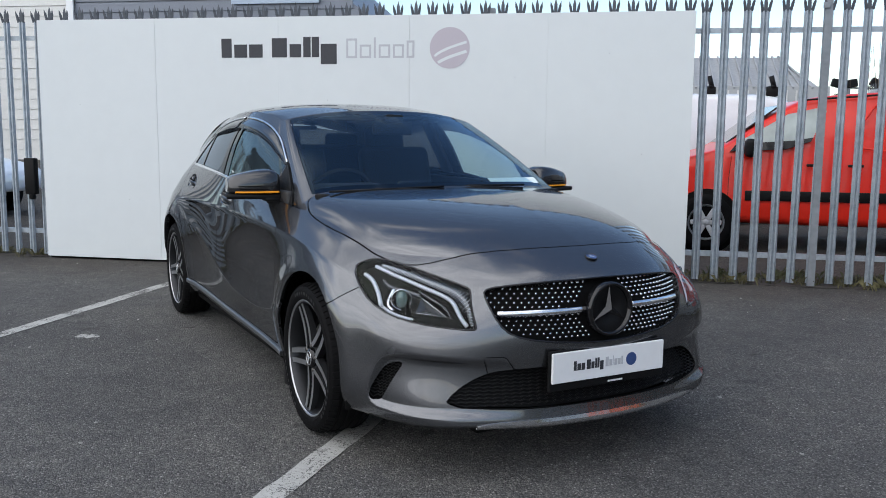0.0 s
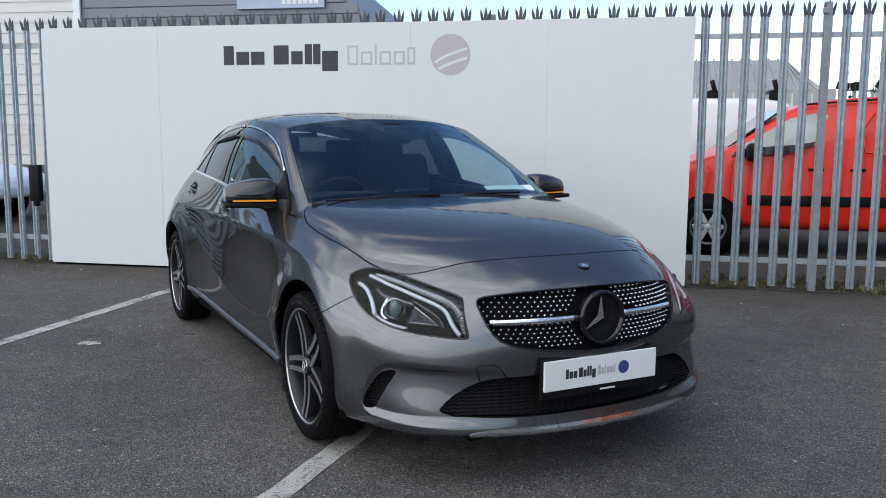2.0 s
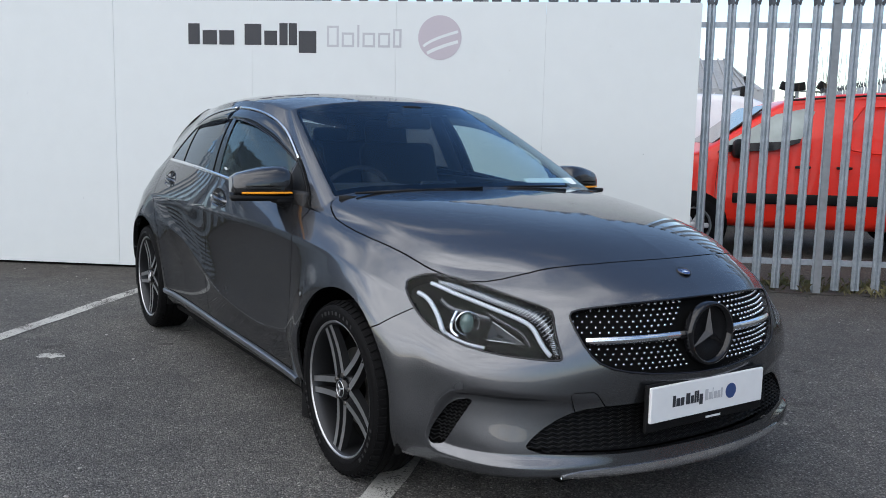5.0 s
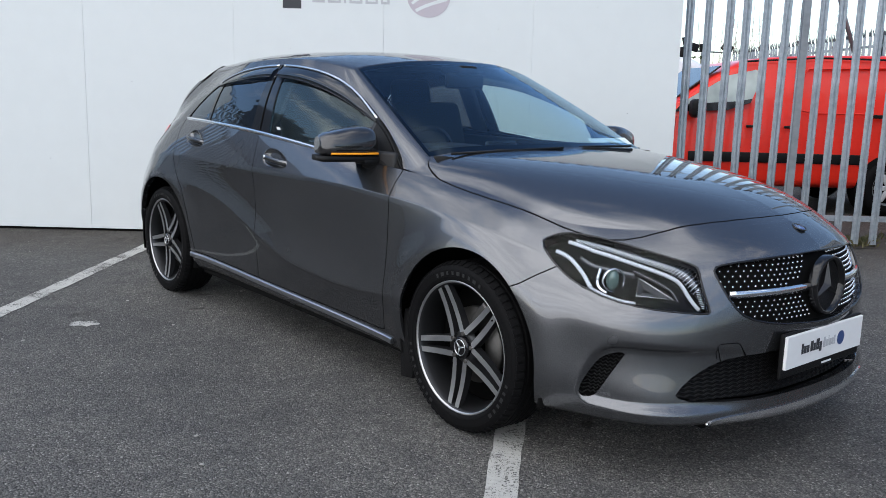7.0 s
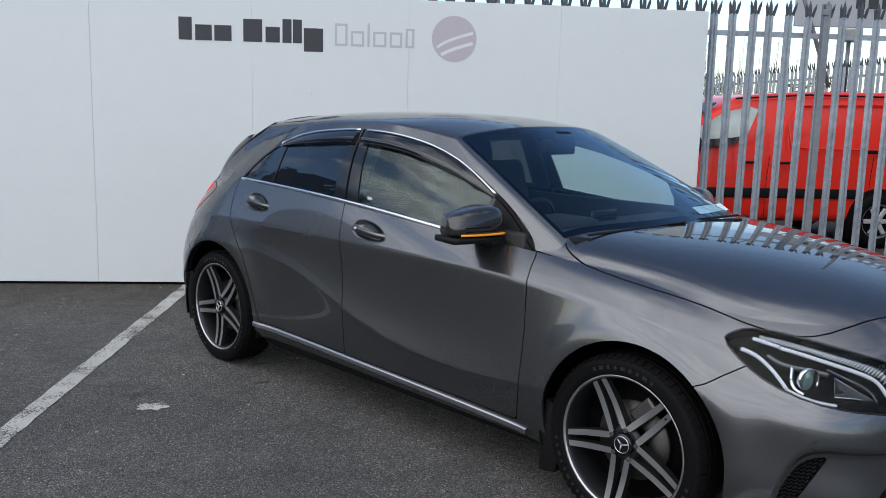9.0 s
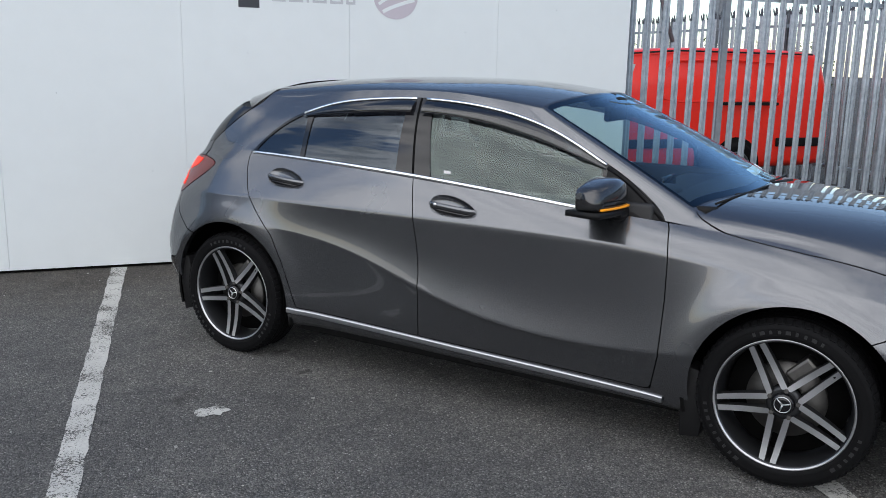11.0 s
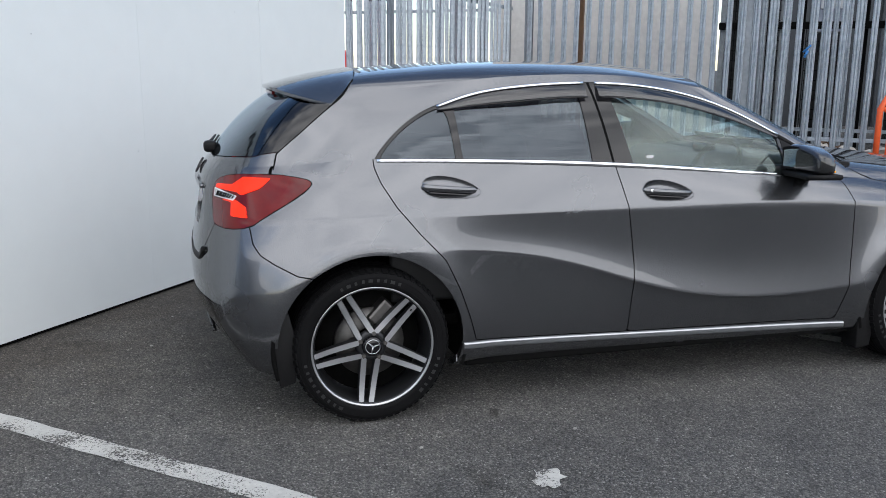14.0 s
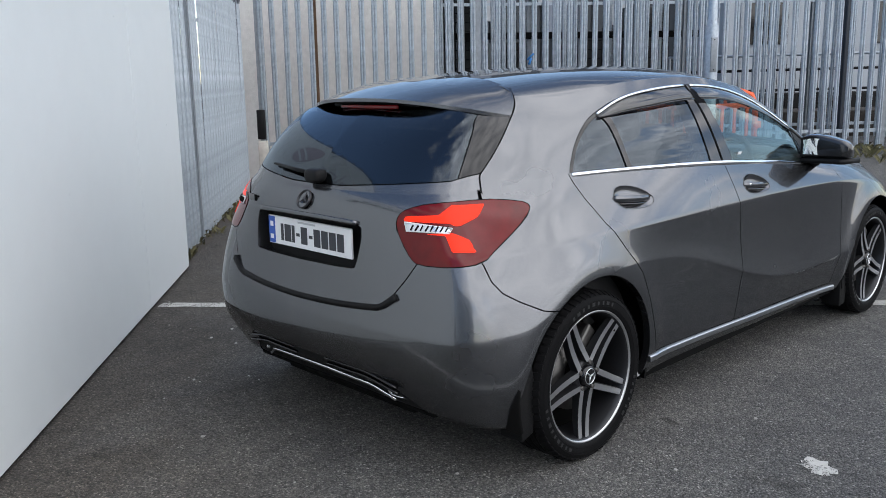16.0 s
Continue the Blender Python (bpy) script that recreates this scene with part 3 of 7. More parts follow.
def cut(p, t, f):
    """Splits triangles along f = 0: the mesh where f < 0, and the rest."""
    inside = f < 0
    count = inside[t].sum(1)
    whole_in, whole_out = t[count == 3], t[count == 0]
    mixed, k = t[(count == 1) | (count == 2)], count[(count == 1) | (count == 2)]
    # turn each mixed triangle so that its odd corner comes first
    odd = np.where((k == 1)[:, None], inside[mixed], ~inside[mixed]).argmax(1) if len(mixed) else np.zeros(0, int)
    rows = np.arange(len(mixed))
    a, b, c = (mixed[rows, (odd + i) % 3] for i in range(3))
    pairs = np.sort(np.concatenate([np.stack([a, b], 1), np.stack([a, c], 1)]), 1)
    if len(pairs):
        edges, back = np.unique(pairs, axis=0, return_inverse=True)
        back = back.ravel()
        fa, fb = f[edges[:, 0]], f[edges[:, 1]]
        s = (fa / (fa - fb))[:, None]
        fresh = p[edges[:, 0]] + (p[edges[:, 1]] - p[edges[:, 0]]) * s
        ab, ac = len(p) + back[: len(a)], len(p) + back[len(a) :]
        p = np.concatenate([p, fresh])
        tip = np.stack([a, ab, ac], 1)
        rest = np.concatenate([np.stack([ab, b, c], 1), np.stack([ab, c, ac], 1)])
        both = np.concatenate([k, k])
        whole_in = np.concatenate([whole_in, tip[k == 1], rest[both == 2]])
        whole_out = np.concatenate([whole_out, tip[k == 2], rest[both == 1]])
    return tidy(p, whole_in) if len(whole_in) else (p[:0], whole_in), tidy(p, whole_out) if len(whole_out) else (p[:0], whole_out)


def rounded(outline, steps=3):
    """The outline with its corners cut smooth."""
    p = np.array(outline, float)
    for _ in range(steps):
        q = np.roll(p, -1, 0)
        p = np.stack([.75 * p + .25 * q, .25 * p + .75 * q], 1).reshape(-1, 2)
    return p


def inside_of(outline, a, b, soft=0):
    """The signed distance of points (a, b) to an outline, below 0 inside it."""
    poly = rounded(outline, soft) if soft else np.array(outline, float)
    q = np.stack([a, b], 1)
    best, odd = np.full(len(q), 1e9), np.zeros(len(q), bool)
    for p0, p1 in zip(poly, np.roll(poly, -1, 0)):
        d = p1 - p0
        if d @ d < 1e-14:
            continue
        s = np.clip(((q - p0) @ d) / (d @ d), 0, 1)[:, None]
        best = np.minimum(best, ((q - p0 - s * d) ** 2).sum(1))
        cross = (p0[1] > q[:, 1]) != (p1[1] > q[:, 1])
        at = p0[0] + (q[:, 1] - p0[1]) * d[0] / (d[1] if abs(d[1]) > 1e-12 else 1e-12)
        odd ^= cross & (q[:, 0] < at)
    return np.where(odd, -1, 1) * np.sqrt(best)


GAP = .0022


def take(mesh, f, gap=GAP):
    """Cuts the piece f < 0 out of a mesh, leaving a gap all round: the piece and the rest."""
    p, t = mesh
    piece, other = cut(p, t, f(p) + gap)
    q, u = mesh
    _, rest = cut(q, u, f(q) - gap)
    return piece, rest


def join(*meshes):
    ps, ts, n = [], [], 0
    for p, t in meshes:
        ps.append(p)
        ts.append(t + n)
        n += len(p)
    return np.concatenate(ps), np.concatenate(ts)


def normals_of(p, t):
    e = np.cross(p[t[:, 1]] - p[t[:, 0]], p[t[:, 2]] - p[t[:, 0]])
    n = np.zeros_like(p)
    for i in range(3):
        np.add.at(n, t[:, i], e)
    return n / np.maximum(np.linalg.norm(n, axis=1, keepdims=True), 1e-12)


def shell(mesh, depth=.012, lift=0.0, both=False):
    """A panel for one side or, for both, mirrored over the middle: its face, and an edge turned inwards by depth."""
    p, t = mesh[0][:, :3] * (1, -1, 1), mesh[1]
    # leave out needle-thin splinters along the cuts
    ab, ac, bc = p[t[:, 1]] - p[t[:, 0]], p[t[:, 2]] - p[t[:, 0]], p[t[:, 2]] - p[t[:, 1]]
    thick = np.linalg.norm(np.cross(ab, ac), axis=1) / np.maximum(np.sqrt(np.maximum(np.maximum((ab**2).sum(1), (ac**2).sum(1)), (bc**2).sum(1))), 1e-9)
    t = t[thick > .00035]
    rims = np.sort(np.concatenate([t[:, [0, 1]], t[:, [1, 2]], t[:, [2, 0]]]), 1)
    _, back, hits = np.unique(rims, axis=0, return_inverse=True, return_counts=True)
    t = t[(hits[back.ravel()].reshape(3, -1) > 1).any(0)]
    n = normals_of(p, t)
    away = p - (1.35, 0, .55)
    if (n * away).sum() < 0:
        t, n = t[:, ::-1], -n
    p = p + n * lift
    edges = np.concatenate([t[:, [0, 1]], t[:, [1, 2]], t[:, [2, 0]]])
    key = np.sort(edges, 1)
    _, first, hits = np.unique(key, axis=0, return_index=True, return_counts=True)
    border = edges[first[hits == 1]]
    if both:
        mid = (np.abs(p[border[:, 0], 1]) < 1e-4) & (np.abs(p[border[:, 1], 1]) < 1e-4)
        border = border[~mid]
    used, back = np.unique(border, return_inverse=True)
    back = back.reshape(border.shape)
    k = len(p)
    low = p[used] - n[used] * depth
    pts = np.concatenate([p, p[used], low])
    m = len(used)
    quads = np.stack([k + back[:, 1], k + back[:, 0], k + m + back[:, 0], k + m + back[:, 1]], 1)
    faces = [tuple(x) for x in t] + [tuple(x) for x in quads]
    # the face keeps the normals of the whole surface, its edge has its own
    own = mesh[0][:, 5:8] * (1, -1, 1)
    own = own * (1 if (own * n).sum() > 0 else -1)
    pts = np.concatenate([pts, np.concatenate([own, np.zeros((2 * m, 3))])], 1)
    if both:
        c = len(pts)
        other = pts * (1, -1, 1, 1, -1, 1)
        faces += [tuple(int(c + i) for i in f[::-1]) for f in faces]
        pts = np.concatenate([pts, other])
        # weld the middle
        mid = np.where(np.abs(pts[:c, 1]) < 1e-4)[0]
        swap = {int(c + i): int(i) for i in mid if i < k}
        faces = [tuple(swap.get(int(i), int(i)) for i in f) for f in faces]
    return pts, faces


def flipped(points, faces):
    """The same on the other side of the car."""
    return points * (1, -1, 1, 1, -1, 1), [tuple(f)[::-1] for f in faces]


def find(grid_points, x, z, side=1):
    """Half width and outward normal of a surface where it shows at (x, z) from the side."""
    p, t = grid_points
    a, b, c = p[t[:, 0]], p[t[:, 1]], p[t[:, 2]]
    d = (b[:, 2] - c[:, 2]) * (a[:, 0] - c[:, 0]) + (c[:, 0] - b[:, 0]) * (a[:, 2] - c[:, 2])
    d = np.where(np.abs(d) < 1e-12, 1e-12, d)
    u = ((b[:, 2] - c[:, 2]) * (x - c[:, 0]) + (c[:, 0] - b[:, 0]) * (z - c[:, 2])) / d
    v = ((c[:, 2] - a[:, 2]) * (x - c[:, 0]) + (a[:, 0] - c[:, 0]) * (z - c[:, 2])) / d
    hit = np.where((u >= -.01) & (v >= -.01) & (u + v <= 1.01))[0]
    if not len(hit):
        k = np.argmin((p[:, 0] - x) ** 2 + (p[:, 2] - z) ** 2 + (p[:, 1] < .3) * 9)
        return p[k, 1], np.array([0, 1, 0])
    w = u[hit] * a[hit, 1] + v[hit] * b[hit, 1] + (1 - u[hit] - v[hit]) * c[hit, 1]
    k = hit[np.argmax(w)]
    n = np.cross(b[k, :3] - a[k, :3], c[k, :3] - a[k, :3])
    n = n / np.linalg.norm(n)
    return w.max(), n if n[1] > 0 else -n


def front_of(mesh, y, z, back=False):
    """The x at which a surface shows from the front (or the back) at (half width, height)."""
    p, t = mesh
    a, b, c = p[t[:, 0]], p[t[:, 1]], p[t[:, 2]]
    d = (b[:, 2] - c[:, 2]) * (a[:, 1] - c[:, 1]) + (c[:, 1] - b[:, 1]) * (a[:, 2] - c[:, 2])
    d = np.where(np.abs(d) < 1e-12, 1e-12, d)
    u = ((b[:, 2] - c[:, 2]) * (y - c[:, 1]) + (c[:, 1] - b[:, 1]) * (z - c[:, 2])) / d
    v = ((c[:, 2] - a[:, 2]) * (y - c[:, 1]) + (a[:, 1] - c[:, 1]) * (z - c[:, 2])) / d
    hit = (u >= -.01) & (v >= -.01) & (u + v <= 1.01)
    x = u * a[:, 0] + v * b[:, 0] + (1 - u - v) * c[:, 0]
    return (x[hit].min() if back else x[hit].max()) if hit.any() else (-.6 if back else 3.5)


# bring the borders of the patches together
def snap(border, line):
    d = ((border[:, None] - line[None]) ** 2).sum(2).argmin(1)
    return line[d] - border


_belt = spline(np.linspace(0, 1, 15), np.array(L8, float), np.linspace(0, 1, 4000))
_move = snap(UPPER[0], _belt) * (UPPER[0][:, :1] < 2.1)
UPPER += _move[None] * np.linspace(1, 0, len(UPPER))[:, None, None]

M_LOW, M_UP, M_ROOF, M_HOOD = patch(LOWER), patch(UPPER), patch(ROOF), patch(HOOD)

# ---- the hatchback ----
car = thing("car", "dark grey metallic five-door hatchback parked on asphalt", "car")
CX, CZ = 2.70, .316


def both_sides(name, mesh, material, label="", depth=.012, lift=0.0):
    """A panel on the car's right and its twin on the left; doors' folded edges are coloured dark, painting shade into
    the gaps.
    """
    p, f = shell(mesh, depth, lift)
    out = [solid(name, p, f, material, car, label)]
    p, f = flipped(p, f)
    out.append(solid(name, p, f, material, car, label))
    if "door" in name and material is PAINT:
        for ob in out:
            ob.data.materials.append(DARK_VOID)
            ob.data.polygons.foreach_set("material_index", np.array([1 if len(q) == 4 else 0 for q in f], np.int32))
    return out


def whole(name, mesh, material, label="", depth=.012, lift=0.0):
    p, f = shell(mesh, depth, lift, both=True)
    return solid(name, p, f, material, car, label)


def side(outline, soft=2):
    return lambda p: np.where(p[:, 1] > .3, inside_of(outline, p[:, 0], p[:, 2], soft), 1.0)


def face(outline, ahead=True, soft=2):
    """An outline of (half width, height) on the nose or the tail."""
    full = list(outline) + [(-a, b) for a, b in reversed(outline)]
    return lambda p: np.where((p[:, 0] > 2.9) if ahead else (p[:, 0] < 0), inside_of(full, p[:, 1], p[:, 2], soft), 1.0)


def set_in(mesh, outline, deep, width, ahead=True):
    """Presses an area of (x, z) into a surface, with a soft rim."""
    p = mesh[0]
    d = inside_of(outline, p[:, 0], p[:, 2], 2)
    k = np.clip(.5 - d / width, 0, 1)
    k = k * k * (3 - 2 * k) * (p[:, 0] > 2.9) * np.clip((p[:, 1] - .34) / .26, 0, 1)
    n = normals_of(p[:, :3], mesh[1])
    if (n[:, 1] * p[:, 1]).sum() < 0:
        n = -n
    p[:, :3] -= n * (deep * k)[:, None]
    n = normals_of(p[:, :3], mesh[1])
    p[:, 5:8] = n * np.sign((n * p[:, 5:8]).sum(1))[:, None]


SCOOP = [(3.235, .276), (3.249, .355), (3.28, .435), (3.334, .461), (3.437, .449), (3.56, .438), (3.66, .43), (3.66, .25), (3.46, .262), (3.354, .266)]
low = join(M_LOW, M_HOOD)
set_in(low, SCOOP, .020, .026)
full_low = (low[0].copy(), low[1].copy())

# wheel openings
for cx, r in ((0.0, .372), (2.722, .366)):
    f = np.where(low[0][:, 1] > .3, np.hypot(low[0][:, 0] - cx, low[0][:, 2] - .322) - r, 1.0)
    _, low = cut(*low, f)

# lamps, grille and intakes are cut first, then the panels
HEADLAMP = [(2.998, .743), (3.010, .763), (3.046, .778), (3.117, .775), (3.22, .758), (3.322, .735), (3.407, .712), (3.434, .697), (3.462, .637), (3.494, .572), (3.489, .562), (3.432, .570), (3.376, .579), (3.285, .599), (3.17, .637), (3.088, .680)]
head_cover, low = take(low, side(HEADLAMP, 1), .0015)
GRILLE = [(0, .734), (.08, .733), (.262, .729), (.416, .712), (.456, .698), (.458, .670), (.432, .588), (.390, .545), (.29, .521), (.085, .504), (0, .503)]
grille_hole, low = take(low, face(GRILLE, True, 1), 0)
INTAKE = [(0, .430), (.25, .427), (.42, .420), (.495, .397), (.571, .345), (.618, .284), (.387, .273), (.17, .274), (0, .275)]
intake_hole, low = take(low, face(INTAKE, True, 1), 0)
VENT = [(3.243, .281), (3.232, .304), (3.256, .375), (3.286, .424), (3.346, .443), (3.325, .395), (3.290, .315), (3.271, .285)]
vent_hole, low = take(low, side(VENT, 1), 0)
TAIL = [(-.117, .906), (-.105, .943), (-.063, .962), (.045, .982), (.301, .991), (.48, .977), (.53, .962), (.525, .94), (.459, .892), (.36, .838), (.292, .795), (.148, .784), (-.011, .785), (-.043, .801), (-.087, .853)]
tail_cover, low = take(low, lambda p: np.where(p[:, 0] < 0, inside_of(TAIL, p[:, 0] + p[:, 1], p[:, 2], 1), 1.0), .0015)

HOOD_EDGE = [(2.27, .60), (2.29, .69), (2.34, .725), (2.463, .746), (2.663, .746), (2.869, .717), (2.988, .700), (3.046, .688), (3.117, .664), (3.20, .622), (3.268, .535), (3.373, .325), (3.412, .16), (3.424, 0)]
_he = HOOD_EDGE + [(a, -b) for a, b in reversed(HOOD_EDGE)]
hood, low = take(low, lambda p: np.where((p[:, 2] > .70) & (p[:, 0] > 2.1), inside_of(_he, p[:, 0], p[:, 1], 1), 1.0))
LIP = [(0, .239), (.30, .236), (.46, .231), (.52, .218), (.52, .20), (0, .20)]
lip, low = take(low, lambda p: np.where((p[:, 0] > 3.3) & (p[:, 4] > .0), face(LIP)(p), 1.0), 0)
NOSE = [(2.9, .10), (2.9, .570), (2.96, .595), (3.0, .613), (3.04, .643), (3.10, .684), (3.10, .95), (3.9, .95), (3.9, .10)]
bumper, low = take(low, lambda p: inside_of(NOSE, p[:, 0], p[:, 2]))
B_LINE = [(1.052, 1.03), (1.067, .960), (1.094, .85), (1.119, .707), (1.133, .59), (1.134, .496), (1.127, .299)]
FRONT_DOOR = [(1.052, 1.10)] + B_LINE + [(1.125, .285), (2.205, .262), (2.236, .413), (2.243, .634), (2.241, .811), (2.220, .895), (2.150, 1.02)]
REAR_DOOR = [(.035, 1.10), (.035, 1.014), (.054, .957), (.106, .867), (.191, .764), (.293, .657), (.354, .534), (.401, .408), (.43, .310), (1.123, .285)] + B_LINE[::-1] + [(1.052, 1.10)]
front_door, low = take(low, side(FRONT_DOOR, 0))
rear_door, low = take(low, side(REAR_DOOR, 0))
SILL = [(.372, .318), (1.1, .284), (2.262, .256), (2.262, .212), (1.1, .245), (.372, .266)]
fender, low = take(low, lambda p: 2.2385 - p[:, 0], 0)
GATE = [(0, .617), (.24, .622), (.432, .632), (.477, .663), (.524, .725), (.557, .780), (.60, .90), (.654, .985), (.640, 1.006), (.632, 1.02), (.632, 1.2), (0, 1.2)]
gate, low = take(low, face(GATE, False, 0))
RECESS = [(0, .902), (.29, .902), (.330, .885), (.312, .752), (.29, .742), (0, .740)]
plate_hole, gate = take(gate, face(RECESS, False, 1), 0)
TAIL_BUMPER = [(-.95, .10), (-.95, .84), (-.465, .84), (-.452, .79), (-.445, .737), (-.42, .698), (-.369, .665), (-.29, .625), (-.15, .60), (-.15, .10)]
rear_bumper, low = take(low, lambda p: inside_of(TAIL_BUMPER, p[:, 0], p[:, 2], 0))
DIFFUSER = [(0, .382), (.309, .375), (.434, .325), (.515, .254), (.56, .17), (0, .10)]
diffuser, rear_bumper = take(rear_bumper, face(DIFFUSER, False, 0), .001)

# upper body: screens and side windows
up = M_UP
screen, up = take(up, lambda p: np.maximum(np.maximum(9.86 / 12 - p[:, 3], p[:, 4] - .985), .012 - p[:, 4]) * 2.5, .002)
def gate_edge(z):
    """The x of the seam between the tail and the rear pillar, by height."""
    return np.interp(z, [.95, 1.01, 1.064, 1.111, 1.18, 1.243, 1.293, 1.347, 1.40], [-.340, -.346, -.333, -.277, -.191, -.112, -.047, -.003, .05])


def rear_opening(p):
    """The tail window with its side blades: above its lower curve and behind its slanting edge."""
    low_edge = np.interp(p[:, 1], [0, .15, .36, .57, .606, .7], [1.017, 1.018, 1.034, 1.050, 1.067, 1.10])
    return np.maximum(low_edge - p[:, 2], (p[:, 0] - gate_edge(p[:, 2])) * .72)


rear_glass, up = take(up, rear_opening, .002)
gate_top, up = take(up, lambda p: np.maximum((p[:, 0] - gate_edge(p[:, 2])) * .72, p[:, 2] - 1.12))
rear_glass, _ = take(rear_glass, lambda p: p[:, 2] - np.interp(p[:, 1], [0, .3, .46, .56], [1.298, 1.29, 1.272, 1.252]), 0)
TOP_LINE = [(.312, 1.250), (.464, 1.298), (.664, 1.330), (.982, 1.347), (1.243, 1.334), (1.476, 1.295), (1.704, 1.222), (1.92, 1.117)]
WINDOW = [(.037, 1.0), (.037, 1.040), (.066, 1.079), (.139, 1.152), (.237, 1.218)] + TOP_LINE + [(2.03, 1.058), (2.165, .965), (2.205, .90), (2.2, .80), (.037, .80)]
window, up = take(up, side(WINDOW, 2), .001)

# cover the rims of the body with the panels
def cup_outline(hx, hz):
    """The rim of a handle's cup: round behind, drawn out low ahead."""
    return [(hx + a, hz + b) for a, b in ((-.120, .004), (-.112, .027), (-.085, .041), (-.04, .044), (.02, .035), (.075, .016), (.110, -.006), (.121, -.022), (.108, -.037), (.06, -.044), (-.02, -.044), (-.08, -.037), (-.113, -.018))]


REAR_CUP, FRONT_CUP = cup_outline(.335, .937), cup_outline(1.292, .897)
rear_cup, rear_door = take(rear_door, side(REAR_CUP, 2), .0002)
front_cup, front_door = take(front_door, side(FRONT_CUP, 2), .0002)
both_sides("front_wing", fender, PAINT)
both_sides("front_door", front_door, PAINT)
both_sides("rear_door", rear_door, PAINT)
whole("bonnet", hood, PAINT, depth=.02)
whole("front_bumper", bumper, PAINT, depth=.035)
whole("front_lip", lip, CHROME, "chrome strip along the bumper lip", depth=.02, lift=.006)
whole("rear_bumper", rear_bumper, PAINT, depth=.03)
whole("tailgate", join(gate, gate_top), PAINT, depth=.064)
both_sides("quarter_panel", low, PAINT, depth=.03)
both_sides("side_frame", up, PAINT, depth=.02)
_, roof_panel = cut(*M_ROOF, M_ROOF[0][:, 0] - (.043 - .058 * np.minimum(M_ROOF[0][:, 1] / .472, 1) ** 2.5))
whole("roof", roof_panel, PAINT, depth=.004)
whole("rear_diffuser", diffuser, BLACK_PLASTIC, "black plastic lower rear valance", depth=.03, lift=-.004)
screen, frit = take(screen, lambda p: np.maximum(np.maximum(9.86 / 12 + .007 - p[:, 3], p[:, 4] - .945), .055 - p[:, 4]) * 2.5, 0)
whole("screen_border", frit, FRIT, "black printed border of the windscreen", depth=.003)
whole("windscreen", screen, GLASS, "tinted windscreen glass", depth=.003).visible_shadow = False

# a dark inner shell behind all gaps
inner = join(M_LOW, M_HOOD)
for cx in (0.0, 2.722):
    f = np.where(inner[0][:, 1] > .3, np.hypot(inner[0][:, 0] - cx, inner[0][:, 2] - .322) - .385, 1.0)
    _, inner = cut(*inner, f)
_, inner = cut(*inner, np.where((inner[0][:, 0] > 2.9), inside_of(HEADLAMP, inner[0][:, 0], inner[0][:, 2]) - .004, 1.0))
_, inner = cut(*inner, face(GRILLE)(inner[0]) - .006)
_, inner = cut(*inner, face(INTAKE)(inner[0]) - .006)
_, inner = cut(*inner, np.where(inner[0][:, 0] > 2.9, inside_of(SCOOP, inner[0][:, 0], inner[0][:, 2]) - .02, 1.0))
_, inner = cut(*inner, np.where(inner[0][:, 0] < 0, inside_of(TAIL, inner[0][:, 0] + inner[0][:, 1], inner[0][:, 2]) - .004, 1.0))
_, inner = cut(*inner, face(RECESS, False, 0)(inner[0]) - .012)
for _cup in (REAR_CUP, FRONT_CUP):
    _, inner = cut(*inner, side(_cup)(inner[0]) - .004)
_, inner = cut(*inner, .965 - inner[0][:, 2] + 10 * ((inner[0][:, 0] > 2.2) | (inner[0][:, 0] < .0)))
whole("inner_shell", inner, DARK_VOID, "dark inner body behind the gaps", depth=.002, lift=-.014)

# underside
under = bmesh.new()
for x0, x1, w in ((-.46, -.38, .40), (.40, 2.32, .80), (3.10, 3.5, .50)):
    merge(under, block((x1 - x0, 2 * w, .04), ((x0 + x1) / 2, 0, .20), .01))
merge(under, block((1.0, 1.10, .05), (0, 0, .24), .01), block((1.0, 1.10, .05), (2.7, 0, .24), .01))
part("underbody", under, DARK_VOID, car)

# wheel housings
for cx in (0.0, 2.722):
    for s in (-1, 1):
        a = np.linspace(-.30, math.pi + .30, 26)
        prof = [(s * .845, .384), (s * .845, .398), (s * .52, .398), (s * .52, .10)]
        pts = np.array([[cx + r * math.cos(t), y, .322 + r * math.sin(t)] for t in a for y, r in prof])
        fcs = [(4 * i + j, 4 * i + j + 1, 4 * i + j + 5, 4 * i + j + 4) for i in range(25) for j in range(3)]
        solid("wheel_housing", pts, fcs, DARK_VOID, car, "dark plastic wheel arch lining")

# ---- windows ----
U_FIND = (np.concatenate([M_UP[0]]), M_UP[1])


def on_up(x, z, out=0.0, s=-1):
    w, n = find(U_FIND, x, z)
    return Vector((x + n[0] * out, s * (w + n[1] * out), z + n[2] * out))


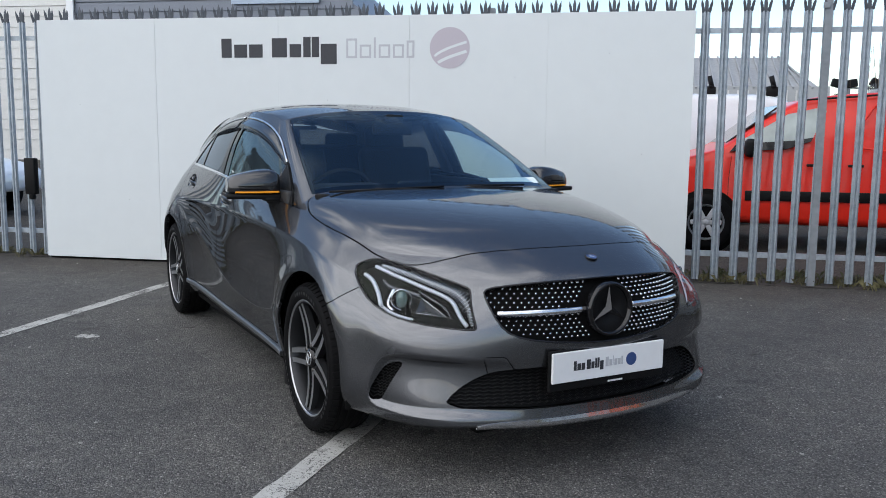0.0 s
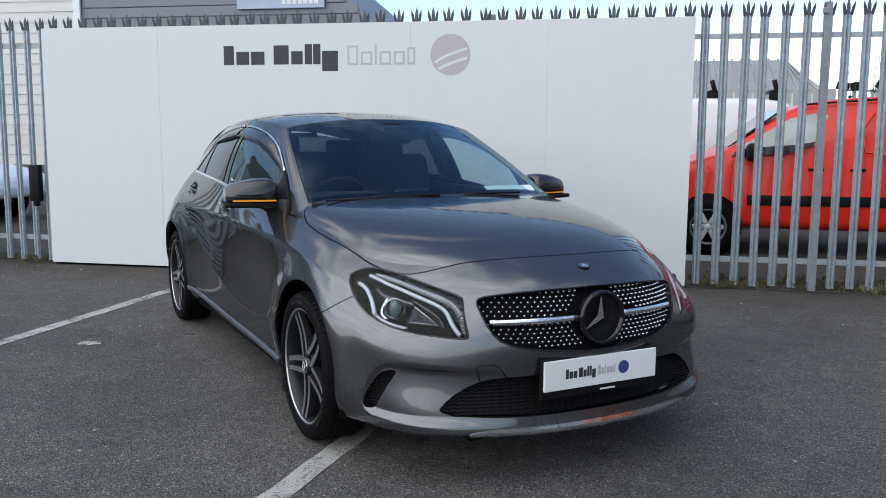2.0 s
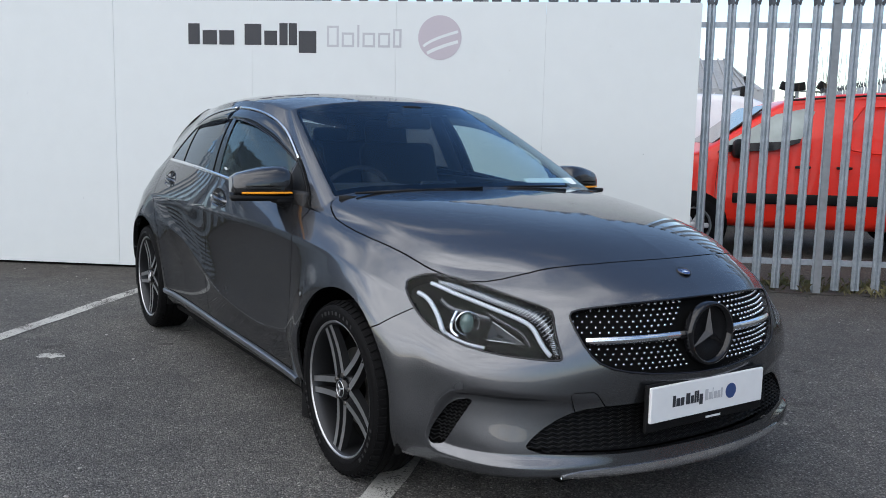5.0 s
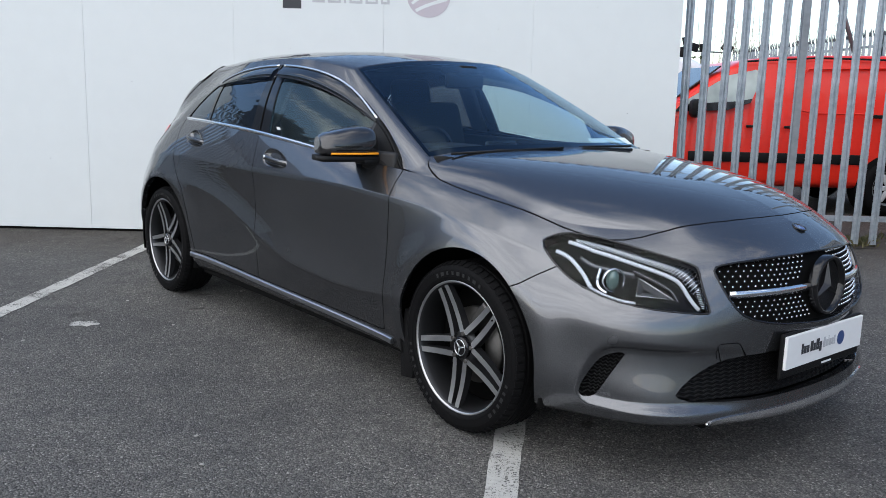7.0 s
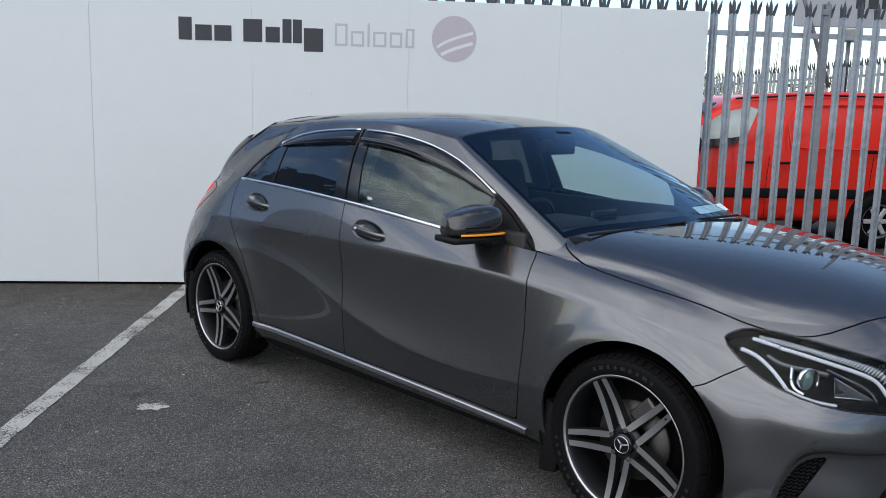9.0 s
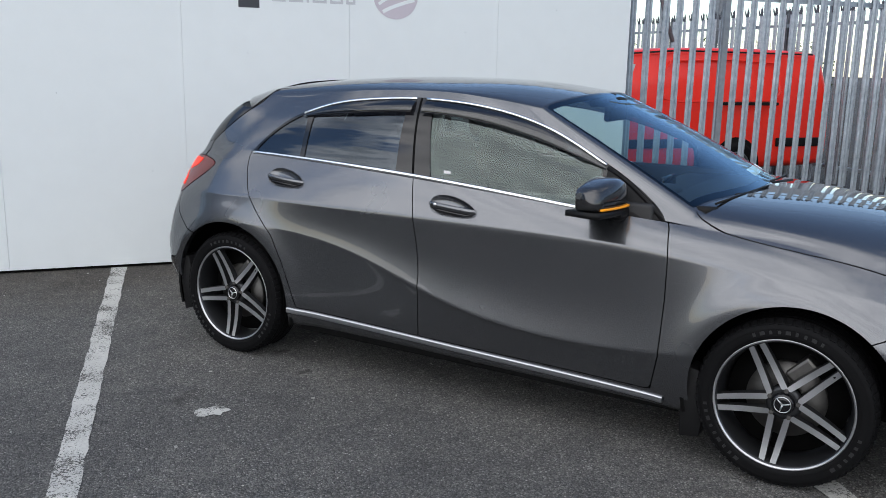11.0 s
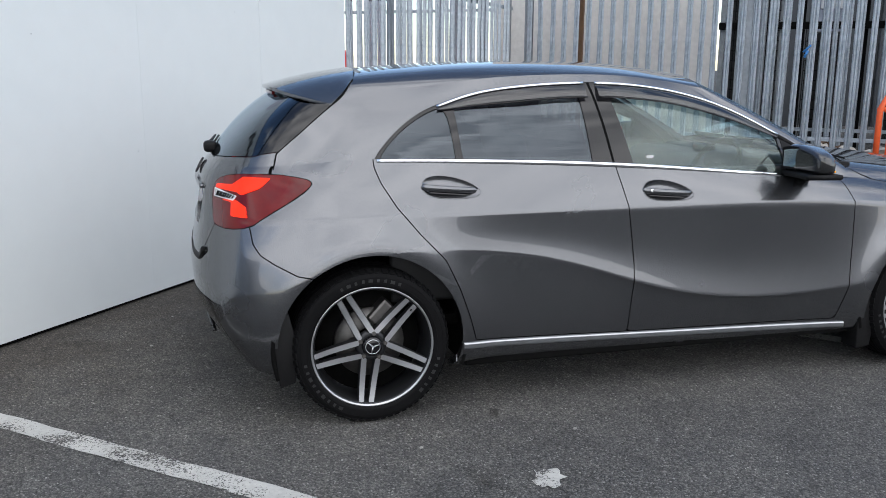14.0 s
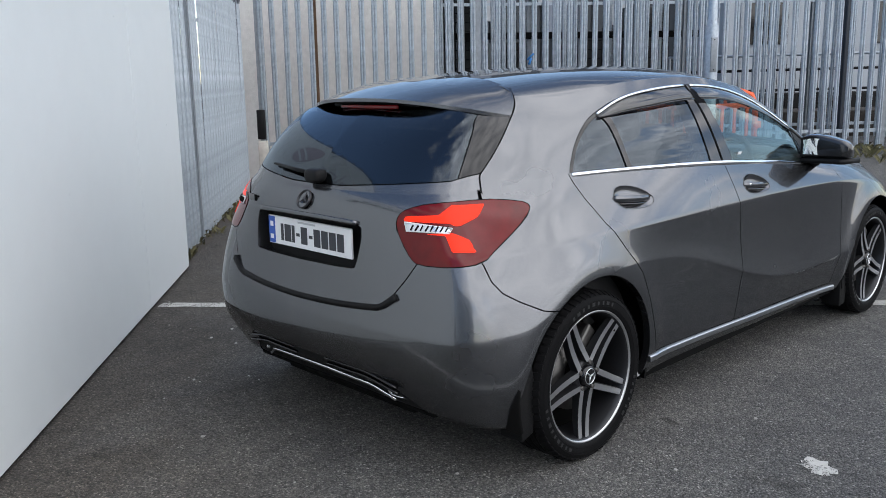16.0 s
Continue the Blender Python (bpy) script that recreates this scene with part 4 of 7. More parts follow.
QUARTER = [(.060, .95), (.060, 1.045), (.088, 1.083), (.155, 1.149), (.25, 1.211), (.348, 1.250), (.364, 1.12), (.374, .95)]
REAR_PANE = [(.402, 1.0), (.385, 1.245), (.47, 1.285), (.66, 1.315), (.93, 1.330), (.958, 1.0)]
FRONT_PANE = [(1.158, .95), (1.066, 1.330), (1.243, 1.320), (1.476, 1.281), (1.70, 1.207), (1.905, 1.107), (1.925, .93)]
SAIL = [(1.932, .90), (1.927, 1.112), (2.03, 1.055), (2.16, .962), (2.2, .90)]
for outline, name, mat, label in ((QUARTER, "quarter_window", GLASS_DARK, "dark privacy glass"), (REAR_PANE, "rear_door_window", GLASS_DARK, "dark privacy glass"), (FRONT_PANE, "front_door_window", GLASS_SIDE, "green tinted glass"), (SAIL, "mirror_sail", BLACK_PLASTIC, "black plastic corner by the mirror")):
    piece, window = take(window, side(outline, 2 if name == "quarter_window" else 0), .0008)
    for ob in both_sides(name, piece, mat, label, depth=.003, lift=-.004 if name != "mirror_sail" else .002):
        ob.visible_shadow = name == "mirror_sail"
both_sides("window_frame", window, BLACK_GLOSS, "gloss black window frame", depth=.012)
blade = lambda p: np.where(p[:, 0] < 0, inside_of([(-.59, .9), (-.588, 1.05), (-.553, 1.196), (-.50, 1.27), (-.49, 1.4), (.49, 1.4), (.50, 1.27), (.553, 1.196), (.588, 1.05), (.59, .9)], p[:, 1], p[:, 2], 2), 1.0)
back_pane, back_blade = take(rear_glass, blade, .0012)
whole("rear_window", back_pane, GLASS_REAR, "dark privacy glass", depth=.003).visible_shadow = False
both_sides("spoiler_blade", back_blade, BLACK_GLOSS, "gloss black side blade", depth=.006)

belt = [p for p in _belt[::16] if .036 < p[0] < 1.925 and p[1] > .3]
top_line = np.array(TOP_LINE)
_tx = np.linspace(.318, 1.918, 60)
_tz = spline(top_line[:, 0], top_line[:, 1], _tx)
STRIP = [(-.004, -.011), (.008, -.010), (.010, 0), (.008, .009), (-.004, .010)]
for s in (-1, 1):
    part("belt_strip", smooth(sweep([(p[0], s * p[1], p[2] - .008) for p in belt], STRIP, side=(0, s, 0))), CHROME, car, "chrome strip under the windows")
    for lo, hi in ((.318, .985), (1.003, 1.918)):
        xs = [(x, z) for x, z in zip(_tx, _tz) if lo <= x <= hi]
        part("window_strip", smooth(sweep([on_up(x, z - .009, .002, s) for x, z in xs], [(-.003, -.006), (.005, -.006), (.007, 0), (.005, .006), (-.003, .006)], side=(0, s, .3))), CHROME, car, "chrome strip over the windows")
        # wind deflector: a smoked strip that stands off the glass
        rows = []
        for i, (x, z) in enumerate(xs):
            end = min(1, .04 + (x - lo) / .40) if lo < .9 else min(1, .04 + (hi - x) / .50)
            drop = .054 * (1 - (1 - end) ** 2)
            rows.append([on_up(x, z - .018, .004, s), on_up(x, z - .018 - drop * .5, .005 + .010 * end, s), on_up(x, z - .019 - drop, .004 + .012 * end, s), on_up(x, z - .019 - drop, .003 + .009 * end, s)])
        pts = np.array([list(v) for r in rows for v in r])
        fcs = [(4 * i + j, 4 * i + j + 1, 4 * i + j + 5, 4 * i + j + 4) for i in range(len(rows) - 1) for j in range(3)]
        wd = solid("wind_deflector", pts, fcs, DEFLECTOR, car, "smoked acrylic wind deflector")
        part("deflector_rim", smooth(sweep([r[2] for r in rows], ring_profile(.0026, 6))), BLACK_GLOSS, wd)
    # black drip line along the roof edge and the seam of the doors
    part("pillar_seam", sweep([on_up(.992 + (.06) * k, 1.340 - .325 * k, .001, s) for k in np.linspace(0, 1, 12)], [(-.002, -.004), (.002, -.004), (.002, .004), (-.002, .004)], side=(0, s, 0)), DARK_VOID, car, "dark seam between the doors")
    part("pillar_trim", smooth(sweep([on_up(x, z, .002, s) for x, z in ((1.925, 1.100), (1.98, 1.073), (2.04, 1.036), (2.10, .992), (2.15, .95), (2.19, .915))], [(-.002, -.007), (.004, -.007), (.004, .007), (-.002, .007)], side=(0, s, 0))), BLACK_PLASTIC, car, "black rubber seal along the pillar")
for k, (a, b, w) in enumerate((((2.47, -.10), (2.40, -.62), 1), ((2.47, .36), (2.44, -.22), 1))):
    za, zb = 1.012, 1.018
    wiper = part("wiper", smooth(merge(rod((a[0], a[1], .992), (b[0] - .03, b[1] + .22, 1.006 if b[1] > -.5 else .997), .007, 8), rod((a[0] - .03, a[1] + .03, 1.008), (b[0] - .05, b[1], 1.008 if b[1] > -.5 else .988), .005, 6))), BLACK_PLASTIC, car, "black windscreen wiper")
part("cowl", smooth(sweep([(2.285 + .165 * (1 - (y / .66) ** 2), y, .970 + .006 * (1 - (y / .66) ** 2)) for y in np.linspace(-.66, .66, 30)], [(-.05, -.012), (.05, -.02), (.05, .004), (-.05, .010)])), BLACK_PLASTIC, car, "black plastic scuttle panel")

for s in (-1, 1):
    line = [(x, s * find((M_LOW[0], M_LOW[1]), x, .296 - .033 * (x - .37))[0], .293 - .033 * (x - .37)) for x in np.linspace(.375, 2.258, 40)]
    part("sill_trim", sweep(line, [(-.010, -.014), (.009, -.014), (.011, -.009), (.011, .006), (.007, .011), (-.010, .012)], side=(0, s, 0)), SATIN, car, "satin bright sill strip")

# ---- roof spoiler ----
_flat = ROOF.reshape(-1, 3)


def roof_z(x, w):
    """The roof's height over a place of the plan."""
    d = np.hypot(_flat[:, 0] - x, _flat[:, 1] - abs(w))
    k = np.argsort(d)[:4]
    return float((_flat[k, 2] / (d[k] + 1e-4)).sum() / (1 / (d[k] + 1e-4)).sum())


END = np.array([(-.003, .472, 1.345), (-.050, .528, 1.297), (-.104, .5605, 1.252)])
rows = []
for u in np.linspace(0, 1, 18):
    line = []
    end = spline([0, .5, 1], END, [u])[0]
    for v in np.linspace(-1, 1, 49):
        a = abs(v)
        f = np.array([.055 - .058 * a**2.5, .472 * a, 0])
        f[2] = (roof_z(f[0], f[1]) + .003) * (1 - a**8) + END[0, 2] * a**8
        g = np.array([-.322 + .218 * a**3.4, .5605 * a, 1.316 - .064 * a**2.6])
        p = f + (g - f) * u + (end - (END[0] + (END[2] - END[0]) * u)) * a**5
        p[2] += .009 * math.sin(u * math.pi) * (1 - a**6) + .004
        line.append((p[0], math.copysign(p[1], v), p[2]))
    rows.append(line)
top = np.array(rows)
n, m = top.shape[:2]
bottom = top.copy()
bottom[..., 2] -= .008 + .022 * np.sin(np.linspace(0, 1, n) * math.pi * .93)[:, None]
bottom[0, :, 2] -= .01
pts = np.concatenate([top.reshape(-1, 3), bottom.reshape(-1, 3)])
i = np.arange(n * m).reshape(n, m)
q = np.stack([i[:-1, :-1], i[:-1, 1:], i[1:, 1:], i[1:, :-1]], -1).reshape(-1, 4)
fcs = [tuple(x) for x in q] + [tuple(x[::-1] + n * m) for x in q]
rim = list(i[0, :]) + list(i[1:, -1]) + list(i[-1, ::-1][1:]) + list(i[::-1, 0][1:-1])
base = len(pts)
pts = np.concatenate([pts, pts[rim], pts[np.array(rim) + n * m]])
k = len(rim)
fcs += [(base + j, base + k + j, base + k + (j + 1) % k, base + (j + 1) % k) for j in range(k)]
spoiler = solid("roof_spoiler", pts, fcs, PAINT, car)
part("high_brake_light", smooth(block((.014, .34, .016), (-.296, 0, 1.287), .005)), RED_LENS, spoiler, "dark red high-level brake light")
part("brake_light_housing", smooth(block((.07, .52, .03), (-.235, 0, 1.292), .012)), BLACK_PLASTIC, spoiler)
part("spoiler_seam", smooth(sweep([(.057 - .058 * abs(v) ** 2.5, .472 * v, (roof_z(.057 - .058 * abs(v) ** 2.5, .472 * v) + .004) * (1 - abs(v) ** 8) + 1.347 * abs(v) ** 8) for v in np.linspace(-1, 1, 48)], ring_profile(.0022, 6))), DARK_VOID, spoiler)
SEAM = spline(np.linspace(0, 1, 8), np.array([(.002, .465, 1.349), (-.046, .529, 1.296), (-.109, .563, 1.244), (-.191, .594, 1.181), (-.276, .612, 1.110), (-.333, .615, 1.064), (-.343, .628, 1.03), (-.347, .645, 1.005)]), np.linspace(0, 1, 50))
for s in (-1, 1):
    part("pillar_seam", smooth(sweep([(x, s * w, z) for x, w, z in SEAM], ring_profile(.0022, 6))), DARK_VOID, car, "dark seam round the tailgate")

# ---- head lamps ----
H_FIND = (full_low[0], full_low[1])


def on_low(x, z, out=0.0, s=-1):
    w, n = find(H_FIND, x, z)
    return Vector((x + n[0] * out, s * (w + n[1] * out), z + n[2] * out))


def shrunk(mesh, deep):
    p, f = shell(mesh, .02, -deep)
    return p, f


def lamp(s):
    p, f = shell(head_cover, .012, .001)
    if s > 0:
        p, f = flipped(p, f)
    cover = solid("head_lamp", p, f, LENS, car, "clear head lamp cover")
    cover.visible_shadow = False
    p, f = shell(head_cover, .05, -.045)
    if s > 0:
        p, f = flipped(p, f)
    solid("lamp_housing", p, f, DARK_VOID, cover, "black lamp housing")
    rimline = rounded(HEADLAMP, 1)
    part("lamp_seal", smooth(sweep([on_low(x, z, -.002, s) for x, z in rimline], ring_profile(.0040, 6), closed=True)), BLACK_GLOSS, cover)

    def guide(path, width, deep, name, mat, thick=.006):
        line = spline(np.linspace(0, 1, len(path)), np.array(path, float), np.linspace(0, 1, 40))
        part(name, smooth(sweep([on_low(x, z, -deep, s) for x, z in line], [(-thick, -width), (thick, -width), (thick, width), (-thick, width)], side=(.55, s * .8, 0))), mat, cover, "white light guide" if mat is LAMP_WHITE else "grey inner trim")

    guide([(3.056, .728), (3.112, .709), (3.172, .670), (3.214, .634)], .0055, .014, "light_guide", LAMP_WHITE)
    guide([(3.214, .634), (3.278, .612), (3.345, .598)], .0026, .016, "light_guide", LAMP_WHITE)
    guide([(3.072, .757), (3.10, .751), (3.150, .740)], .0050, .012, "light_guide", LAMP_WHITE)
    guide([(3.152, .738), (3.227, .722), (3.342, .690), (3.407, .660), (3.442, .619), (3.474, .578)], .0052, .012, "light_guide", LAMP_WHITE)
    # grey inner bezels beside the guides
    guide([(3.128, .724), (3.178, .703), (3.232, .694), (3.300, .682)], .008, .034, "inner_bezel", LAMP_GREY, .004)
    guide([(3.290, .694), (3.350, .668), (3.400, .640), (3.430, .606)], .0035, .026, "inner_bezel", LAMP_GREY, .003)
    guide([(3.085, .764), (3.15, .756), (3.227, .740), (3.330, .714), (3.407, .686), (3.448, .645)], .0085, .020, "clear_band", LAMP_BAND, .003)
    # fine ribs at the front end
    for k in range(12):
        f = k / 11
        part("lamp_rib", rod(on_low(3.448 + .030 * f, .640 - .058 * f, -.014, s), on_low(3.462 + .026 * f, .642 - .058 * f, -.012, s), .0012, 5), REFLECTOR, cover)
    # ribbed clear band above the guide
    for k in range(44):
        f = k / 43
        x = 3.09 + .36 * f
        zt, zb = np.interp(x, [3.09, 3.117, 3.22, 3.322, 3.407, 3.45], [.765, .764, .748, .726, .702, .655]), np.interp(x, [3.09, 3.227, 3.342, 3.407, 3.45], [.757, .733, .701, .672, .625])
        if zt - zb > .006:
            part("lamp_rib", rod(on_low(x, zb, -.016, s), on_low(x + .012, zt, -.012, s), .0015, 5), REFLECTOR, cover)
    c = on_low(3.252, .668, -.030, s)
    ring = moved(lathe_bm([(0, .038), (.014, .0395), (.015, .0365), (.004, .035), (0, .036)], 32, "z"), look(c, c - Vector((1, s * .45, -.05))))
    part("lens_ring", ring, REFLECTOR, cover)
    ball = bmesh.new()
    bmesh.ops.create_uvsphere(ball, u_segments=28, v_segments=16, radius=.036)
    bmesh.ops.scale(ball, vec=(.62, 1, .55), verts=ball.verts)
    part("projector_lens", smooth(moved(ball, look(c, c - Vector((1, s * .45, -.05))))), LAMP_LENS, cover, "greenish projector lens")
    guide([(3.205, .694), (3.226, .648), (3.262, .627)], .005, .026, "lens_bracket", REFLECTOR)
    a = [on_low(x, z, d, s) for x, z, d in ((3.315, .672, -.024), (3.420, .610, -.022), (3.335, .622, -.022), (3.345, .644, -.050))]
    bm = bmesh.new()
    vs = [bm.verts.new(v) for v in a]
    for t in ((0, 1, 3), (1, 2, 3), (2, 0, 3)):
        bm.faces.new([vs[j] for j in t])
    bmesh.ops.recalc_face_normals(bm, faces=bm.faces)
    part("side_reflector", bm, LAMP_GREY, cover, "faceted chrome reflector")
    part("reflector_edge", sweep(a[:3], ring_profile(.0014, 6), closed=True), CHROME, cover)
    return cover


for s in (-1, 1):
    lamp(s)

# ---- grille with studs ----
def inside_face(mesh, deep, name, mat, label, both=True):
    p, f = shell(mesh, .004, -deep, both=both)
    return solid(name, p, f, mat, car, label)


grille = inside_face(grille_hole, .028, "grille", DARK_VOID, "black studded radiator grille")
full_grille = GRILLE + [(-a, b) for a, b in reversed(GRILLE)]
N_FIND = M_LOW
stud = moved(lathe_bm([(0, 0.0001), (.0, .0048), (.003, .0043), (.0046, .0024), (.005, .0001)], 10, "z"), Matrix.Diagonal((1.35, 1, 1, 1)))
stud_me = bpy.data.meshes.new("stud")
stud.to_mesh(stud_me)
stud.free()
stud_me.materials.append(CHROME)
spots = []
for row in range(15):
    z = .513 + row * .0158
    for col in range(-24, 25):
        y = (col + .5 * (row % 2)) * .0252
        y *= 1 - .05 * abs(z - .62) / .1
        d = float(inside_of(full_grille, np.array([y]), np.array([z]))[0])
        if d < -.010 and abs(z - .622 - .006 * (1 - abs(y) / .45)) > .014 and math.hypot(y, (z - .620)) > .118:
            spots.append((y, z))
for y, z in spots:
    ob = new("stud", stud_me)
    ob.parent = grille
    x = front_of(N_FIND, abs(y), z) - .026
    sx = front_of(N_FIND, abs(y) + .01, z) - front_of(N_FIND, abs(y), z)
    out = Vector((1, -math.copysign(sx / .01, y) if y else 0, 0)).normalized()
    ob.matrix_basis = look((x, y, z), Vector((x, y, z)) - out)
for s in (-1, 1):
    line = [(front_of(N_FIND, y, .622) - .012, s * y, .626 - .010 * (y / .44) ** 2) for y in np.linspace(.105, .425, 16)]
    part("louvre", smooth(sweep(line, [(-.012, -.010), (.006, -.012), (.010, 0), (.006, .012), (-.012, .010)], side=(1, 0, 0))), CHROME, grille, "bright grille louvre")
edge_line = [(front_of(N_FIND, abs(y), z) - .001, y, z) for y, z in rounded(full_grille, 1)]
part("grille_rim", smooth(sweep(edge_line, ring_profile(.004, 6), closed=True)), BLACK_GLOSS, grille)


def star_badge(name, radius, depth, ring, fill, spoke, parent, m, label):
    """A round badge: a ring with three tapered spokes over a dark disc."""
    ob = part(name, moved(lathe_bm([(0, .001), (depth * .35, .001), (depth * .35, radius * .86)], 40, "z"), m), fill, parent, label)
    part("badge_ring", moved(lathe_bm([(0, radius * .84), (depth, radius * .87), (depth, radius * .97), (depth * .6, radius), (0, radius)], 40, "z"), m), ring, ob)
    for k in range(3):
        a = radians(90 + 120 * k)
        bm = bmesh.new()
        tip = bm.verts.new((radius * .86 * math.cos(a), radius * .86 * math.sin(a), depth * .45))
        r = radius * .17
        l, rr = bm.verts.new((r * math.cos(a + 1.05), r * math.sin(a + 1.05), depth * .4)), bm.verts.new((r * math.cos(a - 1.05), r * math.sin(a - 1.05), depth * .4))
        c, o = bm.verts.new((0, 0, depth * 1.0)), bm.verts.new((0, 0, depth * .3))
        for f in ((tip, l, c), (tip, c, rr), (tip, o, l), (tip, rr, o)):
            bm.faces.new(f)
        bmesh.ops.recalc_face_normals(bm, faces=bm.faces)
        part("badge_spoke", moved(bm, m), spoke, ob)
    return ob


STAR_GREY = surface("satin grey badge", (.055, .055, .058), .28, .8, vary=.1)
star_badge("grille_badge", .102, .030, BLACK_GLOSS, BLACK_PLASTIC, STAR_GREY, grille, look((3.596, 0, .620), (3.0, 0, .60)), "large round black badge")
star_badge("bonnet_badge", .026, .004, STAR_GREY, INK_BLUE, CHROME, car, look((3.492, 0, .8005), (3.40, 0, .55)), "small round chrome badge")

# lower intake, side vents
intake = inside_face(intake_hole, .055, "lower_intake", BLACK_PLASTIC, "black lower air intake")
full_intake = INTAKE + [(-a, b) for a, b in reversed(INTAKE)]


def lattice(parent, points_of, us, vs, radius, mat):
    """A wavy mesh of bars over an opening."""
    bm = bmesh.new()
    for v in vs:
        run = [points_of(u, v + (.0035 if i % 2 else -.0035)) for i, u in enumerate(us)]
        seg = []
        for q in run + [None]:
            if q is None:
                if len(seg) > 1:
                    merge(bm, sweep(seg, ring_profile(radius, 5)))
                seg = []
            else:
                seg.append(q)
    return part("mesh_grid", bm, mat, parent)


def intake_at(y, z):
    d = float(inside_of(full_intake, np.array([y]), np.array([z]))[0])
    return (front_of(N_FIND, abs(y), z) - .032, y, z) if d < .0 else None


lattice(intake, intake_at, np.arange(-.60, .601, .016), np.arange(.285, .425, .013), .0030, BLACK_PLASTIC)
for s in (-1, 1):
    p, f = shell(vent_hole, .004, -.030)
    if s > 0:
        p, f = flipped(p, f)
    vent = solid("side_vent", p, f, DARK_VOID, car, "black mesh side vent")

    def vent_at(x, z, s=s):
        d = float(inside_of(VENT, np.array([x]), np.array([z]))[0])
        return on_low(x, z, -.014, s) if d < .002 else None

    lattice(vent, vent_at, np.arange(3.23, 3.345, .007), np.arange(.285, .44, .0115), .0026, BLACK_PLASTIC)
part("tow_cover", smooth(sweep([(front_of(N_FIND, abs(y), z) + .0005, y, z) for y, z in ((-.472, .410), (-.485, .458), (-.476, .468), (-.42, .469), (-.408, .462), (-.378, .418))], ring_profile(.0016, 5))), DARK_VOID, car, "fine seam of the towing eye cover")


def bars(parent, m, rows, mat, depth=.0012):
    """Plain bars of the size of lettering: rows of (x, z, width, height)."""
    for x, z, w, h in rows:
        part("print_bar", moved(block((w, depth, h), (x + w / 2, -depth / 2, z), .0004, 1), m), mat, parent)


# front plate
xp = front_of(N_FIND, .20, .425) + .028
plate = part("front_plate", block((.012, .52, .112), (xp, -.005, .425), .003), PLATE_WHITE, car, "white plate with dark print bars")
part("plate_holder", block((.014, .535, .150), (xp - .012, -.005, .412), .004), BLACK_PLASTIC, plate)
pm = Matrix.Translation((xp + .0062, -.005, .425)) @ Matrix.Rotation(radians(90), 4, "Z")
bars(plate, pm, [(-.168, .002, .013, .036), (-.152, -.003, .016, .026), (-.133, -.003, .016, .026), (-.109, .002, .018, .036), (-.088, -.003, .014, .026), (-.071, .003, .009, .038), (-.060, .003, .009, .038), (-.048, -.008, .016, .034)], INK)
bars(plate, pm, [(-.022, .002, .014, .036), (-.005, -.003, .014, .024), (.012, .003, .003, .038), (.019, -.003, .014, .024), (.036, -.003, .013, .024), (.052, .0, .008, .032)], INK_GREY)
flat(part("print_disc", moved(lathe_bm([(0, .0001), (.001, .0001), (.001, .025), (0, .025)], 28, "y"), pm @ Matrix.Translation((.100, 0, 0)) @ Matrix.Rotation(radians(180), 4, "Z")), INK_BLUE, plate))
bars(plate, Matrix.Translation((xp - .0052, -.005, .356)) @ Matrix.Rotation(radians(90), 4, "Z"), [(.0, -.008, .07, .007)], PLATE_WHITE)

# ---- tail lamps, rear plate, badges ----
for s in (-1, 1):
    p, f = shell(tail_cover, .02, .002)
    if s > 0:
        p, f = flipped(p, f)
    tl = solid("tail_lamp", p, f, RED_LENS, car, "dark red tail lamp")
    rim_pts = rounded(TAIL, 1)

    def on_tail(g, z, out, s=s):
        p, t = M_LOW
        sel = p[:, 0] < .1
        k = np.argsort(np.where(sel, (p[:, 0] + p[:, 1] - g) ** 2 + (p[:, 2] - z) ** 2, 9e9))[:4]
        wt = 1 / (np.sqrt((p[k, 0] + p[k, 1] - g) ** 2 + (p[k, 2] - z) ** 2) + 1e-4)
        c = (p[k, :3] * wt[:, None]).sum(0) / wt.sum()
        n = Vector((-.62, .78, .05)).normalized()
        return Vector((c[0] + n.x * out, s * (c[1] + n.y * out), z + n.z * out))

    part("lamp_seal", smooth(sweep([on_tail(g, z, .000) for g, z in rim_pts], ring_profile(.0020, 6), closed=True)), DARK_VOID, tl)
    for shape, mat, name in (([(-.077, .938), (.09, .945), (.150, .975), (.305, .974), (.272, .936), (.19, .912), (.165, .911), (.14, .920), (-.077, .923)], LAMP_RED, "light_bar"), ([(-.078, .888), (.12, .882), (.150, .832), (.265, .829), (.228, .868), (.163, .888), (.12, .894), (-.078, .892)], LAMP_RED, "light_bar"), ([(-.077, .921), (.150, .906), (.137, .891), (-.065, .893)], REFLECTOR, "reversing_lamp")):
        piece, _ = cut(*M_LOW, np.where(M_LOW[0][:, 0] < .1, inside_of(shape, M_LOW[0][:, 0] + M_LOW[0][:, 1], M_LOW[0][:, 2]), 1.0))
        p, f = shell(piece, .004, .0045)
        if s > 0:
            p, f = flipped(p, f)
        solid(name, p, f, mat, tl, "lit red bar" if mat is LAMP_RED else "clear ribbed reversing lamp")
    for k in range(8):
        part("lamp_rib", rod(on_tail(-.05 + .024 * k, .896, .008), on_tail(-.035 + .024 * k, .914, .008), .0022, 6), DARK_VOID, tl)
    part("lamp_trim", smooth(sweep([on_tail(g, z, .009) for g, z in ((-.077, .921), (.150, .906), (.137, .891), (-.065, .893))], ring_profile(.0026, 6), closed=True)), PLATE_WHITE, tl, "pale trim round the reversing lamp")

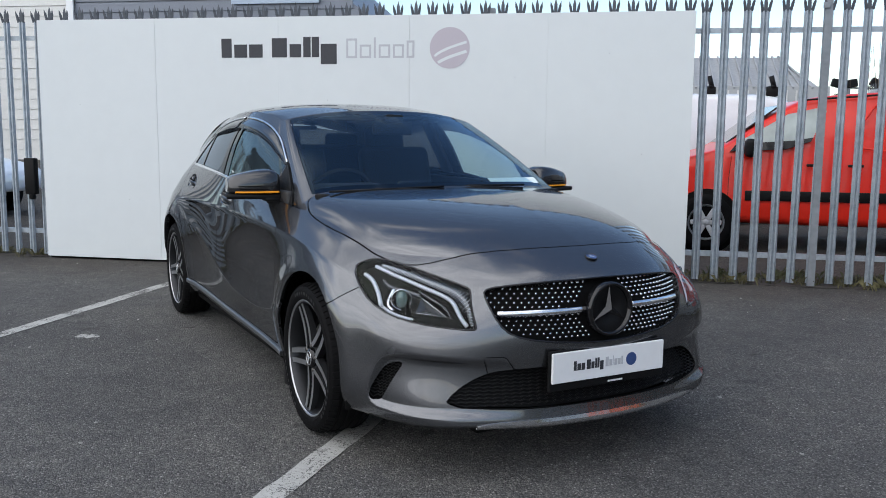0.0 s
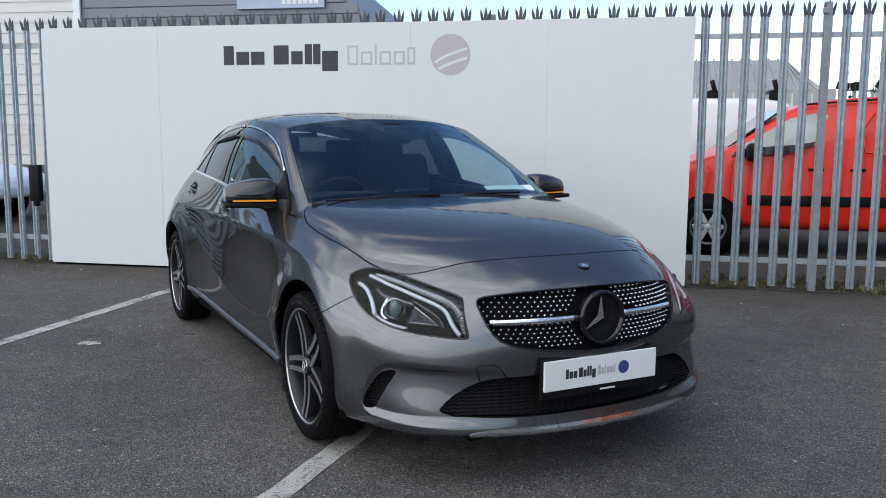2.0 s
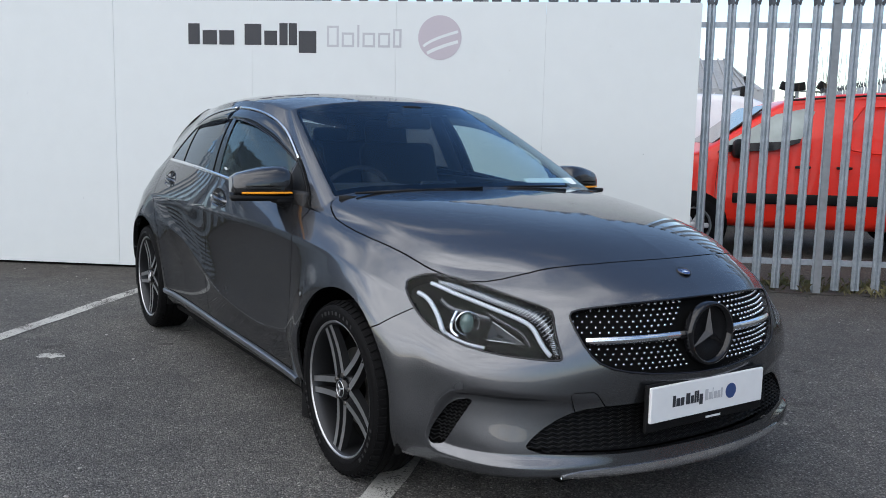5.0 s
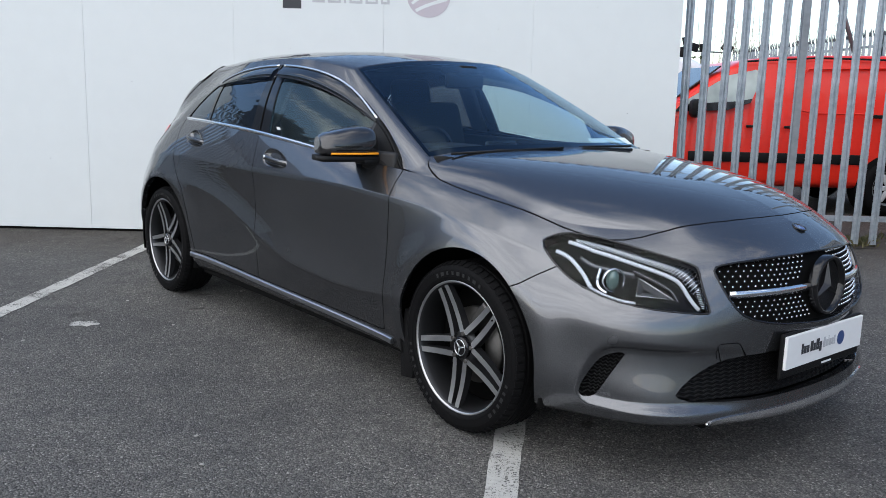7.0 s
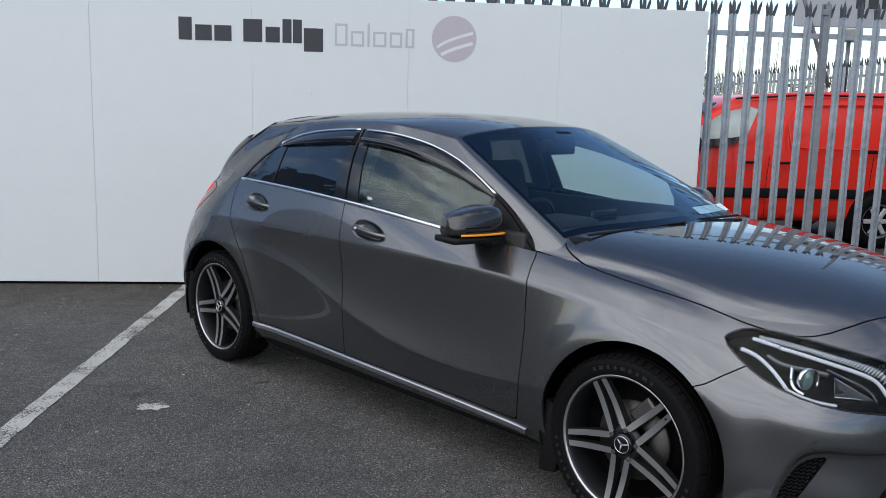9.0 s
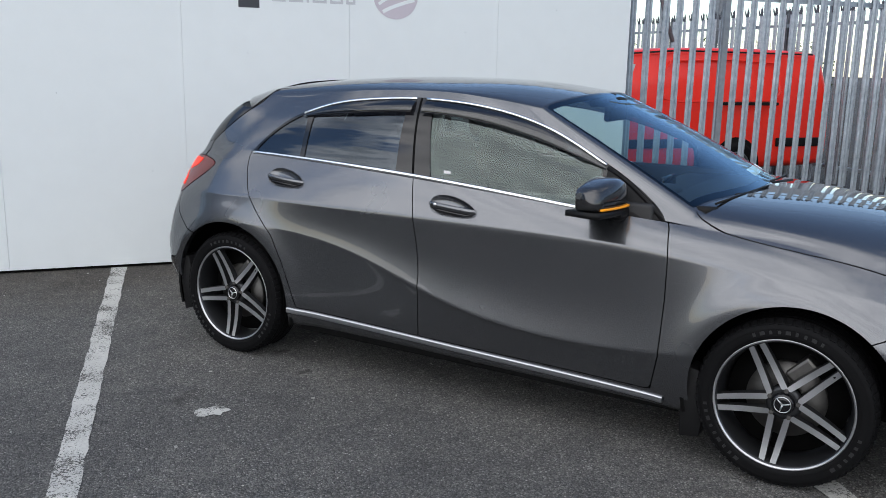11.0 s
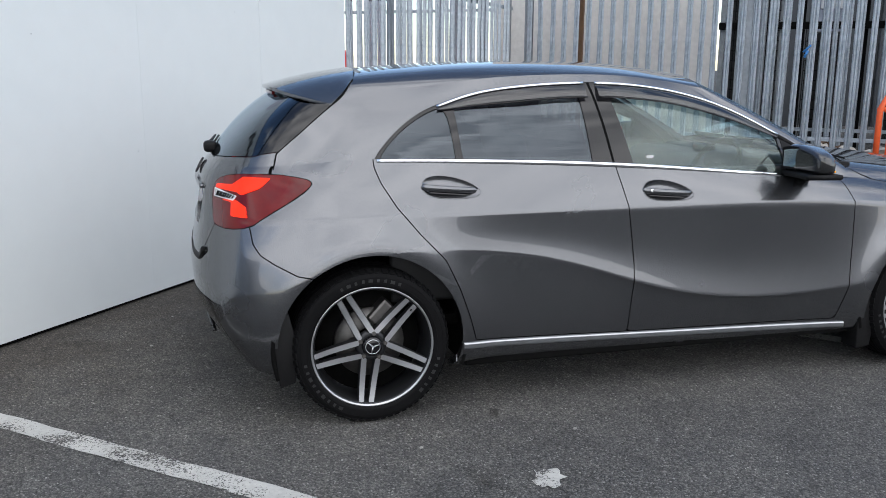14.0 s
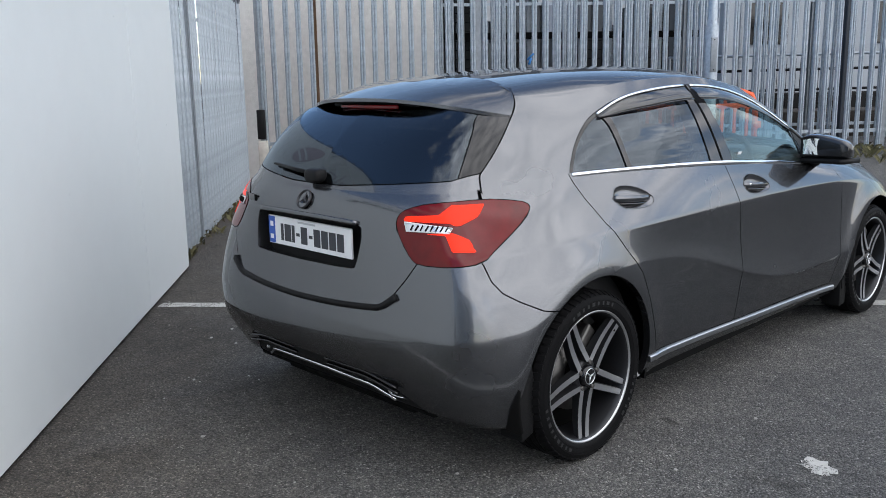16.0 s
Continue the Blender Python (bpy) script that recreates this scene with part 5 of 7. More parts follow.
B_FIND = M_LOW
xr = front_of(B_FIND, .25, .82, True)
p, f = shell(plate_hole, .004, -.062, both=True)
recess = solid("plate_recess", p, f, BLACK_PLASTIC, car, "black plate recess")
xr += .036
rp = part("rear_plate", block((.010, .52, .111), (xr - .012, 0, .822), .003, turn=None), PLATE_WHITE, car, "white plate with dark print bars")
rm = Matrix.Translation((xr - .0172, 0, .822)) @ Matrix.Rotation(radians(-90), 4, "Z")
bars(rp, rm, [(-.175, -.004, .018, .066), (-.150, -.004, .042, .066), (-.102, -.004, .018, .066), (-.074, -.004, .022, .012), (-.043, -.004, .040, .066), (.008, -.004, .022, .012), (.038, -.004, .040, .066), (.085, -.004, .040, .066), (.132, -.004, .040, .066), (.179, -.004, .040, .066)], INK)
bars(rp, rm, [(-.06, .044, .11, .007)], INK_GREY)
bars(rp, rm, [(-.256, 0, .042, .104)], BLUE_BAND)
bars(rp, rm, [(-.247, -.028, .022, .018), (-.245, .022, .020, .020)], PLATE_WHITE, .0018)
_bx = front_of(B_FIND, 0, .960, True)
_lean = (front_of(B_FIND, 0, .975, True) - front_of(B_FIND, 0, .945, True)) / .03
star_badge("tail_badge", .038, .008, STAR_GREY, PAINT, STAR_GREY, car, look((_bx - .003, 0, .960), (_bx + .497, 0, .960 - .5 * _lean)), "round dark badge on the tailgate")
bars(car, Matrix.Translation((front_of(B_FIND, .49, .932, True) - .006, .49, .932)) @ Matrix.Rotation(math.atan2(-.125, front_of(B_FIND, .365, .932, True) - front_of(B_FIND, .49, .932, True)), 4, "Z"), [(0, 0, .026, .026), (.040, 0, .085, .026)], BLACK_GLOSS, .004)
part("handle_rail", smooth(sweep([(front_of(B_FIND, abs(y), .905, True) - .006, y, .908 - .02 * (y / .55) ** 2) for y in np.linspace(-.30, .30, 24)], [(-.012, -.006), (.008, -.006), (.006, .010), (-.012, .008)], side=(-1, 0, 0))), PAINT, car)

# a black strip paints in the shadow of the step below the tailgate
part("gap_shade_strip", smooth(sweep([(front_of(B_FIND, abs(y), .612, True) - .001, y, .610 + .020 * (y / .43) ** 2 + .6 * max(abs(y) - .44, 0)) for y in np.linspace(-.505, .505, 40)], [(-.012, -.014), (.0015, -.012), (.0015, .010), (-.012, .010)], side=(-1, 0, 0))), BLACK_PLASTIC, car, "black strip painting the shadow gap under the tailgate")

# rear wiper
wx = lambda y, z: front_of(M_UP, abs(y), z, True)
wiper = part("rear_wiper", smooth(merge(block((.06, .085, .05), (wx(.02, 1.045) - .022, -.01, 1.045), .018, 3), rod((wx(.02, 1.05) - .035, .0, 1.052), (wx(.26, 1.07) - .024, .30, 1.070), .009, 8, .005), rod((wx(.05, 1.05) - .016, .03, 1.050), (wx(.3, 1.07) - .012, .33, 1.066), .005, 6))), BLACK_PLASTIC, car, "black rear wiper")
trim_line = []
for y in np.linspace(-.40, .40, 41):
    z = .318 - .012 * (y / .34) ** 2 - .45 * max(abs(y) - .31, 0)
    trim_line.append((front_of(B_FIND, abs(y), z, True) - .002, y, z))
part("bumper_strip", smooth(sweep(trim_line, [(-.006, -.006), (.005, -.005), (.005, .005), (-.006, .006)], side=(-1, 0, 0))), CHROME, car, "chrome strip along the rear valance")
for s in (-1, 1):
    at = Vector((front_of(B_FIND, .47, .30, True) + .045, s * .445, .296))
    tip = moved(lathe_bm([(0, .040), (-.02, .046), (-.026, .043), (-.02, .037), (.05, .034), (.05, .0001)], 28, "z"), Matrix.Translation(at) @ Matrix.Rotation(radians(90), 4, "Y") @ Matrix.Rotation(radians(s * 25), 4, "X") @ Matrix.Diagonal((.42, 1.7, 1, 1)))
    part("exhaust_trim", tip, CHROME, car, "oval chrome exhaust trim")
    for dz in (0, .022):
        line = [(front_of(B_FIND, y, .36, True) - .002 + dz * .3, s * y, .372 - dz - .35 * max(0, y - .30) ** 1.35) for y in np.linspace(.10, .47, 16)]
        part("valance_rib", smooth(sweep(line, [(-.008, -.005), (.008, -.003), (.008, .003), (-.008, .005)], side=(-1, 0, 0))), BLACK_GLOSS, car)

# ---- door handles, mirrors, flaps ----
L_FIND = (M_LOW[0], M_LOW[1])
for hx, hz, cup, outline in ((.335, .937, rear_cup, REAR_CUP), (1.292, .897, front_cup, FRONT_CUP)):
    dish = (cup[0].copy(), cup[1])
    k = np.clip(-inside_of(outline, dish[0][:, 0], dish[0][:, 2], 2) / .034, 0, 1)
    dish[0][:, 1] -= .017 * k * (2 - k)
    n = normals_of(dish[0][:, :3], dish[1])
    dish[0][:, 5:8] = n * np.sign(n[:, 1:2])
    for s in (-1, 1):
        w, n = find(L_FIND, hx, hz)
        m = Matrix.Translation((hx, s * w, hz))
        p, f = shell(dish, .002, 0)
        if s > 0:
            p, f = flipped(p, f)
        hd = solid("door_handle", p, f, PAINT, car, "pull handle bridging a hollowed cup")
        grip = spline(np.linspace(0, 1, 6), np.array([(-.119, -.004), (-.10, .007), (-.05, .014), (.02, .015), (.08, .008), (.119, -.006)]), np.linspace(0, 1, 26))
        part("grip", smooth(sweep([m @ Vector((x, s * y, .003 - .085 * (x + .119))) for x, y in grip], [(-.010, -.012), (.001, -.0125), (.005, -.009), (.006, .002), (.003, .010), (-.004, .012)], side=(0, s, 0))), PAINT, hd)
        part("grip_insert", smooth(sweep([m @ Vector((x, s * (y - .008), -.013 - .085 * (x + .119))) for x, y in grip[6:-4]], [(-.010, -.014), (.004, -.014), (.005, 0), (-.006, .004)], side=(0, s, 0))), BLACK_GLOSS, hd, "black inner face of the grip")
        part("handle_rim", smooth(sweep([(q[0], s * (find(L_FIND, q[0], q[1])[0] + .0004), q[1]) for q in rounded(outline, 2)], ring_profile(.0018, 6), closed=True)), PAINT, hd)
        if hx > 1:
            part("lock", moved(lathe_bm([(0, .0001), (.003, .0001), (.003, .0075), (0, .008)], 16, "y"), m @ Matrix.Translation((-.085, s * .014, .002)) @ Matrix.Rotation(radians(0 if s > 0 else 180), 4, "Z")), CHROME, hd)


def mirror(s):
    """A folding door mirror: rounded cap, lower tray, amber strip, glass behind."""
    def nose(t):
        return 2.052 - .052 * (1 - t) ** 2.2 - .010 * max(0, t - .75)

    def top(t):
        return 1.043 + .037 * math.sin(min(t / .8, 1) * math.pi / 2) - .05 * max(t - .82, 0)

    def ring(t):
        # t: 0 outer end, 1 door end; a boxy section in x (ahead) and z, lower at its outer end
        xf, xb, zb = nose(t), 1.906, .962
        zt = top(t)
        full = min(1, .78 + 2.6 * t, .80 + 2.6 * (1 - t))
        pts = []
        for k in range(24):
            a = 2 * math.pi * k / 24
            ca, sa = math.copysign(abs(math.cos(a)) ** .34, math.cos(a)), math.copysign(abs(math.sin(a)) ** .38, math.sin(a))
            x = (xf + xb) / 2 + ca * (xf - xb) / 2 * full
            z = zb + (zt - zb) * (.46 + sa * (.54 if sa > 0 else .46) * full)
            if ca > 0:
                x -= .026 * max(0, sa) ** 2
            pts.append((x, s * (.988 - .236 * t), z))
        return pts

    rings = [ring(t) for t in (0, .02, .05, .1, .2, .35, .5, .65, .8, .9, .95, .98, 1.0)]
    pts = np.array([p for r in rings for p in r])
    n = len(rings)
    fcs = [(24 * i + j, 24 * i + (j + 1) % 24, 24 * (i + 1) + (j + 1) % 24, 24 * (i + 1) + j) for i in range(n - 1) for j in range(24)]
    fcs += [tuple(range(24))[::-1], tuple(range(24 * (n - 1), 24 * n))]
    if s < 0:
        fcs = [f[::-1] for f in fcs]
    cap = solid("door_mirror", pts, fcs, surface("mirror cap paint", (.030, .030, .032), .25, .6, vary=.05, coat=1.0), car, "gloss black door mirror cap")
    part("lower_tray", smooth(sweep([(1.972 - .030 * (1 - t) ** 2.2, s * (.990 - .252 * t), .950 - .004 * t) for t in np.linspace(0, 1, 12)], [(-.062 - .012, -.010), (.070, -.010), (.078, -.002), (.076, .012), (-.072, .012)], side=(1, 0, 0))), BLACK_PLASTIC, cap, "black plastic lower mirror shell")
    part("mirror_foot", smooth(merge(block((.080, .10, .024), (2.01, s * .780, .938), .010), rod((2.0, s * .80, .935), (2.03, s * .755, .915), .022, 12))), BLACK_PLASTIC, cap)
    line = [(nose((.988 - y) / .236) - .0015, s * y, .9715) for y in np.linspace(.762, .965, 18)]
    part("indicator", smooth(sweep(line, [(-.006, -.0042), (.005, -.0038), (.005, .0038), (-.006, .0042)], side=(1, 0, 0))), AMBER, cap, "amber indicator strip")
    for dz, lo, hi in ((.028, .84, .950), (.013, .81, .945)):
        part("cap_groove", smooth(sweep([(nose((.988 - y) / .236) - .001, s * y, .972 + dz) for y in np.linspace(lo, hi, 12)], ring_profile(.0022, 6))), DARK_VOID, cap)
    def plate_of(inset):
        ts = np.linspace(.03, .985, 10)
        full = [(s * (.988 - .236 * t), top(t) - .008 - inset) for t in ts] + [(s * (.988 - .236 * ts[-1] + inset), .968 + inset), (s * (.988 - .236 * ts[0] - inset), .968 + inset)]
        return [(y - math.copysign(inset, y - s * .8745), z) for y, z in full[:-2]] + full[-2:]

    # glass and bezel stand turned a little outwards in the shell
    hinge = Vector((1.910, s * .80, 0))
    swing = Matrix.Translation(hinge) @ Matrix.Rotation(radians(-s * 11), 4, "Z") @ Matrix.Translation(-hinge)
    spin = Matrix.Rotation(radians(90), 4, "Z")
    part("mirror_glass", moved(prism(plate_of(.012), .004), swing @ Matrix.Translation((1.9035, 0, 0)) @ spin), MIRROR, cap, "mirror glass")
    part("mirror_bezel", moved(prism(plate_of(.001), .012), swing @ Matrix.Translation((1.915, 0, 0)) @ spin), BLACK_PLASTIC, cap)


for s in (-1, 1):
    mirror(s)
    for x0, z0, w, lean in ((2.335, .105, .842, .0), (-.355, .170, .838, -.035)):
        outline = [(0, 0), (.075 if x0 > 0 else .065, .01), (.088, .12), (.075, .27), (.02, .285), (-.005, .15)] if x0 > 0 else [(-.01, 0), (.05, .02), (.055, .20), (.03, .30), (-.035, .30), (-.030, .15)]
        flap = prism(outline, .10, .004)
        part("mud_flap", smooth(moved(flap, Matrix.Translation((x0, s * w - (.0 if s < 0 else .10), z0)))), BLACK_PLASTIC, car, "black rubber mud flap")

# ---- wheels ----
def wheel_parts():
    """Meshes of a wheel about its hub, its face towards -y: (name, mesh, label) after the rim."""
    out = []
    prof = [(-.088, .243), (-.098, .2495), (-.1005, .262), (-.1015, .280), (-.098, .297), (-.088, .306), (-.075, .3105)]
    for g in (-.052, -.018, .018, .052):
        prof += [(g - .008, .3150), (g - .0045, .3150), (g - .004, .308), (g + .004, .308), (g + .0045, .3150), (g + .008, .3150)]
    prof += [(.075, .3105), (.088, .306), (.098, .297), (.1015, .280), (.098, .252), (.088, .243)]
    tyre = lathe_bm(prof, 96)
    blocks = bmesh.new()
    for k in range(64):
        a = 2 * math.pi * k / 64
        for y, tw in ((-.080, .35), (.080, -.35)):
            m = Matrix.Rotation(-a, 4, "Y") @ Matrix.Translation((.3082, y, 0)) @ Matrix.Rotation(-.42 if y < 0 else .42, 4, "Z") @ Matrix.Rotation(tw * .4, 4, "X")
            merge(blocks, block((.0085, .030, .0205), (0, 0, 0), .0012, 1, m))
    tyre = merge(tyre, blocks)
    out.append(("tyre", tyre, RUBBER, "black low-profile tyre"))
    mark = bmesh.new()
    for k in list(range(9)) + list(range(20, 29)) + list(range(40, 46)):
        m = Matrix.Rotation(-radians(6.2 * k + 20), 4, "Y") @ Matrix.Translation((.274, -.1018, 0))
        merge(mark, block((.013, .0014, .010 + .007 * (k % 3 == 1)), (0, 0, 0), 0, 1, m))
    out.append(("sidewall_marking", mark, surface("embossed rubber", (.011, .011, .012), .5, vary=.2), "raised bars of tyre marking"))
    for r, y in ((.262, -.1018), (.286, -.1016)):
        out.append(("sidewall_rib", lathe_bm([(y, r - .0012), (y - .0012, r), (y, r + .0012)], 72), RUBBER, ""))
    out.append(("rim_lip", lathe_bm([(-.087, .2468), (-.0935, .2485), (-.0955, .2440), (-.0925, .2390), (-.086, .2365)], 96), ALLOY_LIP, "bright machined rim lip"))
    rim = lathe_bm([(-.086, .2465), (-.090, .2455), (-.090, .2375), (-.084, .2340), (-.070, .229), (-.030, .222), (.060, .218), (.085, .232), (.090, .243)], 80)
    disc = merge(lathe_bm([(-.014, .060), (-.014, .142), (.010, .142), (.010, .060)], 48), block((.11, .075, .06), (.118, .0, .05), .012))
    out.append(("brake_disc", disc, IRON, "steel brake disc"))
    out.append(("hub_back", lathe_bm([(.02, .0001), (.02, .215), (.03, .215)], 40), DARK_VOID, ""))
    spokes = []
    for k in range(5):
        for sg in (-1, 1):
            a = 2 * math.pi * k / 5
            def at(r, off, y):
                ang = a + off
                return Vector((r * math.cos(ang), y, r * math.sin(ang)))
            rows = []
            for f in np.linspace(0, 1, 9):
                r = .056 + (.240 - .056) * f
                off = sg * math.asin((.0285 - .0085 * f) / r)
                half = (.0105 + .0015 * (1 - f)) / r
                y = -.083 + .012 * math.sin(f * math.pi) * .6 + .006 * (1 - f)
                rows.append([at(r, off - half, y), at(r, off + half, y), at(r, off + half * 1.25, y + .020 + .012 * (1 - f)), at(r, off - half * 1.25, y + .020 + .012 * (1 - f))])
            bm = bmesh.new()
            vs = [[bm.verts.new(v) for v in q] for q in rows]
            for i in range(8):
                for j in range(4):
                    fc = bm.faces.new([vs[i][j], vs[i][(j + 1) % 4], vs[i + 1][(j + 1) % 4], vs[i + 1][j]])
                    fc.material_index = 0 if j == 0 else 1
            bmesh.ops.recalc_face_normals(bm, faces=bm.faces)
            spokes.append(bm)
    for bm in spokes:
        out.append(("spoke", bm, (ALLOY, ALLOY_DARK), "machined alloy spoke"))
    hub = lathe_bm([(-.050, .066), (-.064, .060), (-.068, .050), (-.066, .042), (-.066, .0001)], 40)
    out.append(("hub", hub, ALLOY_DARK, ""))
    cap = lathe_bm([(-.066, .041), (-.082, .039), (-.086, .034), (-.085, .0001)], 36)
    out.append(("centre_cap", cap, BLACK_GLOSS, "round wheel centre cap"))
    for k in range(3):
        a = radians(90 + 120 * k)
        out.append(("cap_spoke", rod((0, -.0865, 0), (.027 * math.cos(a), -.0865, .027 * math.sin(a)), .0042, 6, .0015), ALLOY, ""))
    out.append(("cap_ring", lathe_bm([(-.086, .0275), (-.0885, .029), (-.086, .0305)], 36), ALLOY, ""))
    for k in range(5):
        a = 2 * math.pi * (k + .5) / 5
        c = Vector((.053 * math.cos(a), 0, .053 * math.sin(a)))
        out.append(("bolt", rod(c + Vector((0, -.082, 0)), c + Vector((0, -.060, 0)), .0085, 6), IRON, ""))
    out.append(("valve", rod((.205, -.080, -.020), (.222, -.070, -.022), .0035, 6), BLACK_PLASTIC, ""))
    return rim, out


_rim, _parts = wheel_parts()
_made = []
for x, s, turn in ((0, -1, 47), (CX, -1, 46), (0, 1, 20), (CX, 1, 66)):
    m = Matrix.Translation((x, s * .765, CZ)) @ (Matrix.Rotation(math.pi, 4, "Z") if s > 0 else Matrix()) @ Matrix.Rotation(radians(-turn), 4, "Y")
    if not _made:
        wheel = part("wheel", _rim, ALLOY_DARK, car, "dark alloy wheel with five pairs of machined spokes")
        _made = [(name, part(name, bm, mat, wheel, label)) for name, bm, mat, label in _parts]
        first = wheel
        for name, ob in _made:
            if name == "sidewall_marking":
                tagged(ob, "raised bars of tyre marking", kind="stuff")
    else:
        wheel = link_mesh("wheel", first.data, None, car, "dark alloy wheel with five pairs of machined spokes")
        for name, ob in _made:
            q = link_mesh(name, ob.data, None, wheel, ob.get("label", ""))
            if name == "sidewall_marking":
                tagged(q, "raised bars of tyre marking", kind="stuff")
    wheel.matrix_basis = m

# ---- cabin ----
def seat(x, y, parent):
    ob = part("seat", smooth(merge(block((.52, .50, .16), (x, y, .52), .05, 3))), SEAT, parent, "dark cloth front seat")
    part("seat_back", smooth(block((.13, .48, .62), (0, 0, .31), .05, 3, Matrix.Translation((x - .28, y, .56)) @ Matrix.Rotation(radians(-18), 4, "Y"))), SEAT, ob)
    part("head_rest", smooth(block((.09, .27, .20), (0, 0, 0), .04, 3, Matrix.Translation((x - .50, y, 1.20)) @ Matrix.Rotation(radians(-12), 4, "Y"))), SEAT, ob)
    return ob


for y in (-.36, .36):
    seat(1.30, y, car)
part("rear_bench", smooth(merge(block((.50, 1.26, .18), (.42, 0, .56), .05), block((.14, 1.26, .58), (0, 0, .29), .05, 3, Matrix.Translation((.16, 0, .60)) @ Matrix.Rotation(radians(-20), 4, "Y")))), SEAT, car, "dark cloth rear bench")
for y in (-.38, .38):
    part("rear_head_rest", smooth(block((.08, .25, .15), (-.02, y, 1.18), .035, 3)), SEAT, car)
dash = part("dashboard", smooth(merge(block((.50, 1.34, .24), (2.10, 0, .84), .08, 4), block((.30, 1.26, .10), (2.22, 0, .92), .04, 3), block((.26, .36, .10), (1.98, -.36, .95), .04, 3))), DASH, car, "dark dashboard")
part("display", smooth(block((.02, .20, .10), (1.98, .0, .96), .01)), BLACK_GLOSS, dash)
sw = lathe_bm([(-.014, .185), (0, .199), (.014, .185), (0, .171)], 40, "z")
wheel_m = Matrix.Translation((1.80, -.36, .90)) @ Matrix.Rotation(radians(-64), 4, "Y")
st = part("steering_wheel", moved(sw, wheel_m), BLACK_PLASTIC, car, "black steering wheel")
part("wheel_boss", smooth(moved(merge(block((.12, .14, .04), (0, 0, -.02), .02), block((.05, .36, .02), (.0, 0, -.02), .008)), wheel_m)), BLACK_PLASTIC, st)
part("rear_view_mirror", smooth(merge(block((.03, .24, .075), (1.70, 0, 1.285), .014, 3), block((.16, .12, .05), (1.66, 0, 1.335), .02, 3))), BLACK_PLASTIC, car, "black interior mirror")
part("headliner", smooth(block((.85, .70, .03), (.96, 0, 1.362), .012)), surface("grey headliner", (.12, .12, .118), .9, vary=.1), car, "grey cloth headliner")
part("cabin_floor", block((2.3, 1.4, .05), (1.2, 0, .36), .01), DARK_VOID, car)
for s in (-1, 1):
    part("door_card", smooth(block((2.05, .04, .52), (1.12, s * .735, .72), .015)), DASH, car, "dark door lining")
    part("pillar_lining", smooth(block((.12, .03, .36), (0, 0, 0), .012, 2, Matrix.Translation((1.03, s * .640, 1.17)) @ Matrix.Rotation(radians(s * 27), 4, "X"))), DASH, car)
notice = part("screen_notice", block((.002, .300, .052), (0, 0, 0), .0006, 1, Matrix.Translation((2.285, .425, 1.020)) @ Matrix.Rotation(radians(4), 4, "Z") @ Matrix.Rotation(radians(-58), 4, "Y")), PAPER, car, "pale notice behind the windscreen")
part("window_sticker", block((.034, .002, .014), (0, 0, 0), .0005, 1, Matrix.Translation((1.225, -.769, 1.035)) @ Matrix.Rotation(radians(20), 4, "X")), PLATE_WHITE, car, "small white sticker in the window")

# ---- the yard: x along the board, y behind it ----
YARD = pose(-3.223, -1.460, 0, 0, 0, 51.09)


def yard_thing(name, label, category, group="", at=(0, 0, 0), turn=0.0, kind=""):
    ob = new(name)
    ob.matrix_basis = YARD @ pose(*at, 0, 0, turn)
    return tagged(ob, label, category, group, kind)


def bank(x, y):
    """The verge rises towards the far fence."""
    k = min(max((x - 8.3) / 2.0, 0), 1)
    j = min(max((-1.2 - y) / 2.5, 0), 1)
    return .30 * k * k * (3 - 2 * k) * j * j * (3 - 2 * j)


xs = [-300, -60, -20] + list(np.arange(-8, 16.1, .4)) + [24, 60, 300]
ys = [-300, -60, -20] + list(np.arange(-14, 6.1, .4)) + [14, 30, 60, 300]
pts = [(x, y, bank(x, y) if x < 14 else bank(14, y)) for x in xs for y in ys]
k = len(ys)
fcs = [(i * k + j, (i + 1) * k + j, (i + 1) * k + j + 1, i * k + j + 1) for i in range(len(xs) - 1) for j in range(k - 1)]
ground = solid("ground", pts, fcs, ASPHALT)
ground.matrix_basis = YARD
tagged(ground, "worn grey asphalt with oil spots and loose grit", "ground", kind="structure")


def paint_line(a, b, width, name="bay_line"):
    """A painted bay line lying on the ground, with ragged edges."""
    rnd = random.Random(int(a[0] * 100))
    n = 60
    d = np.array(b) - np.array(a)
    side_way = np.array([-d[1], d[0]]) / np.linalg.norm(d)
    v, f = [], []
    for i in range(n + 1):
        c = np.array(a) + d * i / n
        for s in (-1, 1):
            q = c + side_way * s * (width / 2 + rnd.uniform(-.006, .004))
            v.append((q[0], q[1], .004))
    f = [(2 * i, 2 * i + 1, 2 * i + 3, 2 * i + 2) for i in range(n)]
    ob = solid(name, v, f, LINE_PAINT, smooth=False)
    ob.matrix_basis = YARD
    return tagged(ob, "worn white painted parking bay line", "road marking", kind="structure")


paint_line((1.935, .0), (1.64, -5.4), .105)
paint_line((5.02, -.02), (4.20, -5.5), .105)
_rnd = random.Random(4)
blot = [(.068 * (1 + _rnd.uniform(-.35, .3)) * math.cos(a) * 1.05, .055 * (1 + _rnd.uniform(-.35, .3)) * math.sin(a), .004) for a in np.linspace(0, 2 * math.pi, 22)[:-1]]
spot = solid("paint_patch", blot, [tuple(range(21))], LINE_PAINT, smooth=False)
spot.matrix_basis = YARD @ pose(2.31, -2.91, 0, 0, 0, 20)
tagged(spot, "chipped patch of old white paint", "road marking", kind="structure")

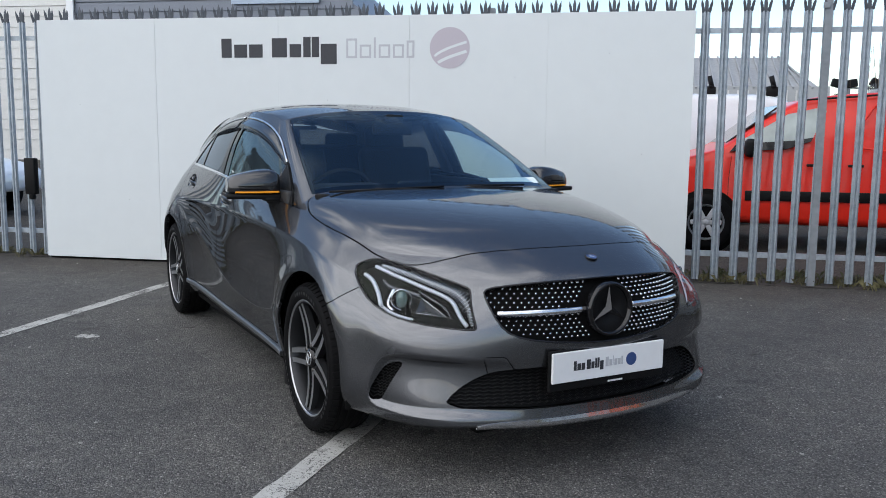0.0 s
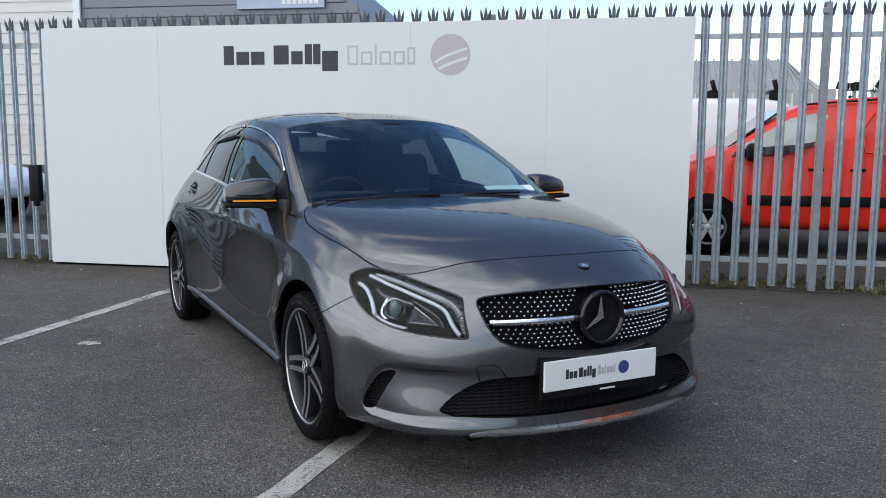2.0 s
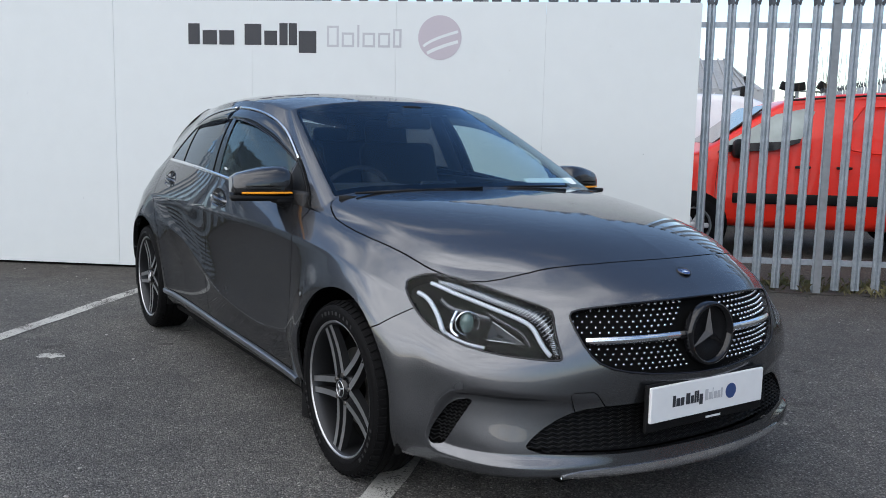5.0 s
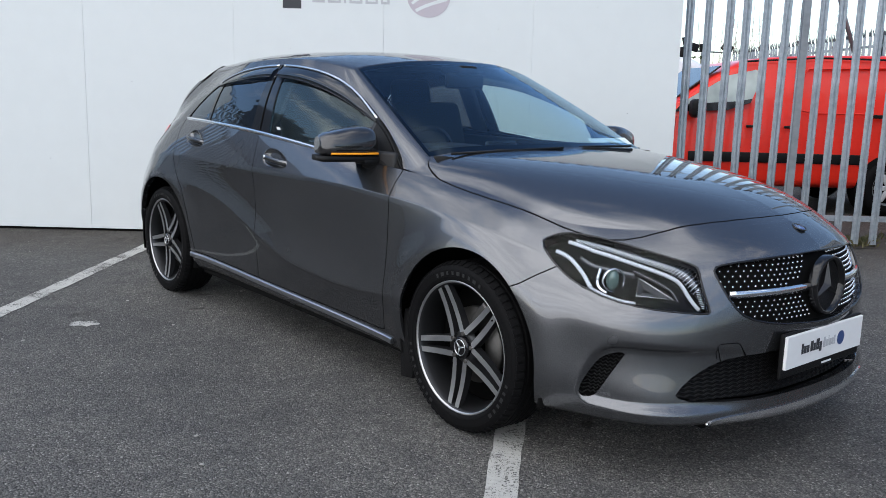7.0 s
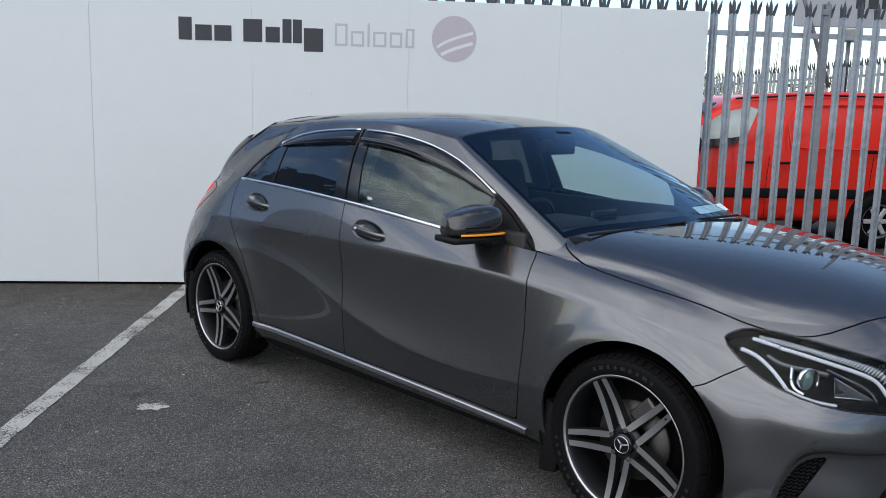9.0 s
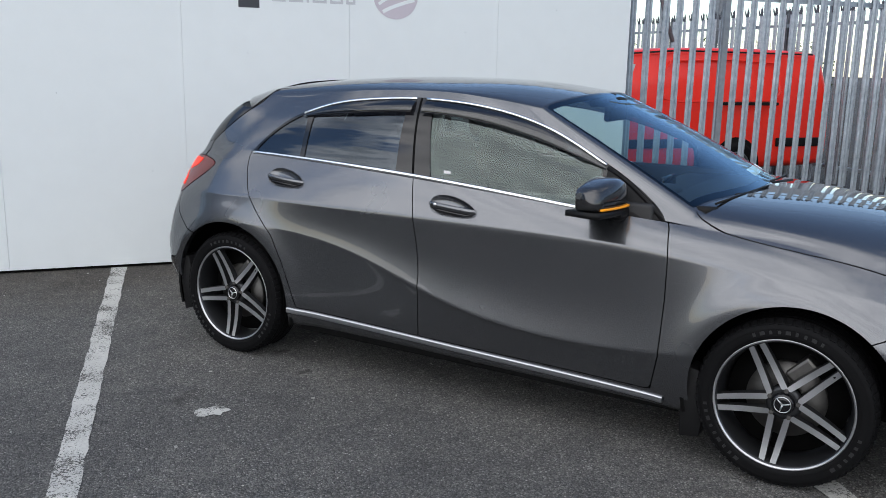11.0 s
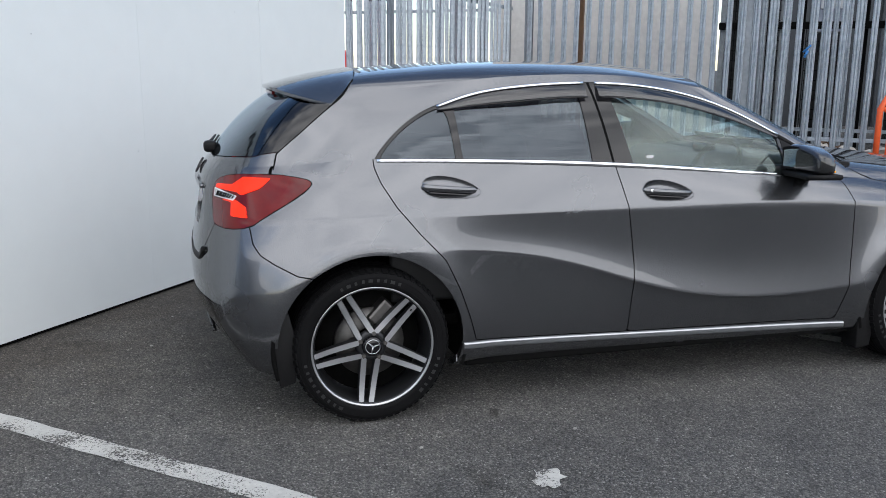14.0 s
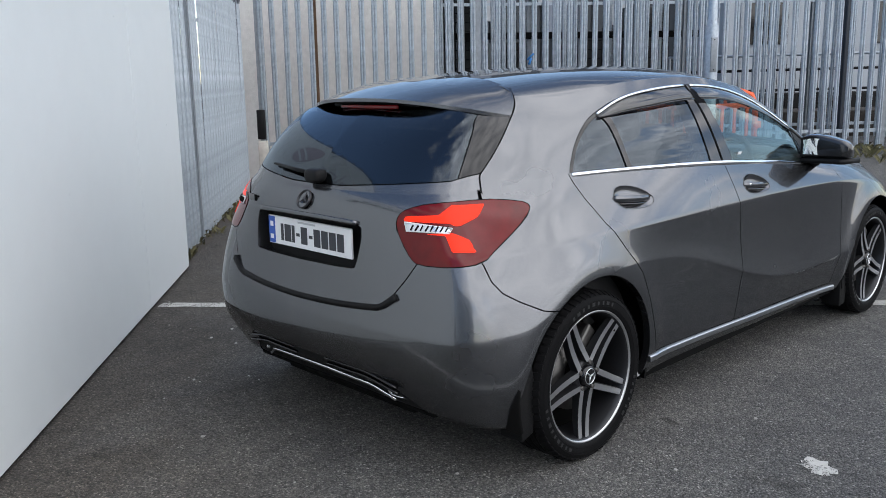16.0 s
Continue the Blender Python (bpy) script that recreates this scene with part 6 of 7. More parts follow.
grit = bmesh.new()
for i in range(240):
    x, y = _rnd.uniform(-2.5, 9), -abs(_rnd.gauss(0, 2.6)) - .05
    if y < -7.5:
        continue
    s = _rnd.choice((.004, .005, .006, .009))
    bm = bmesh.new()
    bmesh.ops.create_icosphere(bm, subdivisions=1, radius=s)
    for v in bm.verts:
        v.co *= _rnd.uniform(.6, 1.3)
        v.co.z *= .5
    bmesh.ops.translate(bm, vec=(x, y, s * .3 + bank(x, y)), verts=bm.verts)
    me = bpy.data.meshes.new("g")
    bm.to_mesh(me)
    bm.free()
    grit.from_mesh(me)
    bpy.data.meshes.remove(me)
g = part("loose_grit", grit, surface("pale grit", (.34, .33, .31), .9, vary=.5, grain=3))
g.matrix_basis = YARD
tagged(g, "pale loose grit scattered on asphalt", "grit", kind="stuff")

# ---- display board of five sheets ----
board = yard_thing("display_board", "tall white display board of five composite sheets", "display board")
for i in range(5):
    part("sheet", block((1.219, .012, 2.272), (.61 + i * 1.22, .006 + (.0012 if i % 2 else 0), 1.158), .0008, 1), BOARD, board, "white composite sheet")
for i in range(6):
    part("back_post", block((.06, .05, 2.2), (min(max(i * 1.22, .04), 6.06), .042, 1.10), .002), GALV_DULL, board)
part("foot_rail", block((6.06, .05, .022), (3.05, .040, .013), .002), DARK_VOID, board)
LET = .0016


def letters(runs, z0, mat, stroke):
    """Plain bars in place of each sign: rows of (left, right, low, high)."""
    for a, b, lo, hi in runs:
        part("print_bar", block((b - a, LET, hi - lo), ((a + b) / 2, -LET / 2, z0 + (lo + hi) / 2), .0003, 1), mat, board)


X = .118
letters([(1.885, 1.985, 0, .172), (2.010, 2.135, 0, X), (2.155, 2.285, 0, X), (2.375, 2.520, 0, .172), (2.545, 2.655, 0, X), (2.675, 2.745, 0, .180), (2.755, 2.825, 0, .180), (2.840, 2.990, -.062, X)], 1.932, INK, .03)
thin = [(3.080, 3.180, 0, .172), (3.205, 3.310, 0, X), (3.335, 3.353, 0, .180), (3.380, 3.485, 0, X), (3.510, 3.610, 0, X), (3.635, 3.705, 0, .150)]
letters(thin, 1.922, INK_GREY, .015)
for a, b, lo, hi in thin:
    if b - a > .05:
        part("print_gap", block((b - a - .036, LET, hi - lo - .036), ((a + b) / 2, -LET / 2 - .001, 1.922 + (lo + hi) / 2), .0003, 1), BOARD, board)
disc = flat(part("print_disc", moved(lathe_bm([(0, .0001), (-LET, .0001), (-LET, .178), (0, .178)], 64, "y"), Matrix.Translation((4.022, 0, 2.006))), INK_MAUVE, board, "round mauve printed mark"))
for r0, z0, wdt in ((.30, 1.84, .022), (.26, 1.76, .026)):
    line = [(4.022 - .150 + .30 * f, -LET - .0012, z0 + .055 + .15 * f ** .55 + .01) for f in np.linspace(0, 1, 20)]
    line = [p for p in line if math.hypot(p[0] - 4.022, p[2] - 2.006) < .172]
    part("print_arc", sweep(line, [(-.0004, -wdt / 2), (.0004, -wdt / 2), (.0004, wdt / 2), (-.0004, wdt / 2)], side=(0, -1, 0)), BOARD, board)
for x, z in ((.42, 1.5), (1.6, 1.25), (2.9, 1.55), (5.4, 1.95), (5.7, 1.1), (3.6, .9), (.9, .6), (4.6, 1.75), (4.5, .5), (2.2, .7)):
    part("fixing", moved(lathe_bm([(0, .0001), (-.001, .0001), (-.0006, .0025), (0, .003)], 10, "y"), Matrix.Translation((x, 0, z))), GALV_DULL, board)


# ---- palisade fences ----
def pale_mesh():
    """A W-section pale with a split, splayed point."""
    prof = [(-.034, .0), (-.021, -.019), (-.009, -.019), (0, -.007), (.009, -.019), (.021, -.019), (.034, 0)]
    loop = prof + [(x, y + .0045) for x, y in reversed(prof)]
    bm = bmesh.new()
    k = len(loop)
    rings = [[bm.verts.new((x, y, z)) for x, y in loop] for z in (0, 2.27)]
    for j in range(k):
        bm.faces.new((rings[0][j], rings[0][(j + 1) % k], rings[1][(j + 1) % k], rings[1][j]))
    bm.faces.new(rings[1])

    def prong(x0, x1, z1, lean, front):
        a = [bm.verts.new(c) for c in ((x0, -.018, 2.26), (x1, -.018, 2.26), (x1, -.010, 2.26), (x0, -.010, 2.26))]
        m = (x0 + x1) / 2
        b = [bm.verts.new((m + lean * .6 + (x - m) * .85, -.014 + front * .6 + (y + .014), 2.26 + (z1 - 2.26) * .62)) for x, y in ((x0, -.018), (x1, -.018), (x1, -.010), (x0, -.010))]
        t = bm.verts.new((m + lean, -.014 + front, z1))
        for j in range(4):
            bm.faces.new((a[j], a[(j + 1) % 4], b[(j + 1) % 4], b[j])).material_index = 1
            bm.faces.new((b[j], b[(j + 1) % 4], t)).material_index = 1

    prong(-.016, .016, 2.40, 0, .006)
    prong(-.036, -.010, 2.372, -.022, -.016)
    prong(.010, .036, 2.372, .024, -.020)
    bmesh.ops.recalc_face_normals(bm, faces=bm.faces)
    me = bpy.data.meshes.new("pale")
    bm.to_mesh(me)
    bm.free()
    me.materials.append(GALV)
    me.materials.append(GALV_BACKLIT)
    return me


PALE = pale_mesh()


def palisade(a, b, label, posts, group="palisade fences", base=0.0, slope=None, first=0.0, skip=(), post_top=2.36):
    """A fence from a to b in yard metres, seen from its right-hand side."""
    d = Vector((b[0] - a[0], b[1] - a[1], 0))
    length = d.length
    turn = math.degrees(math.atan2(d.y, d.x))
    ob = yard_thing("palisade_fence", label, "fence", group, (a[0], a[1], base), turn)
    rise = (lambda s: 0.0) if slope is None else slope
    rnd = random.Random(int(length * 100))
    n = int((length - first) / .157)
    for i in range(n):
        s = first + i * .157
        if any(lo < s < hi for lo, hi in skip):
            continue
        q = link_mesh("pale", PALE, None, ob)
        q.matrix_basis = pose(s, -.004, .03 + rise(s) + rnd.uniform(-.006, .006), rnd.uniform(-.25, .25), rnd.uniform(-.35, .35), rnd.uniform(-1.5, 1.5))
    for z in (.25, 2.14):
        pts = [(s, .012, z + rise(s)) for s in np.linspace(0, length, 12)]
        part("rail", sweep(pts, [(-.005, -.022), (.001, -.022), (.001, .016), (.042, .016), (.042, .022), (-.005, .022)], side=(0, 1, 0)), GALV, ob)
    for s in posts:
        bm = merge(block((.102, .006, post_top), (s, .020, post_top / 2), 0), block((.102, .006, post_top), (s, .076, post_top / 2), 0), block((.006, .05, post_top), (s, .048, post_top / 2), 0))
        p = part("post", moved(bm, Matrix.Translation((0, 0, rise(s)))), GALV_DULL, ob, "steel fence post")
        for z in (.25, 2.14):
            part("bracket", block((.05, .012, .05), (s + .02, .004, z + rise(s)), .003), GALV_DULL, p)
    return ob


fence_a = palisade((-6.2, .105), (10.80, .105), "galvanised palisade fence behind the white board", [5.05, 7.80, 10.55, 16.05, 16.95], first=.155)
# the one stout post that stands in front of the pales
part("face_post", merge(block((.058, .008, 2.40), (13.35, -.034, 1.20), 0), block((.008, .05, 2.40), (13.325, -.010, 1.20), 0), block((.05, .03, .05), (13.33, -.04, 2.33), .004)), GALV_DULL, fence_a, "weathered angle post before the pales")
fence_b = palisade((10.80, -.05), (10.62, -12.5), "galvanised palisade fence before a rendered wall", [.06, 2.8, 5.55, 8.3, 11.0], slope=lambda s: .33, first=.08)
fence_c = palisade((11.0, 13.0), (11.0, .4), "galvanised palisade fence beyond the red van", [1.0, 3.75, 6.5, 9.25, 12.0])
fence_e = palisade((12.9, -2.6), (12.6, -12.5), "galvanised palisade fence of the next yard", [.3, 3.0, 5.8, 8.5], slope=lambda s: .30)
part("rust_post", block((.07, .06, 2.9), (.74, .12, 1.45), .004), RUST, fence_b, "rusty brown steel post")
part("gate_box", smooth(block((.10, .09, .37), (.04, -.07, .835), .012)), BLACK_PLASTIC, fence_b, "black gate lock box")
part("junction_box", smooth(block((.12, .10, .34), (.05, -.08, .46), .008)), DEBRIS, fence_b, "pale box at the fence foot")
part("strap", smooth(merge(rod((3.44, -.03, 1.58), (3.52, -.05, 1.66), .012, 8), rod((3.46, -.05, 1.52), (3.49, -.04, 1.60), .016, 8))), BLUE_TIE, fence_b, "blue strap tied to the fence")
part("lock_box", smooth(merge(block((.115, .07, .36), (6.02, -.05, .80), .012), block((.05, .05, .10), (6.02, -.05, .62), .01))), BLACK_PLASTIC, fence_a, "black gate lock box")
for a, b, r in (((13.0, 3.2, 1.9), (12.2, 3.4, 4.2), .03), ((14.6, 4.6, .0), (15.2, 4.4, 6.5), .045)):
    st = part("stay_pole", rod(a, b, r, 10), GALV_DULL)
    st.matrix_basis = YARD @ pose(-3.2, 1.5, 0)
    tagged(st, "thin leaning galvanised stay pole", "pole")


# ---- vehicles behind the fence ----
def pillow(outline, half, steps, lean=.0, top=1.0):
    """A closed outline of (x, z) carried over the width, drawn in towards both sides."""
    p = rounded(outline, 2)
    c = np.array([(p[:, 0].max() + p[:, 0].min()) / 2, (p[:, 1].max() + p[:, 1].min()) / 2])
    k = len(p)
    zlo, zhi = p[:, 1].min(), p[:, 1].max()
    rings = []
    for f, inset in steps:
        q = p.copy()
        r = 1 - inset / np.maximum(np.abs(p - c).max(0), .2)
        q = c + (p - c) * r
        y = half * f
        yy = y * (1 - lean * np.clip((q[:, 1] - top) / max(zhi - top, .1), 0, 1))
        rings.append(np.stack([q[:, 0], yy, q[:, 1]], 1))
    pts = np.concatenate(rings)
    n = len(rings)
    fcs = [(i * k + j, i * k + (j + 1) % k, (i + 1) * k + (j + 1) % k, (i + 1) * k + j) for i in range(n - 1) for j in range(k)]
    fcs += [tuple(range(k))[::-1], tuple(range((n - 1) * k, n * k))]
    return pts, fcs


STEPS = [(-1, .10), (-.985, .055), (-.95, .022), (-.88, .004), (-.7, 0), (.7, 0), (.88, .004), (.95, .022), (.985, .055), (1, .10)]


SILVER = surface("silver painted plastic", (.50, .51, .53), .42, .15, vary=.1, grain=60)


def road_wheel(parent, x, y, r, style=SILVER):
    w = part("wheel", moved(lathe_bm([(-.09, .62 * r), (-.10, .80 * r), (-.085, .97 * r), (0, r), (.085, .97 * r), (.10, .8 * r), (.09, .6 * r)], 40), Matrix.Translation((x, y, r))), RUBBER, parent, "road wheel")
    part("rim", moved(lathe_bm([(-.085, .60 * r), (-.092, .63 * r), (-.06, .56 * r), (-.02, .5 * r), (-.02, .001)], 36), Matrix.Translation((x, y, r))), GALV_DULL, w)
    for k in range(6):
        a = 2 * math.pi * k / 6
        part("spoke", moved(block((.42 * r, .03, .17 * r), (.33 * r, -.075, 0), .012), Matrix.Translation((x, y, r)) @ Matrix.Rotation(a, 4, "Y")), style, w)
    part("hub", moved(lathe_bm([(-.095, .001), (-.095, .10 * r), (-.07, .15 * r)], 20), Matrix.Translation((x, y, r))), style, w)
    return w


def vehicle(name, label, outline, half, paint, at, turn, wheels, r, windows, lean, top, linings=()):
    ob = yard_thing(name, label, name.replace("_", " "), "", at, turn)
    p, f = pillow(outline, half, STEPS, lean, top)
    solid("body", p, f, paint, ob)
    for x in wheels:
        for s in (-1, 1):
            road_wheel(ob, x, s * (half - .055), r) if s < 0 else part("wheel", moved(lathe_bm([(-.09, .001), (-.09, .8 * r), (0, r), (.09, .8 * r), (.09, .001)], 28), Matrix.Translation((x, s * (half - .10), r))), RUBBER, ob)
        part("wheel_arch", moved(lathe_bm([(-.02, .001), (-.02, r * 1.16), (.20, r * 1.16)], 36), Matrix.Translation((x, -half + .017, r * 1.02))), DARK_VOID, ob)
    for w, glazed in [(w, True) for w in windows] + [(w, False) for w in linings]:
        tilt = math.degrees(math.atan2(lean * half, max(o[1] for o in outline) - top))
        zc = min(b for _, b in windows[0])
        bm = prism(w, .02, .0)
        m = Matrix.Translation((0, -half * (1 - lean * max(zc - top, 0) / (max(o[1] for o in outline) - top)) - .004, zc)) @ Matrix.Rotation(radians(-tilt), 4, "X") @ Matrix.Translation((0, 0, -zc))
        if not glazed:
            part("door_lining", moved(bm, Matrix.Translation((0, -.006, 0)) @ m), BLACK_GLOSS, ob, "dark door lining behind the glass")
            continue
        # an opaque pane: the bright view and sky reflection are put into its colour
        part("side_window", moved(bm, m), surface("opaque glass with painted view", (.36, .41, .39), .05, 0, vary=.45, grain=3, coat=1.0), ob, "glazed side window")
    return ob


VAN = [(.06, .30), (0, .55), (.02, .78), (.10, .90), (.62, 1.05), (.95, 1.14), (1.62, 1.61), (1.95, 1.72), (3.0, 1.78), (4.72, 1.77), (4.87, 1.68), (4.95, 1.0), (4.95, .40), (4.87, .28)]
van = vehicle("panel_van", "red panel van with a black side strip behind the fence", VAN, .90, RED_PAINT, (5.72, 3.22, 0), 0, (.80, 3.48), .315, [[(1.02, 1.10), (1.10, 1.20), (1.62, 1.52), (1.92, 1.59), (2.02, 1.56), (1.86, 1.22), (1.60, 1.13)]], .20, 1.05, [[(1.02, 1.10), (1.075, 1.17), (1.30, 1.20), (1.50, 1.215), (1.70, 1.23), (1.88, 1.265), (1.86, 1.22), (1.60, 1.13)]])
part("side_strip", smooth(block((2.0, .03, .11), (2.20, -.905, .62), .012)), BLACK_PLASTIC, van, "black rubbing strip")
part("side_strip", smooth(block((.72, .03, .11), (4.45, -.895, .62), .012)), BLACK_PLASTIC, van, "black rubbing strip")
part("door_rail", block((.85, .03, .04), (3.65, -.89, 1.10), .008), BLACK_PLASTIC, van, "black sliding door rail")
for x in (1.90, 2.32):
    part("door_handle", smooth(block((.16, .03, .03), (x, -.905, .96), .010)), BLACK_PLASTIC, van)
part("door_mirror", smooth(block((.12, .18, .20), (1.22, -.99, 1.14), .05, 3)), BLACK_PLASTIC, van, "black door mirror")
for x0 in (1.02, 2.12, 3.35):
    part("door_seam", sweep([(x0, -.9025, .36), (x0, -.9025, .8), (x0 + .02, -.90, 1.05)], [(-.002, -.003), (.002, -.003), (.002, .003), (-.002, .003)], side=(1, 0, 0)), DARK_VOID, van)
part("panel_press", smooth(sweep([(2.38, -.888, 1.15), (2.36, -.845, 1.40), (2.50, -.795, 1.60), (3.4, -.783, 1.63), (4.05, -.79, 1.60), (4.12, -.86, 1.25), (4.0, -.888, 1.13), (2.6, -.890, 1.12)], ring_profile(.012, 6), closed=True)), RED_PAINT, van)
part("roof_gutter", smooth(sweep([(1.75, -.77, 1.66), (2.6, -.765, 1.722), (4.65, -.765, 1.72)], ring_profile(.012, 6))), BLACK_PLASTIC, van)
part("windscreen", block((.02, 1.4, .70), (0, 0, 0), .01, 2, Matrix.Translation((1.28, 0, 1.40)) @ Matrix.Rotation(radians(53), 4, "Y")), BLACK_GLOSS, van)
part("head_lamp", smooth(block((.25, .06, .20), (.28, -.83, .82), .03, 3)), REFLECTOR, van)

BIG = [(.06, .35), (0, .65), (.10, .95), (.9, 1.20), (1.5, 1.78), (1.9, 1.86), (4.6, 1.88), (5.1, 1.84), (5.34, 1.70), (5.44, 1.30), (5.44, .45), (5.3, .32)]
big = vehicle("delivery_van", "white high-sided delivery van parked beyond", BIG, .98, WHITE_PAINT, (2.7, 6.3, 0), 0, (.95, 4.35), .34, [], .08, 1.2)
for x in (2.9, 4.15, 5.0):
    part("rack_foot", smooth(merge(block((.16, .05, .14), (x, -.80, 1.90), .015), block((.05, .9, .04), (x, -.40, 1.97), .01), rod((x + .03, -.80, 1.95), (x - .02, -.80, 2.12), .035, 8))), BLACK_PLASTIC, big, "black roof rack foot")
part("door_seam", sweep([(2.3, -.98, .5), (2.3, -.98, 1.3), (2.3, -.93, 1.78)], [(-.003, -.003), (.003, -.003), (.003, .003), (-.003, .003)], side=(1, 0, 0)), DARK_VOID, big)

CAR_LINE = [(.05, .28), (0, .5), (.06, .68), (.9, .86), (1.25, .93), (1.9, 1.38), (2.6, 1.45), (3.5, 1.38), (4.1, 1.0), (4.2, .8), (4.22, .4), (4.1, .26)]
SIDE_GLASS = [(1.45, .95), (1.98, 1.30), (2.6, 1.36), (3.35, 1.28), (3.6, 1.0)]
hatch = vehicle("parked_car", "white hatchback parked behind the fence", CAR_LINE, .86, WHITE_PAINT, (-3.1, 3.6, 0), 180, (.80, 3.35), .31, [], .22, .92)
estate = vehicle("parked_car", "dark grey car parked by the clad building", CAR_LINE, .86, surface("dark green paint", (.05, .06, .055), .3, .3, coat=1.0), (-.2, 8.6, 0), 180, (.80, 3.35), .31, [SIDE_GLASS], .22, .92)
for ob, s in ((hatch, 1),):
    road_wheel(ob, .80, .79, .31)

# ---- buildings and distance ----
def clad(parent, name, p0, p1, z0, z1, step, mat, deep=.03):
    """Lapped horizontal sheets on a wall from p0 to p1."""
    a, b = Vector((*p0, 0)), Vector((*p1, 0))
    out = (b - a).normalized().cross(Vector((0, 0, 1)))
    n = int((z1 - z0) / step)
    for i in range(n):
        lo, hi = z0 + i * step, z0 + (i + 1) * step - .012
        v = [a + out * deep + Vector((0, 0, lo)), b + out * deep + Vector((0, 0, lo)), b + Vector((0, 0, hi)), a + Vector((0, 0, hi)), a + out * deep * .1 + Vector((0, 0, lo)), b + out * deep * .1 + Vector((0, 0, lo))]
        solid(name, v, [(0, 1, 2, 3), (0, 4, 5, 1)], mat, parent, smooth=False)


hall = yard_thing("clad_hall", "large hall with off-white and slate grey cladding", "building")
part("core", block((16, 10, 8.2), (-24.2, 30.2, 4.1)), CLAD_WHITE, hall)
part("core", moved(prism([(-16.05, 0), (-16.05, 9.2), (-8.0, 9.2), (-3.95, 5.9), (-3.95, 0)], 12), Matrix.Translation((0, 25.2, 0))), CLAD_GREY, hall)
clad(hall, "cladding_sheet", (-32, 25.18), (-16.25, 25.18), 0, 8.2, .42, CLAD_WHITE)
part("corner_flashing", block((.32, .12, 8.6), (-16.2, 25.05, 4.3), .02), WHITE_PAINT, hall)
for i in range(21):
    z = .3 + i * .42
    x1 = -3.95 if z < 5.9 else -3.95 - (z - 5.9) * 1.227
    part("cladding_sheet", block((x1 + 16.05, .05, .395), ((x1 - 16.05) / 2, 25.17, z), .018, 1), CLAD_GREY, hall)
sign = yard_thing("wall_sign", "pale blue wall sign with printed lines", "sign", at=(-9.2, 25.02, 6.2))
part("panel", block((3.6, .06, 2.2), (1.8, 0, 1.1), .01), surface("pale blue sign", (.42, .50, .62), .5, vary=.06), sign)


def words(text, size, mat, parent, at, name="lettering"):
    cu = bpy.data.curves.new(name, "FONT")
    cu.body, cu.size, cu.extrude, cu.align_x = text, size, .004, "LEFT"
    ob = new(name, cu)
    dg = bpy.context.evaluated_depsgraph_get()
    me = bpy.data.meshes.new_from_object(ob.evaluated_get(dg))
    bpy.data.objects.remove(ob)
    bpy.data.curves.remove(cu)
    q = link_mesh(name, me, mat, parent)
    q.matrix_basis = pose(*at, 90, 0, 0)
    return q


words("CARS", .42, WHITE_PAINT, sign, (2.45, -.04, .95))
words("ANY MAKE, ANY MODEL", .20, WHITE_PAINT, sign, (1.15, -.04, .60))
for i, w in enumerate((.22, .24, .20, .24, .22, .24, .22)):
    part("print_bar", block((.16, .01, .24), (1.95 + i * .22, -.035, .28), .002, 1), WHITE_PAINT, sign)
shed = yard_thing("far_shed", "distant shed with a grey ribbed roof", "building")
part("wall", block((6.2, 5, 3.1), (10.2, 28.5, 1.55)), surface("pale grey wall", (.42, .43, .44), .8, vary=.1), shed)
roof_bm = bmesh.new()
v = [roof_bm.verts.new(c) for c in ((7.0, 26, 3.0), (13.0, 26, 3.0), (11.9, 28.6, 4.35), (8.0, 28.6, 4.35), (13.0, 31, 3.0), (7.0, 31, 3.0))]
for f in ((0, 1, 2, 3), (1, 4, 2), (4, 5, 3, 2), (5, 0, 3)):
    roof_bm.faces.new([v[j] for j in f])
part("roof", roof_bm, ROOF_GREY, shed)
for i in range(16):
    x = 7.6 + i * .34
    part("roof_rib", sweep([(x, 25.98, 3.02), (min(max(x, 8.0), 11.9), 28.58, 4.37)], [(-.03, 0), (.03, 0), (.03, .05), (-.03, .05)], side=(1, 0, 0)), ROOF_GREY, shed)
    part("wall_rib", block((.06, .04, 1.9), (x - .2, 25.98, 2.0)), CLAD_WHITE, shed)
flood = yard_thing("floodlight", "three black floodlights on a thin mast", "floodlight", at=(12.4, 20, 0))
part("mast", rod((0, 0, 0), (0, 0, 2.75), .05, 10), GALV_DULL, flood)
for x, t in ((-.32, 15), (.06, -10), (.75, 30)):
    part("lamp_head", block((.34, .16, .24), (0, 0, 0), .03, 2, Matrix.Translation((x, 0, 2.85)) @ Matrix.Rotation(radians(t), 4, "Y")), BLACK_PLASTIC, flood)
part("arm", rod((-.32, 0, 2.74), (.75, 0, 2.70), .025, 8), GALV_DULL, flood)
lampb = yard_thing("floodlight", "square grey floodlight on a pole", "floodlight", at=(12.8, 9.5, 0))
part("mast", rod((0, 0, 0), (0, 0, 3.05), .04, 10), GALV_DULL, lampb)
part("lamp_head", smooth(block((.38, .22, .26), (0, 0, 3.10), .05, 3)), DEBRIS, lampb)
bill = yard_thing("sign_board", "grey sign board with dark print bars on posts", "sign", at=(11.2, 8.2, 0), turn=-6)
part("panel", block((5.4, .08, 1.05), (2.5, 0, 3.62), .01), surface("grey sign sheet", (.38, .40, .42), .5, vary=.06), bill)
for x in (1.9, 4.6):
    part("post", block((.12, .12, 3.2), (x, .10, 1.6), .01), GALV_DULL, bill)
x = .85
